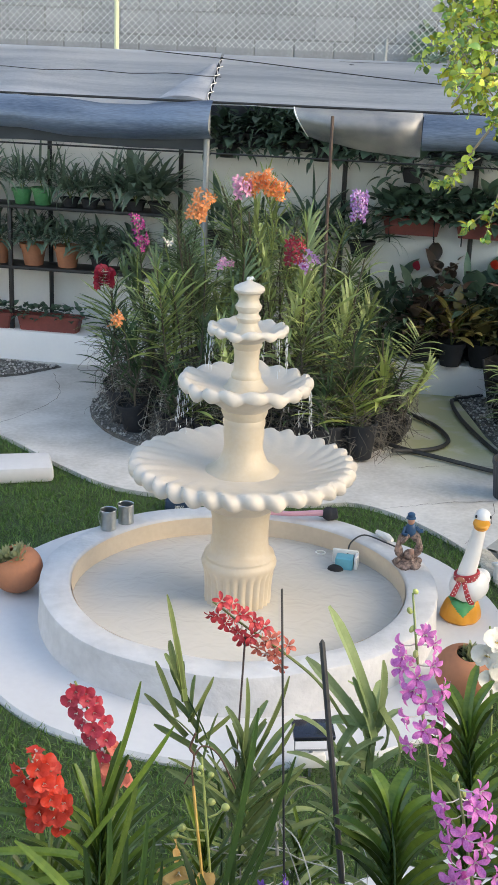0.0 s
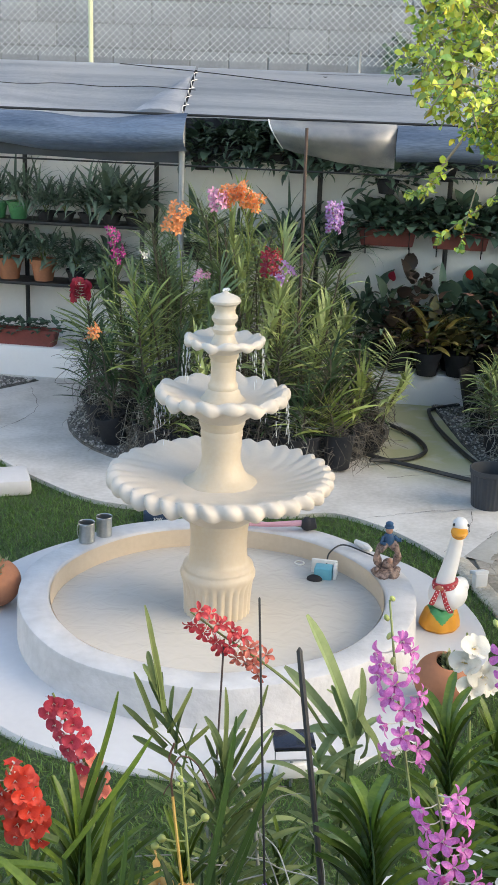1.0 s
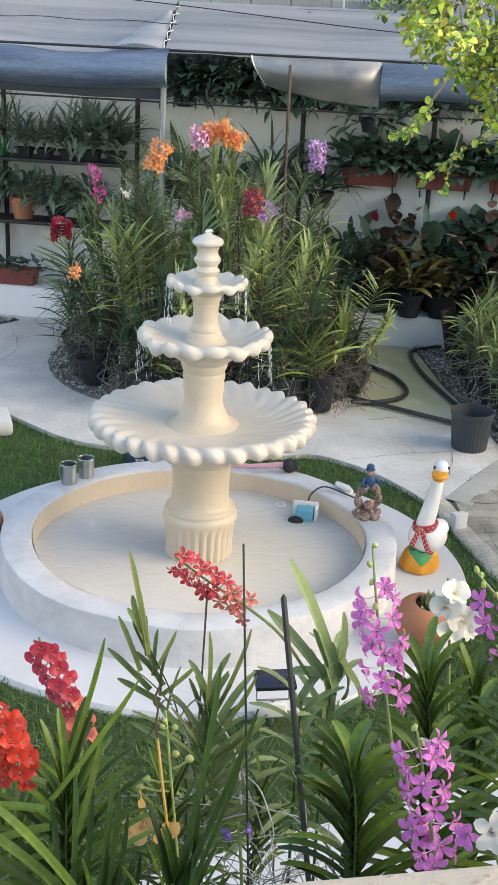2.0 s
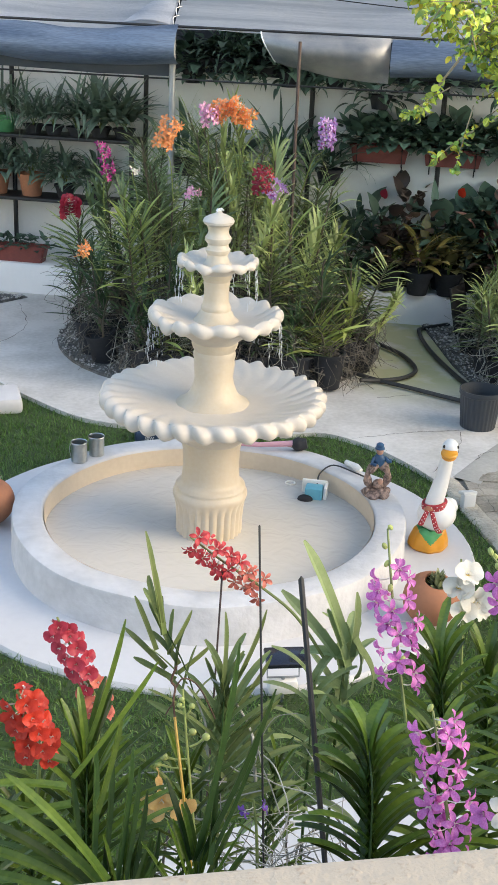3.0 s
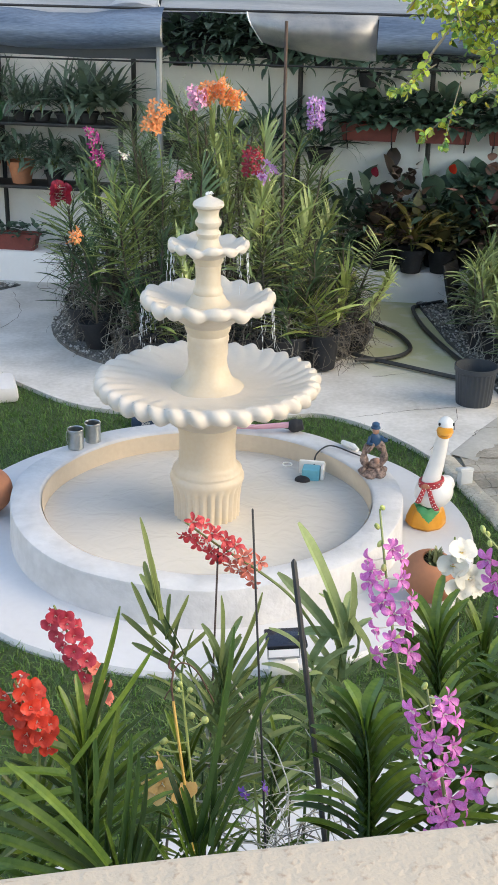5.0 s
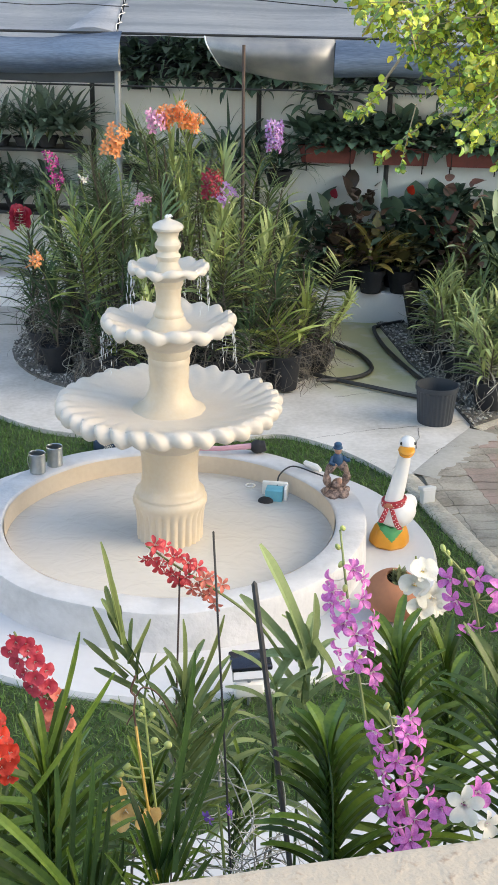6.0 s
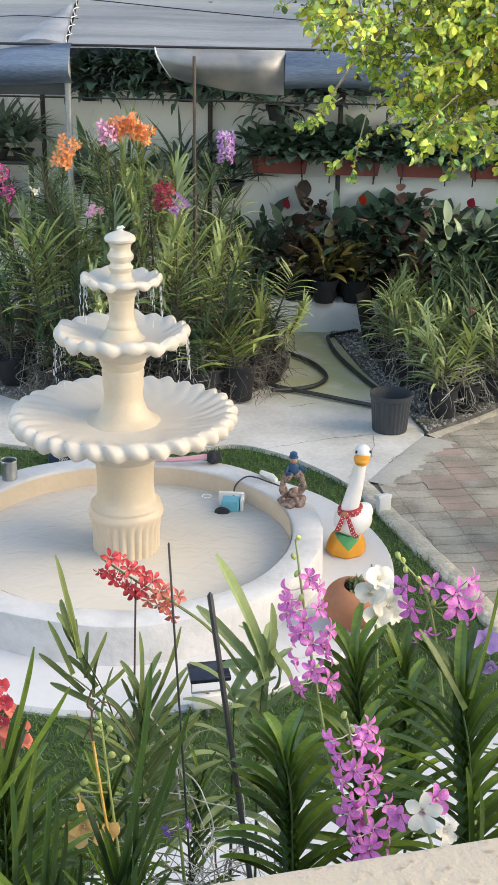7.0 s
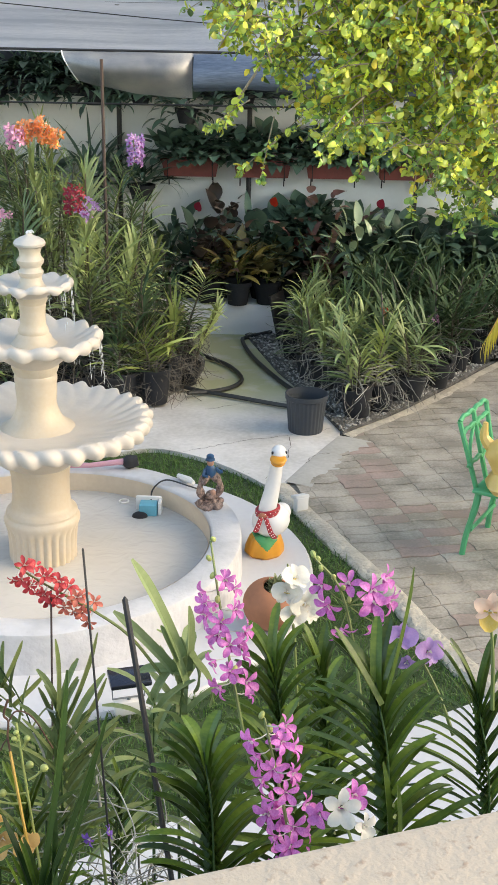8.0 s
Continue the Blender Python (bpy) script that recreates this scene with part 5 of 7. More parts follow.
# anthuriums and other broad-leaved plants on the plinth
DARK_L, BRONZE_L, RED_L = "dark broad-leaved plant in a black pot on the plinth", "bronze-leaved plant in a black pot on the plinth", "plant with dark red leaves in a black pot on the plinth"
for u, v, leafm, shapes, size, count, stem, up, label in (
        (1.16, 0.22, DARKLEAF, LANCES[:2], 0.24, 70, 0.55, 0.5, DARK_L),
        (1.40, 0.28, DARKLEAF, LANCES[:2] + HEARTS[:1], 0.22, 80, 0.52, 0.4, DARK_L),
        (1.66, 0.30, REDLEAF, HEARTS[:2], 0.17, 60, 0.74, 0.95, "tall bronze-red leaved plant in a black pot on the plinth"),
        (1.56, 0.07, REDLEAF, HEARTS[:3] + LANCES[:1], 0.15, 90, 0.40, 0.45, RED_L),
        (1.82, 0.02, CROTON, LANCES[:1] + [broad_leaf(0.19, 20), broad_leaf(0.17, 45)], 0.23, 60, 0.36, 0.55, "yellow and bronze croton in a black pot on the plinth"),
        (2.03, 0.28, DARKLEAF, LANCES[:1] + LANCES[2:] + HEARTS[2:3], 0.25, 70, 0.62, 0.85, "dark green anthurium with a red flower in a black pot"),
        (2.08, 0.06, BRONZE, HEARTS[:2], 0.15, 80, 0.32, 0.4, BRONZE_L),
        (2.33, 0.26, DARKLEAF, HEARTS[:2] + LANCES[2:], 0.19, 80, 0.52, 0.6, DARK_L),
        (2.55, 0.02, ROSELEAF, HEARTS[:2], 0.15, 34, 0.86, 1.0, "tall plant with dull rose leaves in a black pot"),
        (2.62, 0.08, REDLEAF, HEARTS[:2], 0.15, 80, 0.36, 0.4, RED_L),
        (2.90, 0.32, DARKLEAF, HEARTS[:3], 0.24, 75, 0.66, 0.7, DARK_L),
        (3.16, 0.26, DARKLEAF, HEARTS[:2] + LANCES[2:], 0.22, 95, 0.58, 0.5, DARK_L),
        (3.42, 0.26, DARKLEAF, HEARTS[:3], 0.25, 100, 0.62, 0.3, DARK_L),
        (3.74, 0.22, DARKLEAF, HEARTS[:2] + LANCES[2:], 0.22, 105, 0.58, 0.25, DARK_L),
        (4.06, 0.26, DARKLEAF, HEARTS[:3], 0.24, 100, 0.58, 0.3, DARK_L),
        (4.40, 0.22, DARKLEAF, HEARTS[:2], 0.22, 100, 0.55, 0.3, DARK_L),
        (2.88, -0.02, PALELEAF, [broad_leaf(0.16, 25), broad_leaf(0.18, 45)], 0.22, 40, 0.62, 0.85, "pale green variegated plant in a black pot on the plinth")):
    pl = potted(WM @ pose(u, v, 0.28), PLASTIC, 0.125, 0.21, rnd, leafm, shapes, size, count, label, stem, up, "plants on the plinth")
    flowers = {2.03: ((0.09, -0.14, 0.86, P_SCARLET),), 1.40: ((0.05, -0.10, 0.80, P_DARKRED),), 3.16: ((-0.1, -0.12, 0.86, P_DARKRED),)}.get(u, ())
    for x, y, z, colour in flowers:
        lv = Leaves()
        lv.add(broad_leaf(0.36, -20), axes_pose((x, y, z), (0.25, -0.45, 0.85), (0, -0.6, 0.5), (0.11, 0.11, 0.11)))
        lv.done("spathe", colour, pl, "red spathe")

# ---------------------------------------------------------------- orchids of the island bed
def flower_shape(kind="vanda"):
    """Vertices, faces and material slots of a five-petalled orchid flower, facing +z, about 1 across."""
    verts, faces, slots = [], [], []

    def add(shape, m, slot):
        base = len(verts)
        for v in shape[0]:
            verts.append(tuple(m @ Vector(v)))
        for fc in shape[1]:
            faces.append(tuple(base + k for k in fc))
            slots.append(slot)

    def blade(w, bend, seg=6, cup=0.25, neck=0.35, spoon=False, twist=0.0):
        vs, fs, y, z = [], [], 0.0, 0.0
        for i in range(seg + 1):
            t = i / seg
            if spoon:
                ww = w * (neck + (1 - neck) * math.sin(math.pi * min(1.0, 0.02 + 0.86 * t ** 1.35)) ** 1.1)
            else:
                ww = w * (neck + (1 - neck) * math.sin(math.pi * min(1.0, 0.12 + 0.80 * t)) ** 0.9)
            if i == seg:
                ww = w * 0.32
            a = radians(bend) * (0.5 - t)
            c, s = math.cos(twist * t), math.sin(twist * t)
            for sx in (-1, -0.5, 0, 0.5, 1):
                h = cup * ww * sx * sx + 0.05 * w * math.sin(7 * t + 3 * sx)
                vs.append((sx * ww * c - h * s, y, z + sx * ww * s + h * c))
            y += math.cos(a) / seg
            z += math.sin(a) / seg
        for i in range(seg):
            for k in range(4):
                b = 5 * i + k
                fs.append((b, b + 1, b + 6, b + 5))
        return vs, fs

    if kind == "vanda":
        spec = [(4, 0.20, 0.50), (66, 0.22, 0.54), (-72, 0.22, 0.53), (140, 0.24, 0.54), (-146, 0.24, 0.56)]
    elif kind == "star":
        spec = [(0, 0.20, 0.52), (70, 0.20, 0.52), (-70, 0.20, 0.52), (145, 0.25, 0.56), (-145, 0.25, 0.56)]
    elif kind == "moth":
        spec = [(3, 0.28, 0.5), (74, 0.33, 0.5), (-70, 0.33, 0.5), (150, 0.30, 0.56), (-148, 0.30, 0.58)]
    elif kind == "lipped":
        spec = [(0, 0.30, 0.5), (62, 0.42, 0.5), (-62, 0.42, 0.5), (120, 0.26, 0.4), (-120, 0.26, 0.4)]
    else:
        spec = [(0, 0.34, 0.48), (80, 0.60, 0.56), (-80, 0.60, 0.56), (145, 0.34, 0.48), (-145, 0.34, 0.48)]
    for a, w, ln in spec:
        soft = kind in ("moth", "vanda", "star")
        add(blade(w, 95 if soft else 50, neck=0.14 if soft else 0.35, spoon=soft, twist=0.45 * math.sin(a + 1) if soft else 0.0), pose(0, 0, 0, 0, 0, a) @ pose(0, 0.03, 0, 12) @ Matrix.Diagonal((ln, ln, ln, 1)), 0)
    k = 0.62 if kind == "lipped" else 0.30
    add(blade(0.42, -110, 4, 0.5), pose(0, 0, 0, 0, 0, 180) @ pose(0, 0.02, 0.05, 30) @ Matrix.Diagonal((k, k, k, 1)), 1)
    add(blade(0.5, 60, 3, 0.9), pose(0, 0.0, 0.02, 60) @ Matrix.Diagonal((0.20, 0.20, 0.20, 1)), 2)
    return verts, faces, slots


FLOWERS = {}


def flower_mesh(kind, a, b):
    key = (kind, a.name, b.name)
    if key not in FLOWERS:
        verts, faces, slots = flower_shape(kind)
        me = bpy.data.meshes.new("flower")
        me.from_pydata(verts, [], faces)
        for m in (a, b, P_WHITE):
            me.materials.append(m)
        me.polygons.foreach_set("material_index", slots)
        me.shade_smooth()
        FLOWERS[key] = me
    return FLOWERS[key]


FACING = Vector((0.1, -1.0, 0.25)).normalized()


def spike(parent, pts, colour, lip, rnd, count, size, kind="vanda", stalk=STALK, start=0.35, face=FACING, spread=0.9, buds=0, inv=None, r=0.004, off=0.55, stop=1.0, late=None):
    """A flower stalk with open flowers set round its upper part; points in the world."""
    inv = inv or parent.matrix_world.inverted()
    line = [inv @ p for p in spline(pts, 8)]
    bm = bmesh.new()
    n = len(line)
    tube(bm, line, [r * (1.2 - 0.6 * i / n) for i in range(n)], 6)
    stem = part("flower_stalk", bm, stalk, parent)
    me = flower_mesh(kind, colour, lip)
    for i in range(count):
        t = start + (stop - start) * (i + rnd.uniform(0.1, 0.9)) / count
        k = min(n - 2, int(t * (n - 1)))
        p, d = line[k], (line[k + 1] - line[k]).normalized()
        a = i * 2.4 + rnd.uniform(-0.4, 0.4)
        side = d.orthogonal().normalized()
        side.rotate(Matrix.Rotation(a, 3, d))
        out = (side * spread + Vector(face) * rnd.uniform(0.7, 1.1) + Vector((rnd.uniform(-.3, .3), 0, rnd.uniform(-.3, .3)))).normalized()
        c = p + side * size * off * rnd.uniform(0.75, 1.1) + Vector(face) * size * 0.25
        s = size * rnd.uniform(0.85, 1.1)
        f = new("flower", flower_mesh(kind, late, lip) if late and i < 0.32 * count else me)
        f.parent = stem
        up = Vector((rnd.uniform(-.35, .35), 0, 1))
        x = up.cross(out).normalized()
        y = out.cross(x)
        f.matrix_local = Matrix.Translation(c) @ Matrix((x, y, out)).transposed().to_4x4() @ Matrix.Diagonal((s, s, s, 1))
        bm = bmesh.new()
        tube(bm, [p, (p + c) / 2 + Vector((0, 0, -0.003)), c], 0.0014, 4, cap=False)
        part("pedicel", bm, P_WHITE if stalk is STALK else stalk, stem)
    for i in range(buds):
        t = 1 - 0.03 * i * 8 / 8
        p = line[max(0, n - 1 - i * 2)]
        bm = bmesh.new()
        q = p + Vector((rnd.uniform(-1, 1), rnd.uniform(-1, 1), 0.4)) * size * 0.22
        blob(bm, q, (size * 0.10, size * 0.10, size * 0.15), 0, pose(0, 0, 0, rnd.uniform(-40, 40), rnd.uniform(-40, 40)), 8, 6)
        tube(bm, [p, q], 0.0015, 4, cap=False)
        part("bud", bm, BUD, stem)


ISLE_LEAF = [leaf_strip(b, w, 7, 0.25, 0.45, tw) for b, w, tw in ((14, 0.034, 0.3), (30, 0.036, -0.5), (48, 0.036, 0.5), (6, 0.033, 0.2), (75, 0.036, -0.3))]


def isle_orchid(rnd, low, top, leaf, count, roots, mat_leaf, stems=2, ph=0.26, loose=0.32):
    """A strap-leaved orchid in a black pot: bare rooty stems up to low, two-ranked leaves from there to top."""
    plant = thing("orchid_plant", pose(0, 0, 0), "strap-leaved orchid with grey roots in a black pot", "orchid", "orchids of the gravel bed")
    r = 0.115
    bm = bmesh.new()
    lathe(bm, [(0, 0), (r * 0.8, 0), (r, ph * 0.9), (r * 1.06, ph * 0.91), (r * 1.06, ph), (r * 0.95, ph), (r * 0.93, ph * 0.85), (0, ph * 0.8)], 20)
    part("pot", bm, PLASTIC, plant)
    lv = Leaves()
    bm = bmesh.new()
    rt = bmesh.new()
    for s in range(stems):
        k = 1 if s == 0 else rnd.uniform(0.62, 0.95)
        lean = Vector((rnd.uniform(-0.22, 0.22), rnd.uniform(-0.20, 0.08), 0))
        off = Vector((rnd.uniform(-0.08, 0.08), rnd.uniform(-0.08, 0.08), 0))
        foot = off + Vector((0, 0, ph * 0.7))
        tip = off + lean * top * k + Vector((0, 0, top * k))
        line = spline([foot, foot.lerp(tip, 0.5) - lean * 0.12, tip], 6)
        tube(bm, line, 0.007, 5)
        turn = rnd.uniform(0, 3.14)
        p = Vector((math.cos(turn), 0.5 * math.sin(turn), 0)).normalized()
        z0 = max(0.0, (low - ph * 0.7) / (top - ph * 0.7))
        for i in range(count):
            u = i / (count - 1)
            t = z0 + (1 - z0) * u
            g = t * (len(line) - 1)
            j = min(len(line) - 2, int(g))
            at = line[j].lerp(line[j + 1], g - j)
            q = Matrix.Rotation(rnd.uniform(-loose, loose), 3, "Z") @ (p if i % 2 else -p)
            up = 0.45 + 0.5 * u + 1.2 * max(0, u - 0.7) / 0.3 + rnd.uniform(-0.35, 0.3)
            ln = leaf * rnd.uniform(0.65, 1.15) * (0.8 + 0.35 * math.sin(math.pi * min(1, u * 0.85 + 0.1)))
            w = rnd.uniform(0.85, 1.2)
            lv.add(rnd.choice(ISLE_LEAF), axes_pose(at, q + Vector((0, 0, up)), (0, 0, 1), (ln * w, ln, ln)))
    for _ in range(roots):
        a, z = rnd.uniform(0, 6.28), rnd.uniform(0.10, max(0.3, low + 0.15))
        x, y = math.cos(a), math.sin(a)
        k = rnd.uniform(0.05, 0.24)
        end = max(0.01, z - rnd.uniform(-0.08, 0.45))
        tube(rt, spline([(0.0, 0.0, z), (k * x * 0.7, k * y * 0.7, z + rnd.uniform(-0.05, 0.05)), (k * x + rnd.uniform(-.10, .10), k * y + rnd.uniform(-.06, .06), (z + end) / 2), (k * x + rnd.uniform(-.16, .16), k * y + rnd.uniform(-.12, .12), end)], 4),
             rnd.uniform(0.0010, 0.0024), 4, cap=False)
    lv.done("leaves", mat_leaf, plant)
    part("stem", bm, DARKSTALK, plant)
    tagged(part("root_tangle", rt, ROOT if rnd.random() < 0.35 else DRYROOT, plant, "tangled grey aerial roots"), kind="stuff")
    return plant


rnd = random.Random(31)
# low and inner plants take the darker leaves, shade put into their colour
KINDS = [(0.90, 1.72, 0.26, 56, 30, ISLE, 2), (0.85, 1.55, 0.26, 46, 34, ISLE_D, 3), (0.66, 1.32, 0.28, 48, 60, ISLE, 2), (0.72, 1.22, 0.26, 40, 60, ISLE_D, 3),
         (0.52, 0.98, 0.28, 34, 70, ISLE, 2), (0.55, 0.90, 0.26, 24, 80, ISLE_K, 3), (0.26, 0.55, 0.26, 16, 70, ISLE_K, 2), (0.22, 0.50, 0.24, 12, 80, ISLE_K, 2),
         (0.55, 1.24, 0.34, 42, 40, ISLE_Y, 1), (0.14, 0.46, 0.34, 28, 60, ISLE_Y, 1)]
kinds = [isle_orchid(rnd, *k) for k in KINDS]
isle_plants = []


def set_isle(x, y, k, spin=None, tip=None, s=1.0):
    out = (x - ISLAND[0]) / 1.1
    m = pose(x, y, 0.025, rnd.uniform(-4, 12), ((9 if out < 0 else 2) * out if tip is None else tip) + rnd.uniform(-4, 4), 0) @ pose(0, 0, 0, 0, 0, rnd.uniform(0, 360) if spin is None else spin)
    isle_plants.append((x, y, copy_thing(kinds[k], m @ Matrix.Diagonal((1, 1, s * rnd.uniform(0.92, 1.08), 1)))))


for ring_r, cnt in ((1.08, 20), (0.78, 15), (0.46, 10), (0.15, 3)):
    for i in range(cnt):
        a = 2 * math.pi * (i + rnd.uniform(-0.3, 0.3)) / cnt
        x, y = ISLAND[0] + ring_r * math.cos(a), ISLAND[1] + ring_r * math.sin(a) * 0.92
        cap = 1.85 - 0.25 * abs(x - 0.05) - 0.75 * max(0, abs(x - 0.02) - 0.45) - 0.8 * max(0, x - 0.55)
        front = math.sin(a) < -0.25
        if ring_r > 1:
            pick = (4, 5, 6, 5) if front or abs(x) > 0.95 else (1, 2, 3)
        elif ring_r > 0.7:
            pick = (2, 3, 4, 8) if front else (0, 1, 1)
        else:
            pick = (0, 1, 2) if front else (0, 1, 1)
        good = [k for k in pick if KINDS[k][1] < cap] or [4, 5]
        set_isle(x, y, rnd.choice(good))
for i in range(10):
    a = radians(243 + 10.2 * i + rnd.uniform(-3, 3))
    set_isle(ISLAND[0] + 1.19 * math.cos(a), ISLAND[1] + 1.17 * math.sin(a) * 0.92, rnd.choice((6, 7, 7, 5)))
set_isle(0.70, 2.86, 8, 10, -4, 0.98)
set_isle(0.62, 2.60, 9, 20, 0, 0.95)
set_isle(0.98, 2.92, 9, 70, 0, 1.15)
set_isle(1.14, 3.06, 2, 80, -2, 0.60)
set_isle(-0.45, 2.85, 8, 40, -8, 0.9)
set_isle(-0.40, 2.58, 9, 120, 4, 0.9)
set_isle(0.86, 2.62, 9, 200, 0, 1.0)
for k in kinds:
    for o in [*k.children_recursive, k]:
        bpy.data.objects.remove(o)


def isle_flowers(at, colour, lip, count, size, hgt, length, lean=0.0, kind="vanda", label=""):
    """A flower spike on the bed plant nearest to it."""
    at = Vector(at)
    x, y, plant = min(isle_plants, key=lambda q: (q[0] - at.x) ** 2 + (q[1] - at.y - 0.15) ** 2)
    foot = Vector((x, y, max(0.3, at.z - hgt)))
    bpy.context.view_layer.update()
    spike(plant, [foot, (foot + at) / 2 + Vector((0, -0.03, 0.05)), at + Vector((lean, 0, -length / 2)), at + Vector((-lean, -0.02, length / 2))],
          colour, lip, rnd, count, size, kind, start=1 - length / (length + (at - foot).length * 0.9))


isle_flowers((0.04, 2.95, 1.93), P_ORANGE, LIP_Y, 24, 0.093, 0.5, 0.14, 0.06, "vanda")
isle_flowers((0.13, 2.95, 1.95), P_ORANGE, LIP_Y, 18, 0.099, 0.5, 0.14, -0.04, "vanda")
isle_flowers((0.20, 2.98, 1.89), P_ORANGE, LIP_Y, 13, 0.089, 0.5, 0.12, -0.03, "vanda")
isle_flowers((-0.09, 2.93, 1.92), P_PINK, LIP_P, 16, 0.09, 0.5, 0.16)
isle_flowers((-0.38, 2.9, 1.79), P_ORANGE, LIP_Y, 24, 0.093, 0.5, 0.20, -0.04, "vanda")
isle_flowers((0.75, 2.9, 1.83), P_MAUVE, LIP_P, 28, 0.075, 0.5, 0.22, 0.0, "vanda")
isle_flowers((0.41, 2.65, 1.43), P_MAUVE, LIP_P, 11, 0.085, 0.5, 0.12, 0.05, "vanda")
isle_flowers((0.30, 2.75, 1.52), P_DARKRED, LIP_P, 18, 0.085, 0.5, 0.20)
isle_flowers((-0.19, 2.75, 1.39), P_PINK, LIP_P, 5, 0.075, 0.4, 0.10)
isle_flowers((-0.83, 2.85, 1.60), P_MAGENTA, LIP_P, 15, 0.07, 0.5, 0.26, 0.03)
isle_flowers((-0.94, 2.55, 0.98), P_ORANGE, LIP_Y, 8, 0.08, 0.4, 0.10, 0.04, "vanda")
isle_flowers((-0.62, 2.9, 1.50), P_WHITE, LIP_P, 4, 0.06, 0.4, 0.08)
isle_flowers((-1.07, 2.9, 1.22), P_DARKRED, LIP_R, 24, 0.075, 0.5, 0.17, 0.0, "phal")

bm = bmesh.new()
tube(bm, [(0.57, 3.25, 0.02), (0.555, 3.2, 2.43)], 0.012, 8)
tagged(part("support_pole", bm, RUSTY), "rusty steel pole standing among the bed orchids", "pole")

# ---------------------------------------------------------------- plants of the side bed
rnd = random.Random(44)
# ISLE_D and ISLE_K leaves carry the shade over the bed's right side
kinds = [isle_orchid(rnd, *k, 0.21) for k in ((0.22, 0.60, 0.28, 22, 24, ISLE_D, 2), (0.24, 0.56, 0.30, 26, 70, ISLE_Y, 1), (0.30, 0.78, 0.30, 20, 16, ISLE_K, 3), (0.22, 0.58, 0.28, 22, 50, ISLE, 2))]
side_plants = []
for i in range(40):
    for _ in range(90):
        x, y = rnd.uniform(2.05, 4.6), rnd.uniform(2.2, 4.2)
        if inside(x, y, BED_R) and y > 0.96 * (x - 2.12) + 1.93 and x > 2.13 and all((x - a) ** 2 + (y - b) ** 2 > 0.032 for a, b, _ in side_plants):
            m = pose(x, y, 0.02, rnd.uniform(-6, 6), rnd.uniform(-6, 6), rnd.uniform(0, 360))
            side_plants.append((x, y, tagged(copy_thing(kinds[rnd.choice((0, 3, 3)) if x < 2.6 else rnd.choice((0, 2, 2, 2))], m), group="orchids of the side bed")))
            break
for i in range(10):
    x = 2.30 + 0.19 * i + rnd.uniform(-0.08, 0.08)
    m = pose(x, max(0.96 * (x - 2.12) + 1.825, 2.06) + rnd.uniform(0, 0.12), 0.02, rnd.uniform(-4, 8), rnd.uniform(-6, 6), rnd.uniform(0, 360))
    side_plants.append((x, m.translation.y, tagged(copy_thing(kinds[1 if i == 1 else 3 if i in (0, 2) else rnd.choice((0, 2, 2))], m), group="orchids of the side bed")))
for k in kinds:
    for o in [*k.children_recursive, k]:
        bpy.data.objects.remove(o)
isle_plants = side_plants
isle_flowers((2.62, 2.75, 0.62), P_SCARLET, LIP_R, 4, 0.05, 0.4, 0.08)
isle_flowers((3.05, 2.85, 0.52), P_PINK, LIP_P, 5, 0.06, 0.4, 0.08)
board = new("lattice_panel")
board.matrix_world = pose(2.17, 4.1, 0, 0, 0, 55)
tagged(board, "dark leaning board at the end of the bed", "board")
bm = bmesh.new()
box(bm, (-0.14, -0.012, 0.0), (0.14, 0.012, 0.46), 0.004, pose(0, 0, 0.0, -14))
part("board", bm, BLACKM, board)
# ---------------------------------------------------------------- tree over the patio
rnd = random.Random(12)
tree = thing("tree", pose(3.35, 0.55, -0.05), "leafy tree with small yellow-green sunlit leaves beside the patio", "tree")
INV = tree.matrix_world.inverted()
bm = bmesh.new()
tube(bm, [INV @ p for p in spline([(3.35, 0.55, -0.1), (3.3, 0.5, 0.9), (3.38, 0.45, 1.8), (3.2, 0.4, 2.6), (3.0, 0.3, 3.4)], 6)], [0.13 - 0.075 * i / 24 for i in range(25)], 12)
part("trunk", bm, BARK, tree, "grey-brown trunk")


def crown_bottom(x):
    """Height of the hanging edge of the crown."""
    edge = ((0.95, 2.75), (1.24, 2.72), (1.34, 2.26), (1.7, 2.22), (1.95, 2.18), (2.2, 2.10), (2.32, 1.78), (2.5, 1.72), (3.9, 1.6))
    for (x0, z0), (x1, z1) in zip(edge, edge[1:]):
        if x0 <= x <= x1:
            return z0 + (z1 - z0) * (x - x0) / (x1 - x0) + 0.05 * math.sin(21 * x + 1)
    return 9.0


def obovate(bend, fold=0.25, seg=4):
    """Vertices and faces of a rounded citrus leaf of length 1 along y, broadest past its middle."""
    verts, faces, y, z = [], [], 0.0, 0.0
    for t, w in zip((0.0, 0.22, 0.5, 0.75, 0.93, 1.0), (0.03, 0.17, 0.30, 0.29, 0.15, 0.02)):
        a = -radians(bend) * t
        verts += [(-w, t * math.cos(a), t * math.sin(a) + fold * w), (0, t * math.cos(a), t * math.sin(a)), (w, t * math.cos(a), t * math.sin(a) + fold * w)]
    for i in range(5):
        b = 3 * i
        faces += [(b, b + 1, b + 4, b + 3), (b + 1, b + 2, b + 5, b + 4)]
    return verts, faces


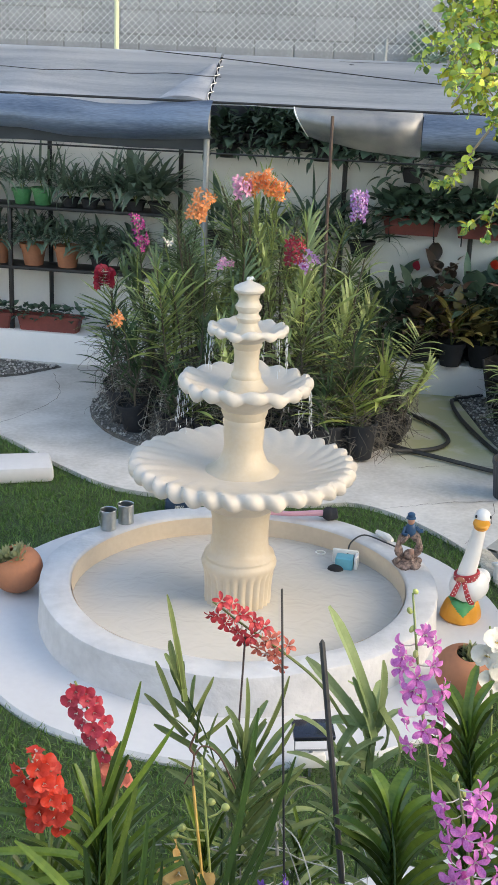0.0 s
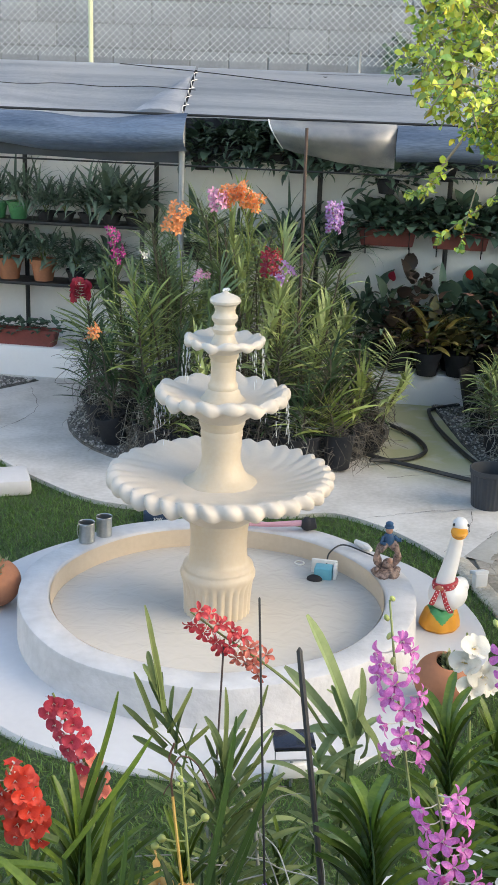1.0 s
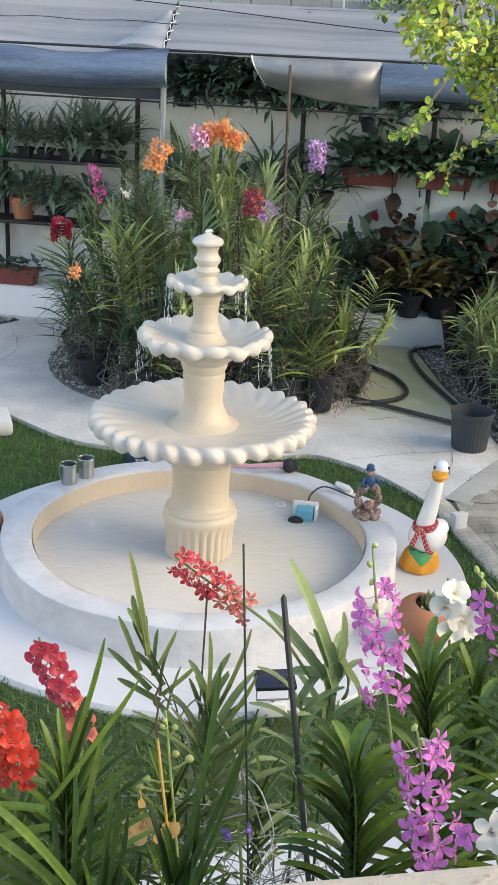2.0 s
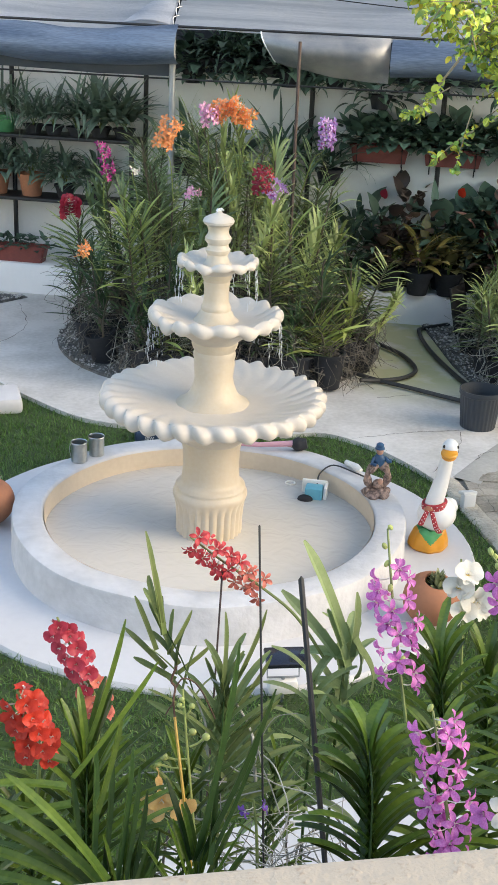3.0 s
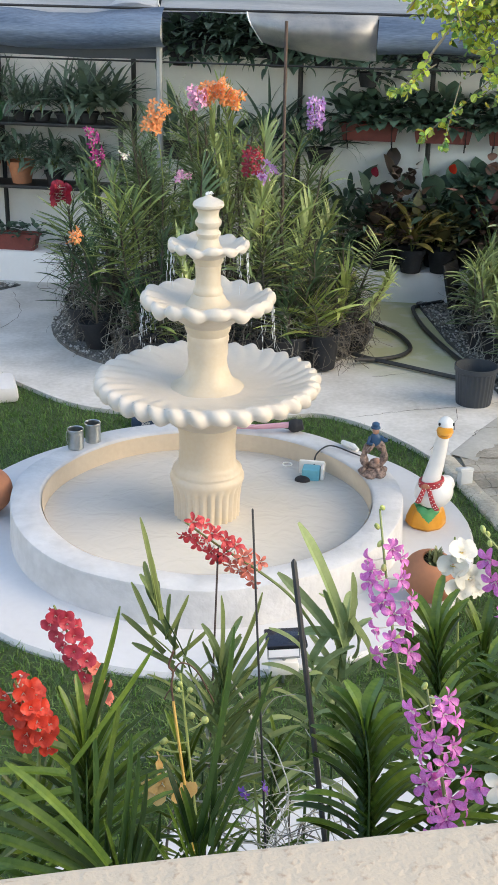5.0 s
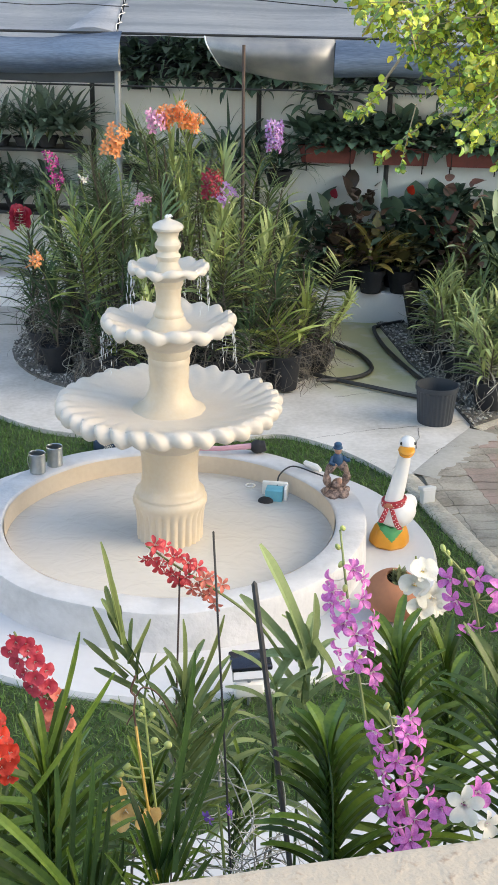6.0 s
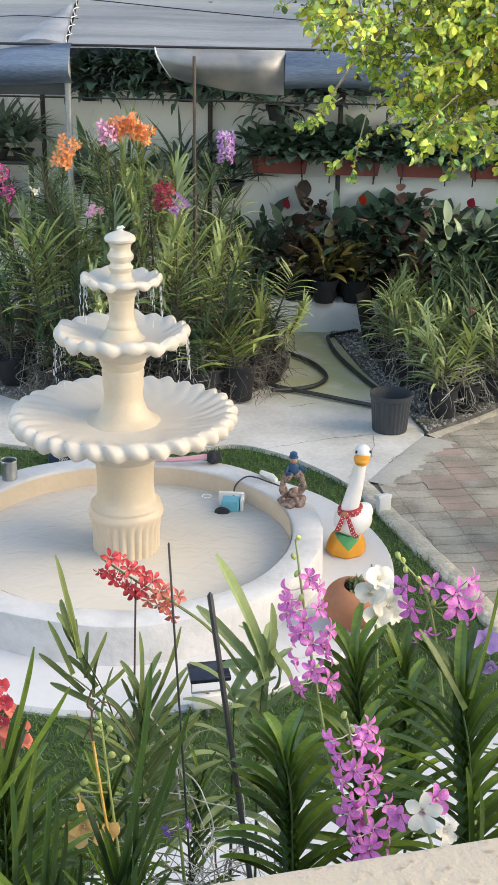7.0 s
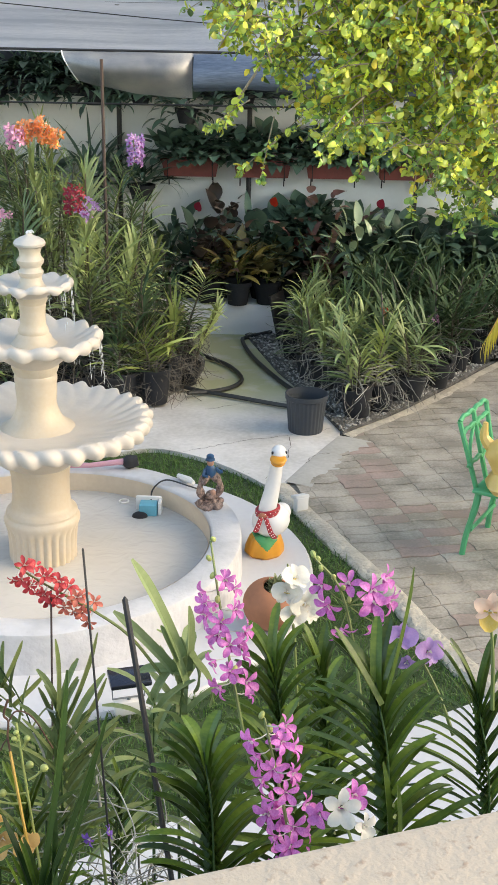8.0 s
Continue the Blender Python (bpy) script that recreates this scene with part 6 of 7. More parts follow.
sunny, green, yellow = Leaves(), Leaves(), Leaves()
bm_t = bmesh.new()
TREE_LEAF = [obovate(35, 0.55), obovate(-30, 0.5), obovate(65, 0.7), obovate(10, 0.35)]
root = Vector((3.1, 0.35, 2.9))
for i in range(11):
    limbs = bmesh.new()
    end = Vector((rnd.uniform(1.25, 3.0), rnd.uniform(-0.4, 0.6), rnd.uniform(2.35, 3.9)))
    midp = root.lerp(end, 0.5) + Vector((rnd.uniform(-.1, .1), rnd.uniform(-.1, .1), rnd.uniform(0.1, 0.35)))
    line = [INV @ p for p in spline([root, midp, end], 6)]
    tube(limbs, line, [0.030 - 0.025 * k / 12 for k in range(13)], 6)
    part("limb", limbs, BARK, tree)


def twig(p, d, ln, count, wood):
    """A short shoot with leaves turned every way round it."""
    if wood:
        tube(bm_t, [INV @ (p - d * ln * 0.9), INV @ (p + Vector((0, 0, 0.01))), INV @ (p + d * ln)], [0.0036, 0.0026, 0.0012], 4, cap=False)
    for k in range(count):
        at = p + d * ln * (1.05 - 1.3 * rnd.random() ** 1.7)
        out = d.orthogonal().normalized()
        out.rotate(Matrix.Rotation(rnd.uniform(0, 6.28), 3, d))
        dr = (out + d * 0.7 + Vector((0, 0, rnd.uniform(-0.5, 0.4)))).normalized()
        s = 0.022 + 0.038 * rnd.random() ** 1.5
        nrm = Vector((rnd.uniform(-.5, 1.1), rnd.uniform(-1.1, .5), rnd.uniform(0.1, 1))).normalized()
        kind = rnd.random()
        # shade-coloured leaves grow commoner towards the crown's low edge
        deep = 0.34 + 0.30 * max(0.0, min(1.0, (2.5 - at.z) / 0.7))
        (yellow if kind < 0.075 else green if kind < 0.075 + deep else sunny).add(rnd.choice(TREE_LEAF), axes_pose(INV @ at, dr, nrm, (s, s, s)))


twig_n = 0
while twig_n < 5800:
    x, y, z = rnd.uniform(0.8, 3.9), rnd.uniform(-0.45, 0.8), rnd.uniform(1.5, 4.2)
    if z < crown_bottom(x) or ((x - 2.6) / 2.0) ** 2 + (y / 1.05) ** 2 + ((z - 2.9) / 1.6) ** 2 > 1 or (x > 2.8 and rnd.random() < 0.55):
        continue
    if noise.noise(Vector((x * 2.6, y * 2.6, z * 2.6)) + Vector((4, 2, 7))) + 0.5 * noise.noise(Vector((x, y, z)) * 7.0) < -0.02:
        continue
    twig_n += 1
    d = Vector((rnd.uniform(-1, 0.4), rnd.uniform(-0.8, 0.6), rnd.uniform(-0.8, 0.5))).normalized()
    twig(Vector((x, y, z)), d, rnd.uniform(0.10, 0.20), rnd.randrange(9, 15), twig_n % 2 == 0)
for p, d, ln in (((1.02, 0.0, 2.42), (-0.5, -0.1, -0.75), 0.14), ((0.98, -0.02, 2.36), (-0.7, 0, -0.5), 0.10), ((1.16, 0.0, 2.2), (-0.2, -0.1, -0.9), 0.14), ((1.12, 0.0, 2.16), (-0.7, 0.1, -0.6), 0.10),
                 ((1.90, -0.05, 2.02), (-0.1, 0, -1), 0.12), ((2.02, 0.0, 1.98), (0.4, 0, -0.9), 0.12)):
    twig(Vector(p), Vector(d).normalized(), ln * 1.15, 26, True)
tube(bm_t, [INV @ p for p in spline([(1.30, 0.05, 2.78), (1.12, 0.0, 2.58), (1.02, 0.0, 2.44), (0.94, 0.0, 2.33)], 5)], 0.004, 5)
tagged(part("twig_mass", bm_t, TWIG, tree), kind="stuff")
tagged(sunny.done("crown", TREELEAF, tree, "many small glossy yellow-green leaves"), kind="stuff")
tagged(green.done("crown", TREEGREEN, tree, "glossy green leaves coloured as shaded"), kind="stuff")
tagged(yellow.done("yellow_leaves", YELLOWLEAF, tree, "scattered yellowed leaves"), kind="stuff")

# drooping palm frond at the patio
frond = thing("palm_frond", pose(3.10, 1.65, 0), "yellowed drooping palm frond over the bed", "palm")
bm = bmesh.new()
tube(bm, [(0.75, 0.1, -0.05), (0.72, 0.1, 0.85)], [0.05, 0.04], 10)
part("trunk", bm, BARK, frond)
bm = bmesh.new()
rib = spline([(0.72, 0.1, 0.84), (0.45, 0.05, 1.08), (0.10, 0.0, 0.98), (-0.06, -0.03, 0.74)], 8)
tube(bm, rib, 0.006, 5)
part("rib", bm, YSTALK, frond)
lv = Leaves()
for i, p in enumerate(rib[4:]):
    d = (rib[min(i + 5, len(rib) - 1)] - rib[i + 3]).normalized()
    for s in (-1, 1):
        sd = d.cross(Vector((0, 0, 1))).normalized() * s
        lv.add(leaf_strip(60, 0.035, 5, 0.3, 0.6), axes_pose(p, sd * 0.5 + d + Vector((0, 0, -0.5)), (0, 0, 1), (0.20, 0.20, 0.20)))
lv.done("leaflets", YELLOWLEAF, frond, "yellow drooping leaflets")

# ---------------------------------------------------------------- green chair with a yellow ornament
chair = thing("garden_chair", pose(2.60, -0.13, 0.0, 0, 0, 50) @ Matrix.Diagonal((1, 1, 0.89, 1)), "mint green painted cast metal garden chair on the patio", "chair")
S = 0.43
for x, y in ((-0.19, -0.2), (0.19, -0.2), (-0.18, 0.19), (0.18, 0.19)):
    bm = bmesh.new()
    kx, ky = x * 1.18, y * 1.22
    tube(bm, spline([(kx, ky, 0.0), (kx * 0.95, ky * 0.95, 0.14), (x, y, 0.32), (x * 0.95, y * 0.95, S)], 4), [0.017] * 7 + [0.02] * 6, 8)
    part("leg", bm, CHAIRGREEN, chair)
bm = bmesh.new()
box(bm, (-0.21, -0.21, S - 0.015), (0.21, 0.21, S + 0.015), 0.012)
part("seat", bm, CHAIRGREEN, chair)
for z, y in ((0.17, -0.215), (0.17, 0.20)):
    bm = bmesh.new()
    tube(bm, [(-0.2, y, z), (0.2, y, z)], 0.012, 8)
    part("stretcher", bm, CHAIRGREEN, chair)
for x in (-0.19, 0.0, 0.19):
    bm = bmesh.new()
    tube(bm, spline([(x * 0.85, 0.20, S), (x * 0.95, 0.25, 0.62), (x * 1.1, 0.31, 0.86)], 5), 0.015, 8)
    part("back_rail", bm, CHAIRGREEN, chair)
for z, y in ((0.86, 0.31), (0.78, 0.29), (0.58, 0.24)):
    for s in (-1, 1):
        bm = bmesh.new()
        tube(bm, spline([(0.0, y, z), (s * 0.05, y, z + 0.022), (s * 0.10, y, z + 0.012), (s * 0.155, y, z + 0.022), (s * 0.205, y, z)], 4), 0.014, 7)
        part("back_scroll", bm, CHAIRGREEN, chair)
for s in (-1, 1):
    bm = bmesh.new()
    tube(bm, spline([(s * 0.02, 0.295, 0.80), (s * 0.12, 0.27, 0.68), (s * 0.17, 0.245, 0.60)], 5), 0.010, 6)
    part("back_scroll", bm, CHAIRGREEN, chair)
bm = bmesh.new()
lathe(bm, [(0, 0), (0.085, 0), (0.10, 0.03), (0.085, 0.07), (0.07, 0.10), (0.085, 0.15), (0.10, 0.19), (0.085, 0.24), (0.05, 0.27), (0, 0.28)], 24,
      lambda r, z, a, k: (r * (1 + 0.12 * math.sin(4 * a + z * 20)), z))
for a in range(4):
    th = a * 1.57 + 0.6
    tube(bm, spline([(0.07 * math.cos(th), 0.07 * math.sin(th), 0.2), (0.12 * math.cos(th), 0.12 * math.sin(th), 0.26), (0.12 * math.cos(th), 0.12 * math.sin(th), 0.34)], 4), [0.035 - 0.003 * i for i in range(9)], 8)
ob = part("ceramic_ornament", bm, Y_CERAMIC)
ob.matrix_world = pose(2.49, -0.20, S * 0.89 + 0.014, 0, 0, 20) @ Matrix.Diagonal((1.25, 1.25, 1.08, 1))
tagged(ob, "butter yellow ceramic ornament standing on the chair", "garden ornament")

# ---------------------------------------------------------------- orchids in front of the terrace
BENDS = (15, 36, 56, 82, 8)


def strap(bend, w, seg=8, fold=0.6, tip=0.8, end=0.6):
    """Vertices and faces of a channelled strap leaf of length 1 with a blunt tip; w: half its width."""
    verts, faces, y, z = [], [], 0.0, 0.0
    for i in range(seg + 1):
        t = i / seg
        k = w * (1 if t < tip else 1 - end * ((t - tip) / (1 - tip)) ** 2)
        a = -radians(bend) * t ** 1.3
        h = fold * k * (1 - 0.5 * t)
        for sx, hh in ((-1, 1.0), (-0.5, 0.45), (0, 0.0), (0.5, 0.45), (1, 1.0)):
            verts.append((sx * k, y - h * hh * math.sin(a), z + h * hh * math.cos(a)))
        y += math.cos(a) / seg
        z += math.sin(a) / seg
    for i in range(seg):
        for c in range(4):
            b = 5 * i + c
            faces.append((b, b + 1, b + 6, b + 5))
    return verts, faces


def set_leaf(parent, me, inv, at, d, up, ln, wide=1.0):
    ob = new("leaf", me)
    ob.parent = parent
    ob.matrix_local = inv @ axes_pose(at, d, up, (ln * wide, ln, ln * wide))
    return ob


def vanda(foot, top, fan, leaf, count, rnd, label, low=0.45, material=VANDA, flat=1.0, half=0.0135, spread=(1.05, 0.2), droop=None):
    """A two-ranked strap-leaved orchid: a stem from foot to top, leaves on both sides along fan, a black pot on the paving."""
    foot, top, fan = Vector(foot), Vector(top), Vector(fan).normalized()
    base = Vector((foot.x, foot.y, 0.0))
    plant = thing("vanda_orchid", pose(base.x, base.y, -0.01), label, "orchid", "orchids below the terrace")
    inv = plant.matrix_world.inverted()
    r, ph = 0.11, 0.25
    bm = bmesh.new()
    lathe(bm, [(0, 0), (r * 0.8, 0), (r, ph * 0.9), (r * 1.06, ph * 0.91), (r * 1.06, ph), (r * 0.95, ph), (r * 0.93, ph * 0.85), (0, ph * 0.8)], 20)
    part("pot", bm, PLASTIC, plant)
    bm = bmesh.new()
    line = [inv @ p for p in spline([base + Vector((0, 0, ph * 0.8)), foot, top], 8)]
    tube(bm, line, [0.0045] * (len(line) - 8) + [0.002] * 8, 7)
    part("stem", bm, SWORD, plant)
    bm = bmesh.new()
    for _ in range(8):
        z = rnd.uniform(0.35, 0.85) * foot.z
        a = rnd.uniform(0, 6.28)
        k = rnd.uniform(0.05, 0.16)
        p0 = Vector((0, 0, z))
        tube(bm, spline([p0, p0 + Vector((k * math.cos(a), k * math.sin(a), 0.0)), p0 + Vector((k * 1.2 * math.cos(a), k * 1.2 * math.sin(a), -0.2 * z)), Vector((k * math.cos(a + .5), k * math.sin(a + .5), max(0.05, z - rnd.uniform(0.2, 0.7))))], 4),
             rnd.uniform(0.0025, 0.004), 5, cap=False)
    tagged(part("root_tangle", bm, DRYROOT, plant, "dry aerial roots"), kind="stuff")
    meshes = [mesh_of("leaf", strap(b, half / leaf), material) for b in BENDS]
    axis = (top - foot).normalized()
    start = foot - axis * low
    for i in range(count):
        t = i / (count - 1)
        at = start.lerp(top, t)
        side = fan if i % 2 else -fan
        ang = spread[0] + (spread[1] - spread[0]) * t ** 1.5 + rnd.uniform(-0.10, 0.10)
        d = side * math.sin(ang) + axis * math.cos(ang)
        d.rotate(Matrix.Rotation(rnd.uniform(-0.28, 0.28) * flat, 3, axis))
        ln = leaf * rnd.uniform(0.85, 1.12) * (1 - 0.35 * t ** 3)
        if droop is None:
            k = 0 if t > 0.85 else rnd.choice((1, 2, 2)) if t > 0.4 else rnd.choice((1, 2, 3))
        else:
            k = rnd.choice(droop)
        at = at - d * 0.02
        set_leaf(plant, meshes[k], inv, at, d, axis + Vector((0, -0.2, 0)), ln, leaf / ln * rnd.uniform(0.88, 1.12))
    return plant


rnd = random.Random(77)
vG = vanda((0.293, -4.09, 1.38), (0.288, -3.99, 1.60), (1, 0.12, 0), 0.165, 44, rnd, "dark green two-ranked orchid with arching strap leaves", 0.14, half=0.0130, spread=(0.88, 0.12), droop=(1, 2, 2), flat=0.9)
vL = vanda((0.63, -4.05, 1.42), (0.625, -3.93, 1.68), (1, 0.15, 0), 0.22, 46, rnd, "large dark green orchid with long arching strap leaves", 0.20, half=0.0125, spread=(1.05, 0.12), flat=0.9, droop=(1, 1, 2))
vK = vanda((0.56, -3.50, 1.10), (0.535, -3.40, 1.43), (0.9, -0.2, 0), 0.21, 34, rnd, "green orchid with dense upswept leaves behind the flowers", 0.14, flat=1.2, half=0.0120, spread=(0.85, 0.1), droop=(1, 2, 2))
vanda((0.49, -3.80, 1.12), (0.485, -3.72, 1.40), (1, 0.1, 0), 0.20, 32, rnd, "green orchid with dense upswept leaves between the flower spikes", 0.16, flat=1.4, half=0.0120, spread=(0.9, 0.1), droop=(1, 2, 2))
vK2 = vanda((0.72, -3.30, 0.95), (0.70, -3.22, 1.28), (1, 0.3, 0), 0.22, 46, rnd, "green orchid with dense upswept leaves beside the paving", 0.14, flat=2.0, half=0.0107)
vM = vanda((0.94, -3.81, 1.2), (0.93, -3.70, 1.48), (1, -0.1, 0), 0.24, 57, rnd, "dark green orchid with thin arching leaves", 0.18, half=0.0074, flat=1.6)
vM2 = vanda((0.80, -4.1, 1.0), (0.80, -4.05, 1.28), (1, 0.2, 0), 0.23, 39, rnd, "low dark green orchid against the parapet", 0.14, half=0.0081, flat=1.8)
vF = vanda((0.345, -3.13, 0.98), (0.37, -3.03, 1.22), (1, 0.2, 0), 0.19, 18, rnd, "light yellow-green broad-leaved orchid", 0.10, VANDA_L, 4.5, 0.0150, (0.95, 0.08), (0, 1, 1, 2, 2))
vanda((0.27, -3.18, 0.9), (0.28, -3.12, 1.16), (1, 0.0, 0), 0.24, 14, rnd, "light green orchid with drooping leaves", 0.10, VANDA_L, 4.0, 0.013, (1.1, 0.3), (1, 2, 3))
vA = vanda((-0.23, -3.98, 1.24), (-0.235, -3.90, 1.48), (1, 0.1, 0), 0.25, 46, rnd, "dark green orchid with long spreading strap leaves", 0.20, half=0.0088, spread=(1.1, 0.10), flat=1.6)
vA2 = vanda((-0.17, -4.10, 1.06), (-0.15, -4.05, 1.24), (0.9, 0.3, 0), 0.26, 26, rnd, "dark green orchid with stiff upright strap leaves", 0.06, half=0.0063, spread=(0.42, 0.03), droop=(0, 4, 4), flat=3.0)
vanda((-0.46, -3.9, 1.0), (-0.45, -3.85, 1.23), (1, 0.0, 0), 0.24, 40, rnd, "dark green strap-leaved orchid at the edge of the group", 0.16, half=0.0078, flat=1.8)
vD = vanda((-0.02, -4.06, 1.20), (-0.015, -4.02, 1.33), (1, 0.25, 0), 0.20, 14, rnd, "dark orchid with tall stiff sword leaves", 0.03, half=0.0063, spread=(0.55, 0.03), droop=(0, 4, 4), flat=2.2)
vC = vanda((-0.02, -3.28, 1.10), (-0.137, -3.18, 1.40), (1, 0.1, 0), 0.15, 18, rnd, "slender orchid with short upswept leaves", 0.12, OLIVE, half=0.0078, spread=(0.75, 0.04), droop=(0, 4, 1), flat=2.4)
vR = vanda((-0.27, -3.58, 1.0), (-0.27, -3.52, 1.20), (1, 0.3, 0), 0.21, 26, rnd, "green orchid carrying a rose red flower spike", 0.10, half=0.0092, spread=(0.9, 0.15), flat=2)
vS = vanda((-0.36, -3.80, 1.0), (-0.37, -3.75, 1.22), (1, 0.3, 0), 0.21, 23, rnd, "green orchid carrying a scarlet flower spike", 0.10, half=0.0096, spread=(0.9, 0.15), flat=2)
vX = vanda((0.15, -3.45, 0.85), (0.17, -3.4, 1.1), (1, 0.3, 0), 0.18, 31, rnd, "thin-leaved orchid with a mass of pale roots", 0.1, half=0.0052, spread=(0.9, 0.3), flat=2.4)
vP = vanda((0.03, -3.50, 1.10), (0.035, -3.44, 1.36), (1, 0.2, 0), 0.19, 26, rnd, "green orchid with thick stiff leaves between the stakes", 0.12, half=0.0085, material=OLIVE, spread=(0.95, 0.15), droop=(0, 1, 4), flat=2.2)
vY = vanda((-0.05, -3.62, 0.9), (-0.05, -3.58, 1.2), (1, 0.3, 0), 0.21, 31, rnd, "green orchid with an orange-yellow stalk and round buds", 0.1, half=0.0063, spread=(0.9, 0.2), flat=2.4)
bpy.context.view_layer.update()


def bloom(parent, at, face, size, colour, lip, kind, stem):
    """One open flower facing a given way, with its short stalk from a point of the stem."""
    inv = parent.matrix_world.inverted()
    out = Vector(face).normalized()
    x = Vector((0.12, 0, 1)).cross(out).normalized()
    fl = new("flower", flower_mesh(kind, colour, lip))
    host = next(c for c in parent.children if c.name.startswith("flower_stalk"))
    fl.parent = host
    fl.matrix_local = inv @ (Matrix.Translation(at) @ Matrix((x, out.cross(x), out)).transposed().to_4x4() @ Matrix.Diagonal((size, size, size, 1)))
    a, b = inv @ Vector(at), inv @ Vector(stem)
    bm = bmesh.new()
    tube(bm, [b, (a + b) / 2 + Vector((0, 0, -0.004)), a], 0.0015, 4, cap=False)
    part("pedicel", bm, P_WHITE if colour is P_WHITE else STALK, host)


spike(vF, [(0.30, -3.1, 1.22), (0.22, -3.1, 1.34), (0.13, -3.09, 1.415), (0.03, -3.07, 1.475), (-0.06, -3.05, 1.535)], P_CORAL, LIP_R, rnd, 28, 0.052, "star", STALK, 0.52, spread=0.9, off=0.55, late=P_SALMON)
spike(vR, [(-0.27, -3.55, 1.15), (-0.25, -3.5, 1.30), (-0.295, -3.50, 1.43), (-0.345, -3.48, 1.54)], P_ROSE, LIP_R, rnd, 34, 0.038, "phal", STALK, 0.35, spread=0.9, off=0.6, late=P_SALMON)
spike(vS, [(-0.35, -3.90, 1.25), (-0.315, -3.97, 1.52), (-0.325, -3.99, 1.61), (-0.345, -4.0, 1.69)], P_SCARLET, LIP_R, rnd, 30, 0.040, "phal", STALK, 0.35, spread=0.9, off=0.65)
spike(vK, [(0.44, -3.72, 1.30), (0.41, -3.68, 1.46), (0.385, -3.58, 1.64), (0.37, -3.5, 1.79)], P_PURPLE, LIP_P, rnd, 22, 0.058, "vanda", STALK, 0.44, spread=1.5, buds=7, off=0.62, stop=0.88)
spike(vG, [(0.43, -4.17, 1.38), (0.42, -4.15, 1.50), (0.405, -4.09, 1.60), (0.39, -4.03, 1.69)], P_PURPLE, LIP_P, rnd, 24, 0.055, "vanda", STALK, 0.26, spread=1.5, buds=2, off=0.55)
spike(vL, [(0.70, -3.62, 1.38), (0.69, -3.56, 1.52), (0.66, -3.52, 1.66), (0.60, -3.49, 1.735)], P_PURPLE, LIP_P, rnd, 0, 0.062, "vanda", STALK, 0.55, buds=6)
for at, face, size in (((0.705, -3.60, 1.70), (0.3, -1, 0.3), 0.064), ((0.755, -3.52, 1.685), (0.7, -0.6, 0.1), 0.060), ((0.725, -3.55, 1.64), (-0.1, -1, 0.5), 0.066), ((0.775, -3.5, 1.62), (0.8, -0.7, -0.1), 0.064),
                       ((0.735, -3.54, 1.585), (0.3, -0.8, -0.6), 0.060), ((0.625, -3.5, 1.665), (-0.8, -0.6, 0.2), 0.054), ((0.635, -3.52, 1.625), (-0.5, -0.9, -0.2), 0.056), ((0.66, -3.54, 1.575), (0.1, -0.9, -0.5), 0.058),
                       ((0.685, -3.50, 1.66), (-0.3, -0.6, 0.8), 0.056)):
    bloom(vL, at, face, size * 1.3, P_PURPLE, LIP_P, "vanda", (0.68, -3.52, 1.62))
spike(vM, [(0.90, -3.66, 1.35), (0.87, -3.62, 1.44), (0.82, -3.58, 1.54)], P_MAUVE, LIP_P, rnd, 0, 0.06, "phal", STALK, 0.4)
for at, face, size in (((0.785, -3.59, 1.575), (-0.2, -1, 0.2), 0.068), ((0.845, -3.60, 1.535), (0.2, -0.9, 0.4), 0.066), ((0.80, -3.6, 1.515), (-0.4, -0.8, -0.3), 0.056), ((0.865, -3.57, 1.505), (0.7, -0.7, -0.1), 0.052)):
    bloom(vM, at, face, size, P_MAUVE, LIP_P, "phal", (0.83, -3.58, 1.52))
spike(vK2, [(0.622, -3.32, 1.2), (0.615, -3.28, 1.40), (0.61, -3.24, 1.50), (0.605, -3.22, 1.58)], P_WHITE, LIP_Y, rnd, 0, 0.07, "phal", STALK, 0.62)
for at, face, size in (((0.593, -3.28, 1.535), (-0.3, -1, 0.2), 0.080), ((0.638, -3.28, 1.50), (0.2, -1, 0.1), 0.094), ((0.612, -3.27, 1.565), (0.3, -0.7, 0.7), 0.080), ((0.606, -3.29, 1.475), (0.1, -0.9, 0.35), 0.074), ((0.655, -3.26, 1.46), (0.6, -0.7, 0.3), 0.066)):
    bloom(vK2, at, face, size * 0.88, P_WHITE, LIP_Y, "phal", (0.613, -3.25, 1.51))
spike(vM2, [(0.55, -4.22, 1.42), (0.52, -4.22, 1.52), (0.495, -4.205, 1.60)], P_WHITE, LIP_P, rnd, 0, 0.078, "phal", STALK, 0.6, buds=1)
for at, face, size, colour in (((0.485, -4.225, 1.637), (-0.15, -0.95, 0.45), 0.072, P_WHITE), ((0.520, -4.23, 1.600), (0.5, -0.85, 0.2), 0.056, P_WHITE), ((0.515, -4.18, 1.625), (0.3, -0.8, 0.4), 0.060, P_PURPLE), ((0.455, -4.20, 1.61), (-0.5, -0.8, 0.1), 0.052, P_PURPLE)):
    bloom(vM2, at, face, size, colour, LIP_P, "moth", (0.50, -4.20, 1.60))
spike(vM, [(0.96, -3.72, 1.45), (0.95, -3.71, 1.60), (0.94, -3.69, 1.68)], P_PEACH, LIP_Y, rnd, 0, 0.065, "vanda", STALK, 0.8)
bloom(vM, (0.935, -3.71, 1.69), (-0.2, -0.9, 0.3), 0.082, P_PEACH, LIP_Y, "lipped", (0.94, -3.69, 1.67))
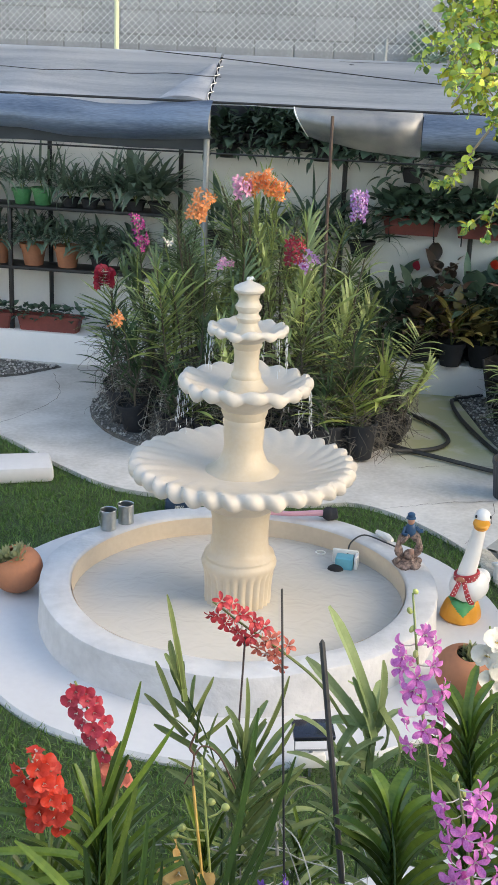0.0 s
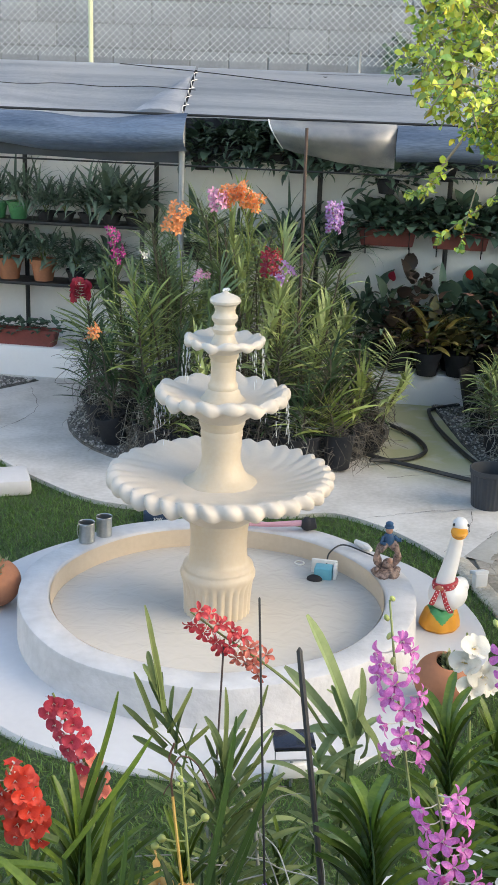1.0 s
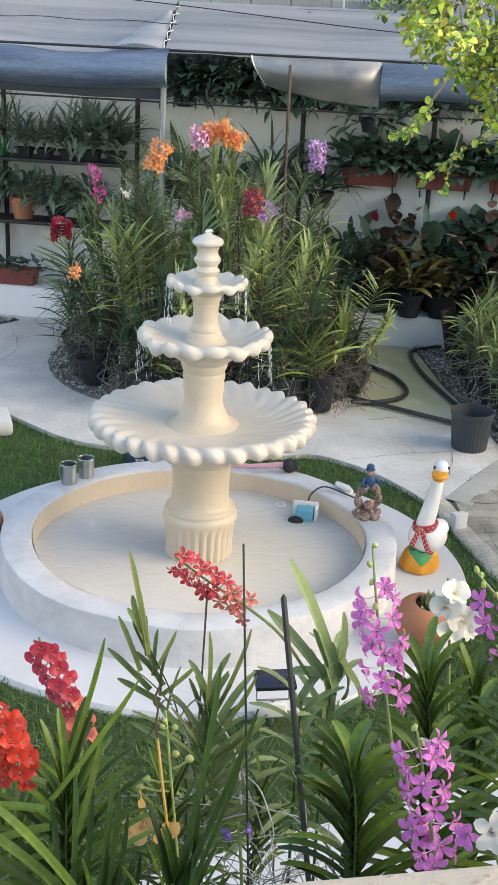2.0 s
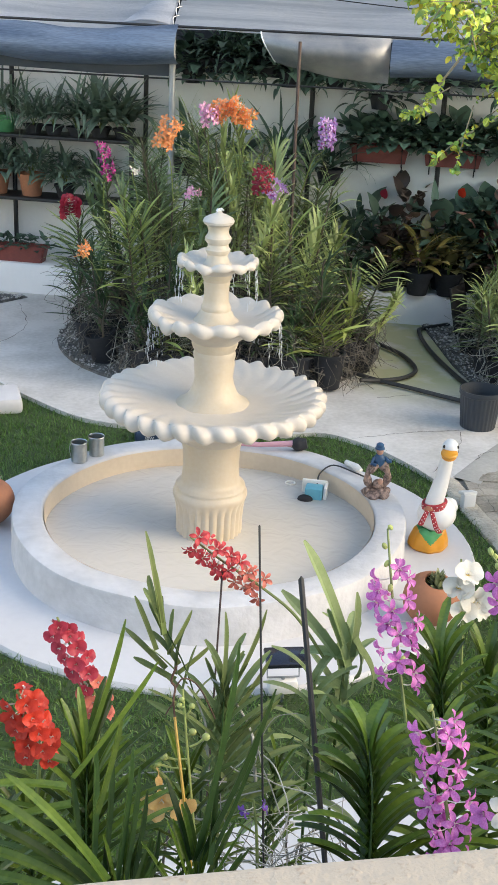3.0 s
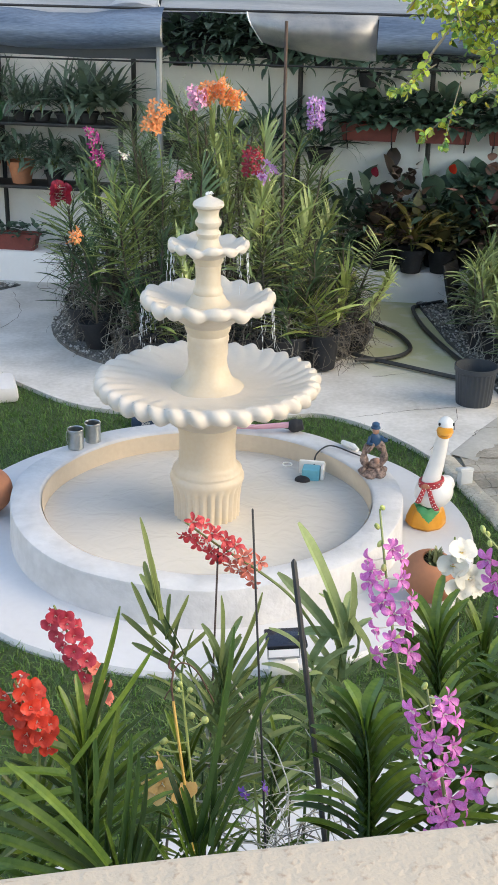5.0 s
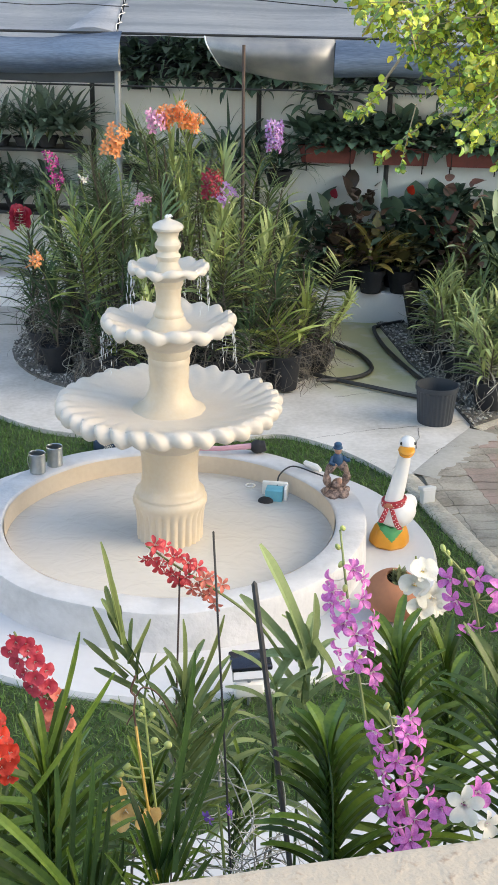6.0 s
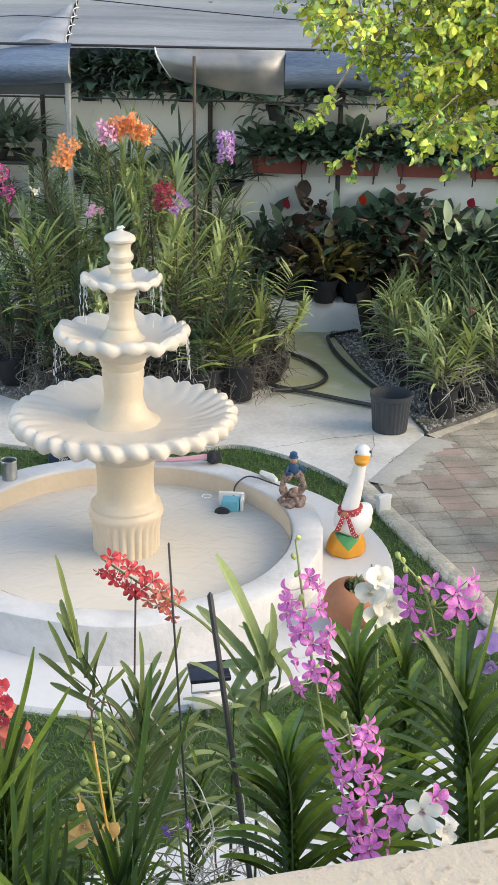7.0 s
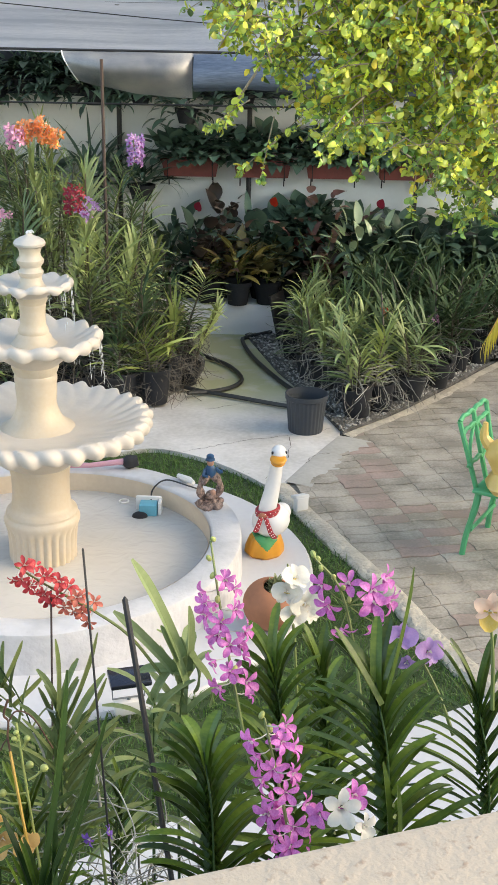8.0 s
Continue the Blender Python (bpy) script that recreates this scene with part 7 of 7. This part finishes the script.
spike(vY, [(-0.05, -3.62, 1.0), (-0.08, -3.64, 1.14), (-0.09, -3.65, 1.24)], P_PALEOR, LIP_Y, rnd, 5, 0.07, "phal", STALK, 0.5)
spike(vX, [(0.12, -3.68, 1.0), (0.11, -3.70, 1.15), (0.10, -3.70, 1.23)], P_VIOLET, LIP_P, rnd, 2, 0.04, "vanda", STALK, 0.75)
inv = vY.matrix_world.inverted()
bm = bmesh.new()
tube(bm, [inv @ p for p in spline([(-0.030, -3.78, 1.075), (-0.034, -3.76, 1.14), (-0.066, -3.64, 1.313), (-0.076, -3.6, 1.367)], 6)], 0.0036, 6)
part("flower_stalk", bm, YSTALK, vY, "orange-yellow withered stalk")
bm = bmesh.new()
tube(bm, [inv @ p for p in spline([(-0.076, -3.6, 1.367), (-0.08, -3.59, 1.40), (-0.077, -3.58, 1.43), (-0.086, -3.58, 1.447), (-0.075, -3.58, 1.484)], 4)], 0.0026, 6)
tube(bm, [inv @ p for p in spline([(-0.077, -3.58, 1.427), (-0.059, -3.57, 1.447), (-0.025, -3.55, 1.413), (0.014, -3.5, 1.296)], 4)], 0.0019, 5)
tube(bm, [inv @ Vector(p) for p in ((-0.080, -3.59, 1.395), (-0.090, -3.59, 1.38), (-0.096, -3.59, 1.365))], 0.0016, 5)
part("stalk_tip", bm, BROWNTIP, vY, "dry brown end of the stalk")
bm = bmesh.new()
tube(bm, [inv @ p for p in spline([(-0.025, -3.66, 1.105), (-0.046, -3.62, 1.297), (-0.054, -3.6, 1.371), (-0.061, -3.58, 1.426)], 6)], 0.0032, 6)
part("flower_stalk", bm, BUD, vY, "green stalk set with buds")
for p, q, r in (((-0.098, -3.61, 1.269), (-0.046, -3.61, 1.264), 1.0), ((-0.006, -3.61, 1.324), (-0.041, -3.61, 1.297), 0.95), ((-0.036, -3.61, 1.336), (-0.048, -3.61, 1.330), 0.9), ((-0.039, -3.61, 1.403), (-0.051, -3.61, 1.379), 0.75),
                ((-0.061, -3.61, 1.42), (-0.056, -3.60, 1.406), 0.6), ((-0.066, -3.61, 1.405), (-0.056, -3.60, 1.394), 0.6), ((-0.112, -3.61, 1.25), (-0.048, -3.62, 1.245), 0.9)):
    bm = bmesh.new()
    p, q = inv @ Vector(p), inv @ Vector(q)
    blob(bm, p, (0.0100 * r, 0.0095 * r, 0.0090 * r), 0, None, 12, 9)
    tube(bm, [p, (p + q) / 2 + Vector((0, 0, -0.004)), q], [0.0034, 0.0022, 0.0024], 6)
    part("bud", bm, BUD, vY, "round pale green bud")

# long leaves standing above the rest
def long_leaves(plant, material, rows, bend=4):
    """Single leaves from foot to tip: place, place, half width."""
    inv = plant.matrix_world.inverted()
    for foot, tip, half in rows:
        foot, tip = Vector(foot), Vector(tip)
        ln = (tip - foot).length
        me = mesh_of("leaf", strap(BENDS[bend], half / ln, 10, 0.6, 0.72, 0.72), material)
        set_leaf(plant, me, inv, foot, tip - foot + Vector((0, 0, 0.12 * ln * (bend in (1, 2)))), (0.75, -0.6, 0.2) if bend not in (1, 2) else (0, -0.3, 1), ln * 1.02, 1.0)


long_leaves(vA, VANDA, (((-0.222, -4.02, 1.60), (-0.15, -3.98, 1.82), 0.0070), ((-0.248, -4.04, 1.54), (-0.094, -3.98, 1.734), 0.0072), ((-0.205, -4.05, 1.469), (-0.156, -3.98, 1.629), 0.0080)))
long_leaves(vA, VANDA, (((-0.26, -4.0, 1.54), (-0.42, -4.02, 1.60), 0.0085), ((-0.26, -4.02, 1.50), (-0.44, -4.04, 1.52), 0.0085), ((-0.25, -4.03, 1.47), (-0.43, -4.06, 1.43), 0.0085), ((-0.24, -4.04, 1.43), (-0.40, -4.08, 1.35), 0.0085)), 1)
long_leaves(vA2, SWORD, (((-0.218, -4.05, 1.25), (-0.199, -3.98, 1.562), 0.0080), ((-0.18, -4.05, 1.24), (-0.131, -3.98, 1.548), 0.0080), ((-0.15, -4.05, 1.25), (-0.107, -3.98, 1.458), 0.0075), ((-0.234, -4.05, 1.30), (-0.248, -3.98, 1.495), 0.0075),
                         ((-0.122, -4.05, 1.22), (-0.085, -3.98, 1.37), 0.0075), ((-0.201, -4.05, 1.25), (-0.169, -3.98, 1.534), 0.0080), ((-0.164, -4.05, 1.25), (-0.12, -3.98, 1.507), 0.0080)))
long_leaves(vA2, VANDA, (((-0.19, -4.10, 1.35), (-0.378, -4.1, 1.56), 0.0095), ((-0.20, -4.10, 1.34), (-0.405, -4.1, 1.51), 0.0095), ((-0.20, -4.11, 1.33), (-0.415, -4.1, 1.45), 0.0098), ((-0.21, -4.12, 1.32), (-0.40, -4.1, 1.385), 0.0095), ((-0.18, -4.10, 1.36), (-0.33, -4.1, 1.59), 0.0085)), 1)
long_leaves(vL, VANDA, (((0.63, -3.97, 1.68), (0.705, -3.9, 1.895), 0.0085), ((0.62, -3.98, 1.66), (0.55, -3.92, 1.80), 0.0095)))
long_leaves(vM2, VANDA, (((0.548, -4.30, 1.55), (0.538, -4.30, 1.765), 0.0105), ((0.56, -4.30, 1.55), (0.562, -4.30, 1.72), 0.0095)))
long_leaves(vD, SWORD, (((-0.026, -4.02, 1.34), (0.062, -3.95, 1.752), 0.0098), ((-0.020, -4.02, 1.34), (0.127, -3.95, 1.657), 0.0095), ((0.002, -4.03, 1.34), (0.018, -3.95, 1.50), 0.0085), ((0.0, -4.0, 1.32), (0.10, -3.94, 1.55), 0.0075),
                        ((-0.032, -4.02, 1.34), (-0.075, -3.95, 1.47), 0.0075)))
long_leaves(vC, OLIVE, (((-0.126, -3.22, 1.378), (-0.156, -3.2, 1.615), 0.0085), ((-0.118, -3.22, 1.346), (-0.142, -3.2, 1.54), 0.0085), ((-0.137, -3.22, 1.30), (-0.185, -3.2, 1.44), 0.0080), ((-0.111, -3.22, 1.247), (-0.212, -3.2, 1.352), 0.0080),
                        ((-0.086, -3.22, 1.214), (-0.19, -3.2, 1.267), 0.0080), ((-0.106, -3.22, 1.296), (-0.046, -3.2, 1.40), 0.0080), ((-0.08, -3.22, 1.24), (0.0, -3.2, 1.30), 0.0080)))
long_leaves(vP, OLIVE, (((0.027, -3.45, 1.30), (0.14, -3.42, 1.52), 0.0090), ((0.033, -3.45, 1.25), (0.152, -3.42, 1.402), 0.0090), ((0.024, -3.45, 1.33), (0.045, -3.42, 1.521), 0.0080), ((0.013, -3.45, 1.24), (-0.07, -3.42, 1.325), 0.0085),
                        ((0.013, -3.45, 1.21), (-0.14, -3.42, 1.29), 0.0085), ((0.05, -3.46, 1.22), (0.17, -3.44, 1.30), 0.0085)), 0)
long_leaves(vP, OLIVE, (((0.025, -3.45, 1.10), (0.139, -3.42, 1.324), 0.0095), ((0.037, -3.45, 1.07), (0.142, -3.42, 1.265), 0.0090), ((0.016, -3.46, 1.20), (0.106, -3.43, 1.439), 0.0095), ((0.033, -3.45, 1.035), (0.144, -3.42, 1.15), 0.0090),
                        ((0.006, -3.46, 1.24), (0.054, -3.44, 1.433), 0.0080), ((0.044, -3.45, 1.12), (0.136, -3.42, 1.214), 0.0085), ((0.012, -3.45, 1.02), (0.12, -3.42, 1.089), 0.0085), ((0.05, -3.44, 1.06), (0.21, -3.41, 1.19), 0.0085), ((0.07, -3.44, 1.0), (0.23, -3.41, 1.08), 0.0090)), 2)
long_leaves(vF, VANDA_L, (((0.352, -3.1, 1.26), (0.256, -3.08, 1.545), 0.0185), ((0.335, -3.1, 1.22), (0.198, -3.08, 1.405), 0.0165), ((0.367, -3.1, 1.22), (0.392, -3.08, 1.395), 0.0165), ((0.36, -3.12, 1.2), (0.315, -3.10, 1.36), 0.0150)), 0)
long_leaves(vF, VANDA_L, (((0.375, -3.1, 1.27), (0.435, -3.08, 1.14), 0.0180), ((0.383, -3.1, 1.25), (0.485, -3.08, 1.10), 0.0170), ((0.36, -3.1, 1.215), (0.24, -3.08, 1.24), 0.0160), ((0.349, -3.1, 1.127), (0.26, -3.08, 1.14), 0.0160)), 2)

# supporting stakes
for name, a, b, r, m, label in (("plant_stake", (0.39, -4.17, 0.0), (0.16, -3.83, 1.838), 0.0056, BLACKM, "thick black stake between the orchids"),
                                ("plant_stake", (0.175, -3.97, 0.0), (0.10, -3.38, 1.73), 0.0026, BLACKM, "thin black stake between the orchids"),
                                ("plant_stake", (-0.03, -3.32, 0.0), (0.026, -3.1, 1.485), 0.0026, RUSTY, "thin brown stake holding up the coral flowers")):
    bm = bmesh.new()
    tube(bm, [a, Vector(a).lerp(Vector(b), 0.5) + Vector((0.004, 0, 0)), b, Vector(b) + Vector((0, 0, r * 1.2))], [r, r, r, r * 0.3], 8)
    tagged(part(name, bm, m), label, "stake", "stakes among the orchids")

# mass of aerial roots
bm = bmesh.new()
for _ in range(125):
    p = Vector((rnd.uniform(0.02, 0.27), rnd.uniform(-3.75, -3.35), rnd.uniform(0.75, 1.17)))
    line = [p]
    d = Vector((rnd.uniform(-1, 1), rnd.uniform(-0.6, 0.6), rnd.uniform(-0.8, 0.8))).normalized()
    for k in range(4):
        d = (d + Vector((rnd.uniform(-.6, .6), rnd.uniform(-.4, .4), rnd.uniform(-.7, .4)))).normalized()
        p = p + d * rnd.uniform(0.04, 0.08)
        line.append(p)
    inv = vX.matrix_world.inverted()
    tube(bm, [inv @ q for q in spline(line, 4)], rnd.uniform(0.0007, 0.0019), 5, cap=False)
inv = vX.matrix_world.inverted()
for line, r in (([(0.003, -3.44, 1.363), (0.036, -3.44, 1.337), (0.077, -3.44, 1.273), (0.105, -3.44, 1.202), (0.119, -3.44, 1.072)], 0.0042), ([(-0.029, -3.46, 1.315), (-0.017, -3.46, 1.285), (-0.005, -3.46, 1.238), (0.003, -3.46, 1.127)], 0.0036)):
    tube(bm, [inv @ q for q in spline(line, 4)], [r * (0.6 + 0.4 * k / (4 * len(line) - 4)) for k in range(4 * len(line) - 3)], 7)
tagged(part("root_mass", bm, ROOT, vX, "tangle of pale grey aerial roots"), kind="stuff")

# creeper on the neighbour's wall
rnd = random.Random(52)
creeper = thing("creeper", WM @ pose(1.25, 1.96, 2.80), "small green creeper growing on the grey block wall", "climbing plant")
lv = Leaves()
bm = bmesh.new()
for k in range(7):
    a = rnd.uniform(-0.9, 0.9)
    line = spline([(rnd.uniform(-0.1, 0.1), -0.01, -0.5), (0.15 * a, -0.03, -0.05), (0.30 * a + 0.05, -0.02, 0.12 + 0.22 * (1 - abs(a)))], 5)
    tube(bm, line, 0.004, 4, cap=False)
    for p in line[3:]:
        for _ in range(4):
            lv.add(rnd.choice(HEARTS), axes_pose(p + Vector((rnd.uniform(-.05, .05), -0.02, rnd.uniform(-.05, .05))), (rnd.uniform(-1, 1), -0.5, rnd.uniform(-1, 0.6)), (0, -1, 0.3), (0.075, 0.075, 0.075)))
part("vine", bm, DARKSTALK, creeper)
tagged(lv.done("leaves", SHELFLEAF, creeper), kind="stuff")

# ---------------------------------------------------------------- small pieces of the setting
bm = bmesh.new()
bw, bh = 0.40, 0.235
box(bm, (-bw / 2 + 0.008, -0.03, -bh / 2 + 0.007), (bw / 2 - 0.008, 0.006, bh / 2 - 0.007), 0.006)
block_me = bpy.data.meshes.new("block")
bm.to_mesh(block_me)
bm.free()
block_me.materials.append(BLOCK)
rnd = random.Random(6)
for j in range(7):
    for i in range(22):
        u = -4.4 + bw * (i + 0.5 * (j % 2))
        ob = new("block", block_me)
        ob.parent = blocks
        ob.matrix_local = pose(u, 2.024 + rnd.uniform(-0.003, 0.003), 2.62 + bh * j, rnd.uniform(-.5, .5), 0, rnd.uniform(-.6, .6))

PW, PD = 0.222, 0.111
rim = [(PW * (k / 4 - 0.5), -PD / 2 + 0.010 * math.sin(2 * math.pi * k / 4 + 0.6)) for k in range(5)]
rim += [(PW / 2 + 0.009, 0.006)]
rim += [(PW * (0.5 - k / 4), PD / 2 + 0.010 * math.sin(2 * math.pi * (1 - k / 4) + 0.6)) for k in range(5)]
rim += [(-PW / 2 + 0.009, 0.006)]
ring3 = [[(x * kx, y * ky, z) for x, y in rim] for kx, ky, z in ((0.98, 0.87, 0.0), (0.994, 0.945, -0.003), (0.994, 0.945, -0.03))]
nr = len(rim)
pv = [p for r in ring3 for p in r]
pf = [tuple(range(nr))] + [(j * nr + (i + 1) % nr, j * nr + i, (j + 1) * nr + i, (j + 1) * nr + (i + 1) % nr) for j in range(2) for i in range(nr)]
paver_mesh = {}
for m in (PAVER, PAVER_ROSE):
    me = bpy.data.meshes.new("paver")
    me.from_pydata(pv, [], pf)
    me.materials.append(m)
    paver_mesh[m] = me
PAT = pose(1.6, 0, 0, 0, 0, 4)
inner_patio = [(1.58, 0.99), (2.12, 1.78), (2.66, 2.16), (3.94, 3.40), (8.0, 7.25), (8.0, -5.0), (2.80, -5.0), (2.14, -2.0), (1.90, -1.06), (1.82, -0.53), (1.67, 0.18), (1.59, 0.6)]
EDGES = [(Vector(a), Vector(b)) for a, b in zip(inner_patio, inner_patio[1:] + inner_patio[:1]) if a[0] < 7 or b[0] < 7]
EDGES = [(a, b) for a, b in EDGES if a.x < 7.5 and not (a.y < -4 and b.y < -4)]


def edge_gap(p, k):
    """Distance of a point from one stretch of the patio's edge."""
    a, b = EDGES[k]
    t = max(0.0, min(1.0, (p.xy - a).dot(b - a) / (b - a).length_squared))
    return (p.xy - a.lerp(b, t)).length


def cut(line, p):
    """Cuts an outline back to the patio's edges near it."""
    for k, (a, b) in enumerate(EDGES):
        if edge_gap(p, k) > 0.16:
            continue
        side = lambda q: (b.x - a.x) * (q[1] - a.y) - (b.y - a.y) * (q[0] - a.x)
        kept = []
        for q, r in zip(line, line[1:] + line[:1]):
            sq, sr = -side(q), -side(r)
            if sq >= 0:
                kept.append(q)
            if sq * sr < 0:
                t = sq / (sq - sr)
                kept.append((q[0] + (r[0] - q[0]) * t, q[1] + (r[1] - q[1]) * t))
        line = kept
        if len(line) < 3:
            return []
    return line


laid = []
for i in range(-4, 31):
    for j in range(-48, 64):
        p = PAT @ Vector((i * PW, j * PD, 0))
        near = min(edge_gap(p, k) for k in range(len(EDGES)))
        if (inside(p.x, p.y, inner_patio) or near < 0.15):
            rose = 0.55 if i == 3 else 0.25 if i in (2, 5) else 0.05
            if noise.noise(Vector((i * 0.6, j * 0.12, 2))) < -0.25:
                rose *= 0.3
            laid.append((p.x + p.y * 0.3, p, PAVER_ROSE if rnd.random() < rose else PAVER, near < 0.15))
laid.sort(key=lambda q: q[0])
rest = Leaves()
whole = 0
for _, p, m, edge in laid:
    at = pose(p.x, p.y, rnd.uniform(-0.003, 0.002), rnd.uniform(-.8, .8), rnd.uniform(-.5, .5), 4 + rnd.uniform(-1.2, 1.2))
    if edge:
        line = cut([tuple((at @ Vector((x * 0.988, y * 0.93, 0))).xy) for x, y in rim], p)
        area = abs(sum(q[0] * r[1] - r[0] * q[1] for q, r in zip(line, line[1:] + line[:1]))) / 2 if line else 0
        if area > 0.0012:
            part("paver", slab_mesh(line, -0.03, rnd.uniform(-0.0015, 0.001)), m, patio, smooth=False)
    elif whole < 300:
        whole += 1
        ob = new("paver", paver_mesh[m])
        ob.parent = patio
        ob.matrix_local = at
    else:
        rest.add((pv, pf), at)
field = rest.done("paver_field", PAVER, patio, "further pavers of the patio")
field.data.shade_flat()
tagged(field, kind="stuff")
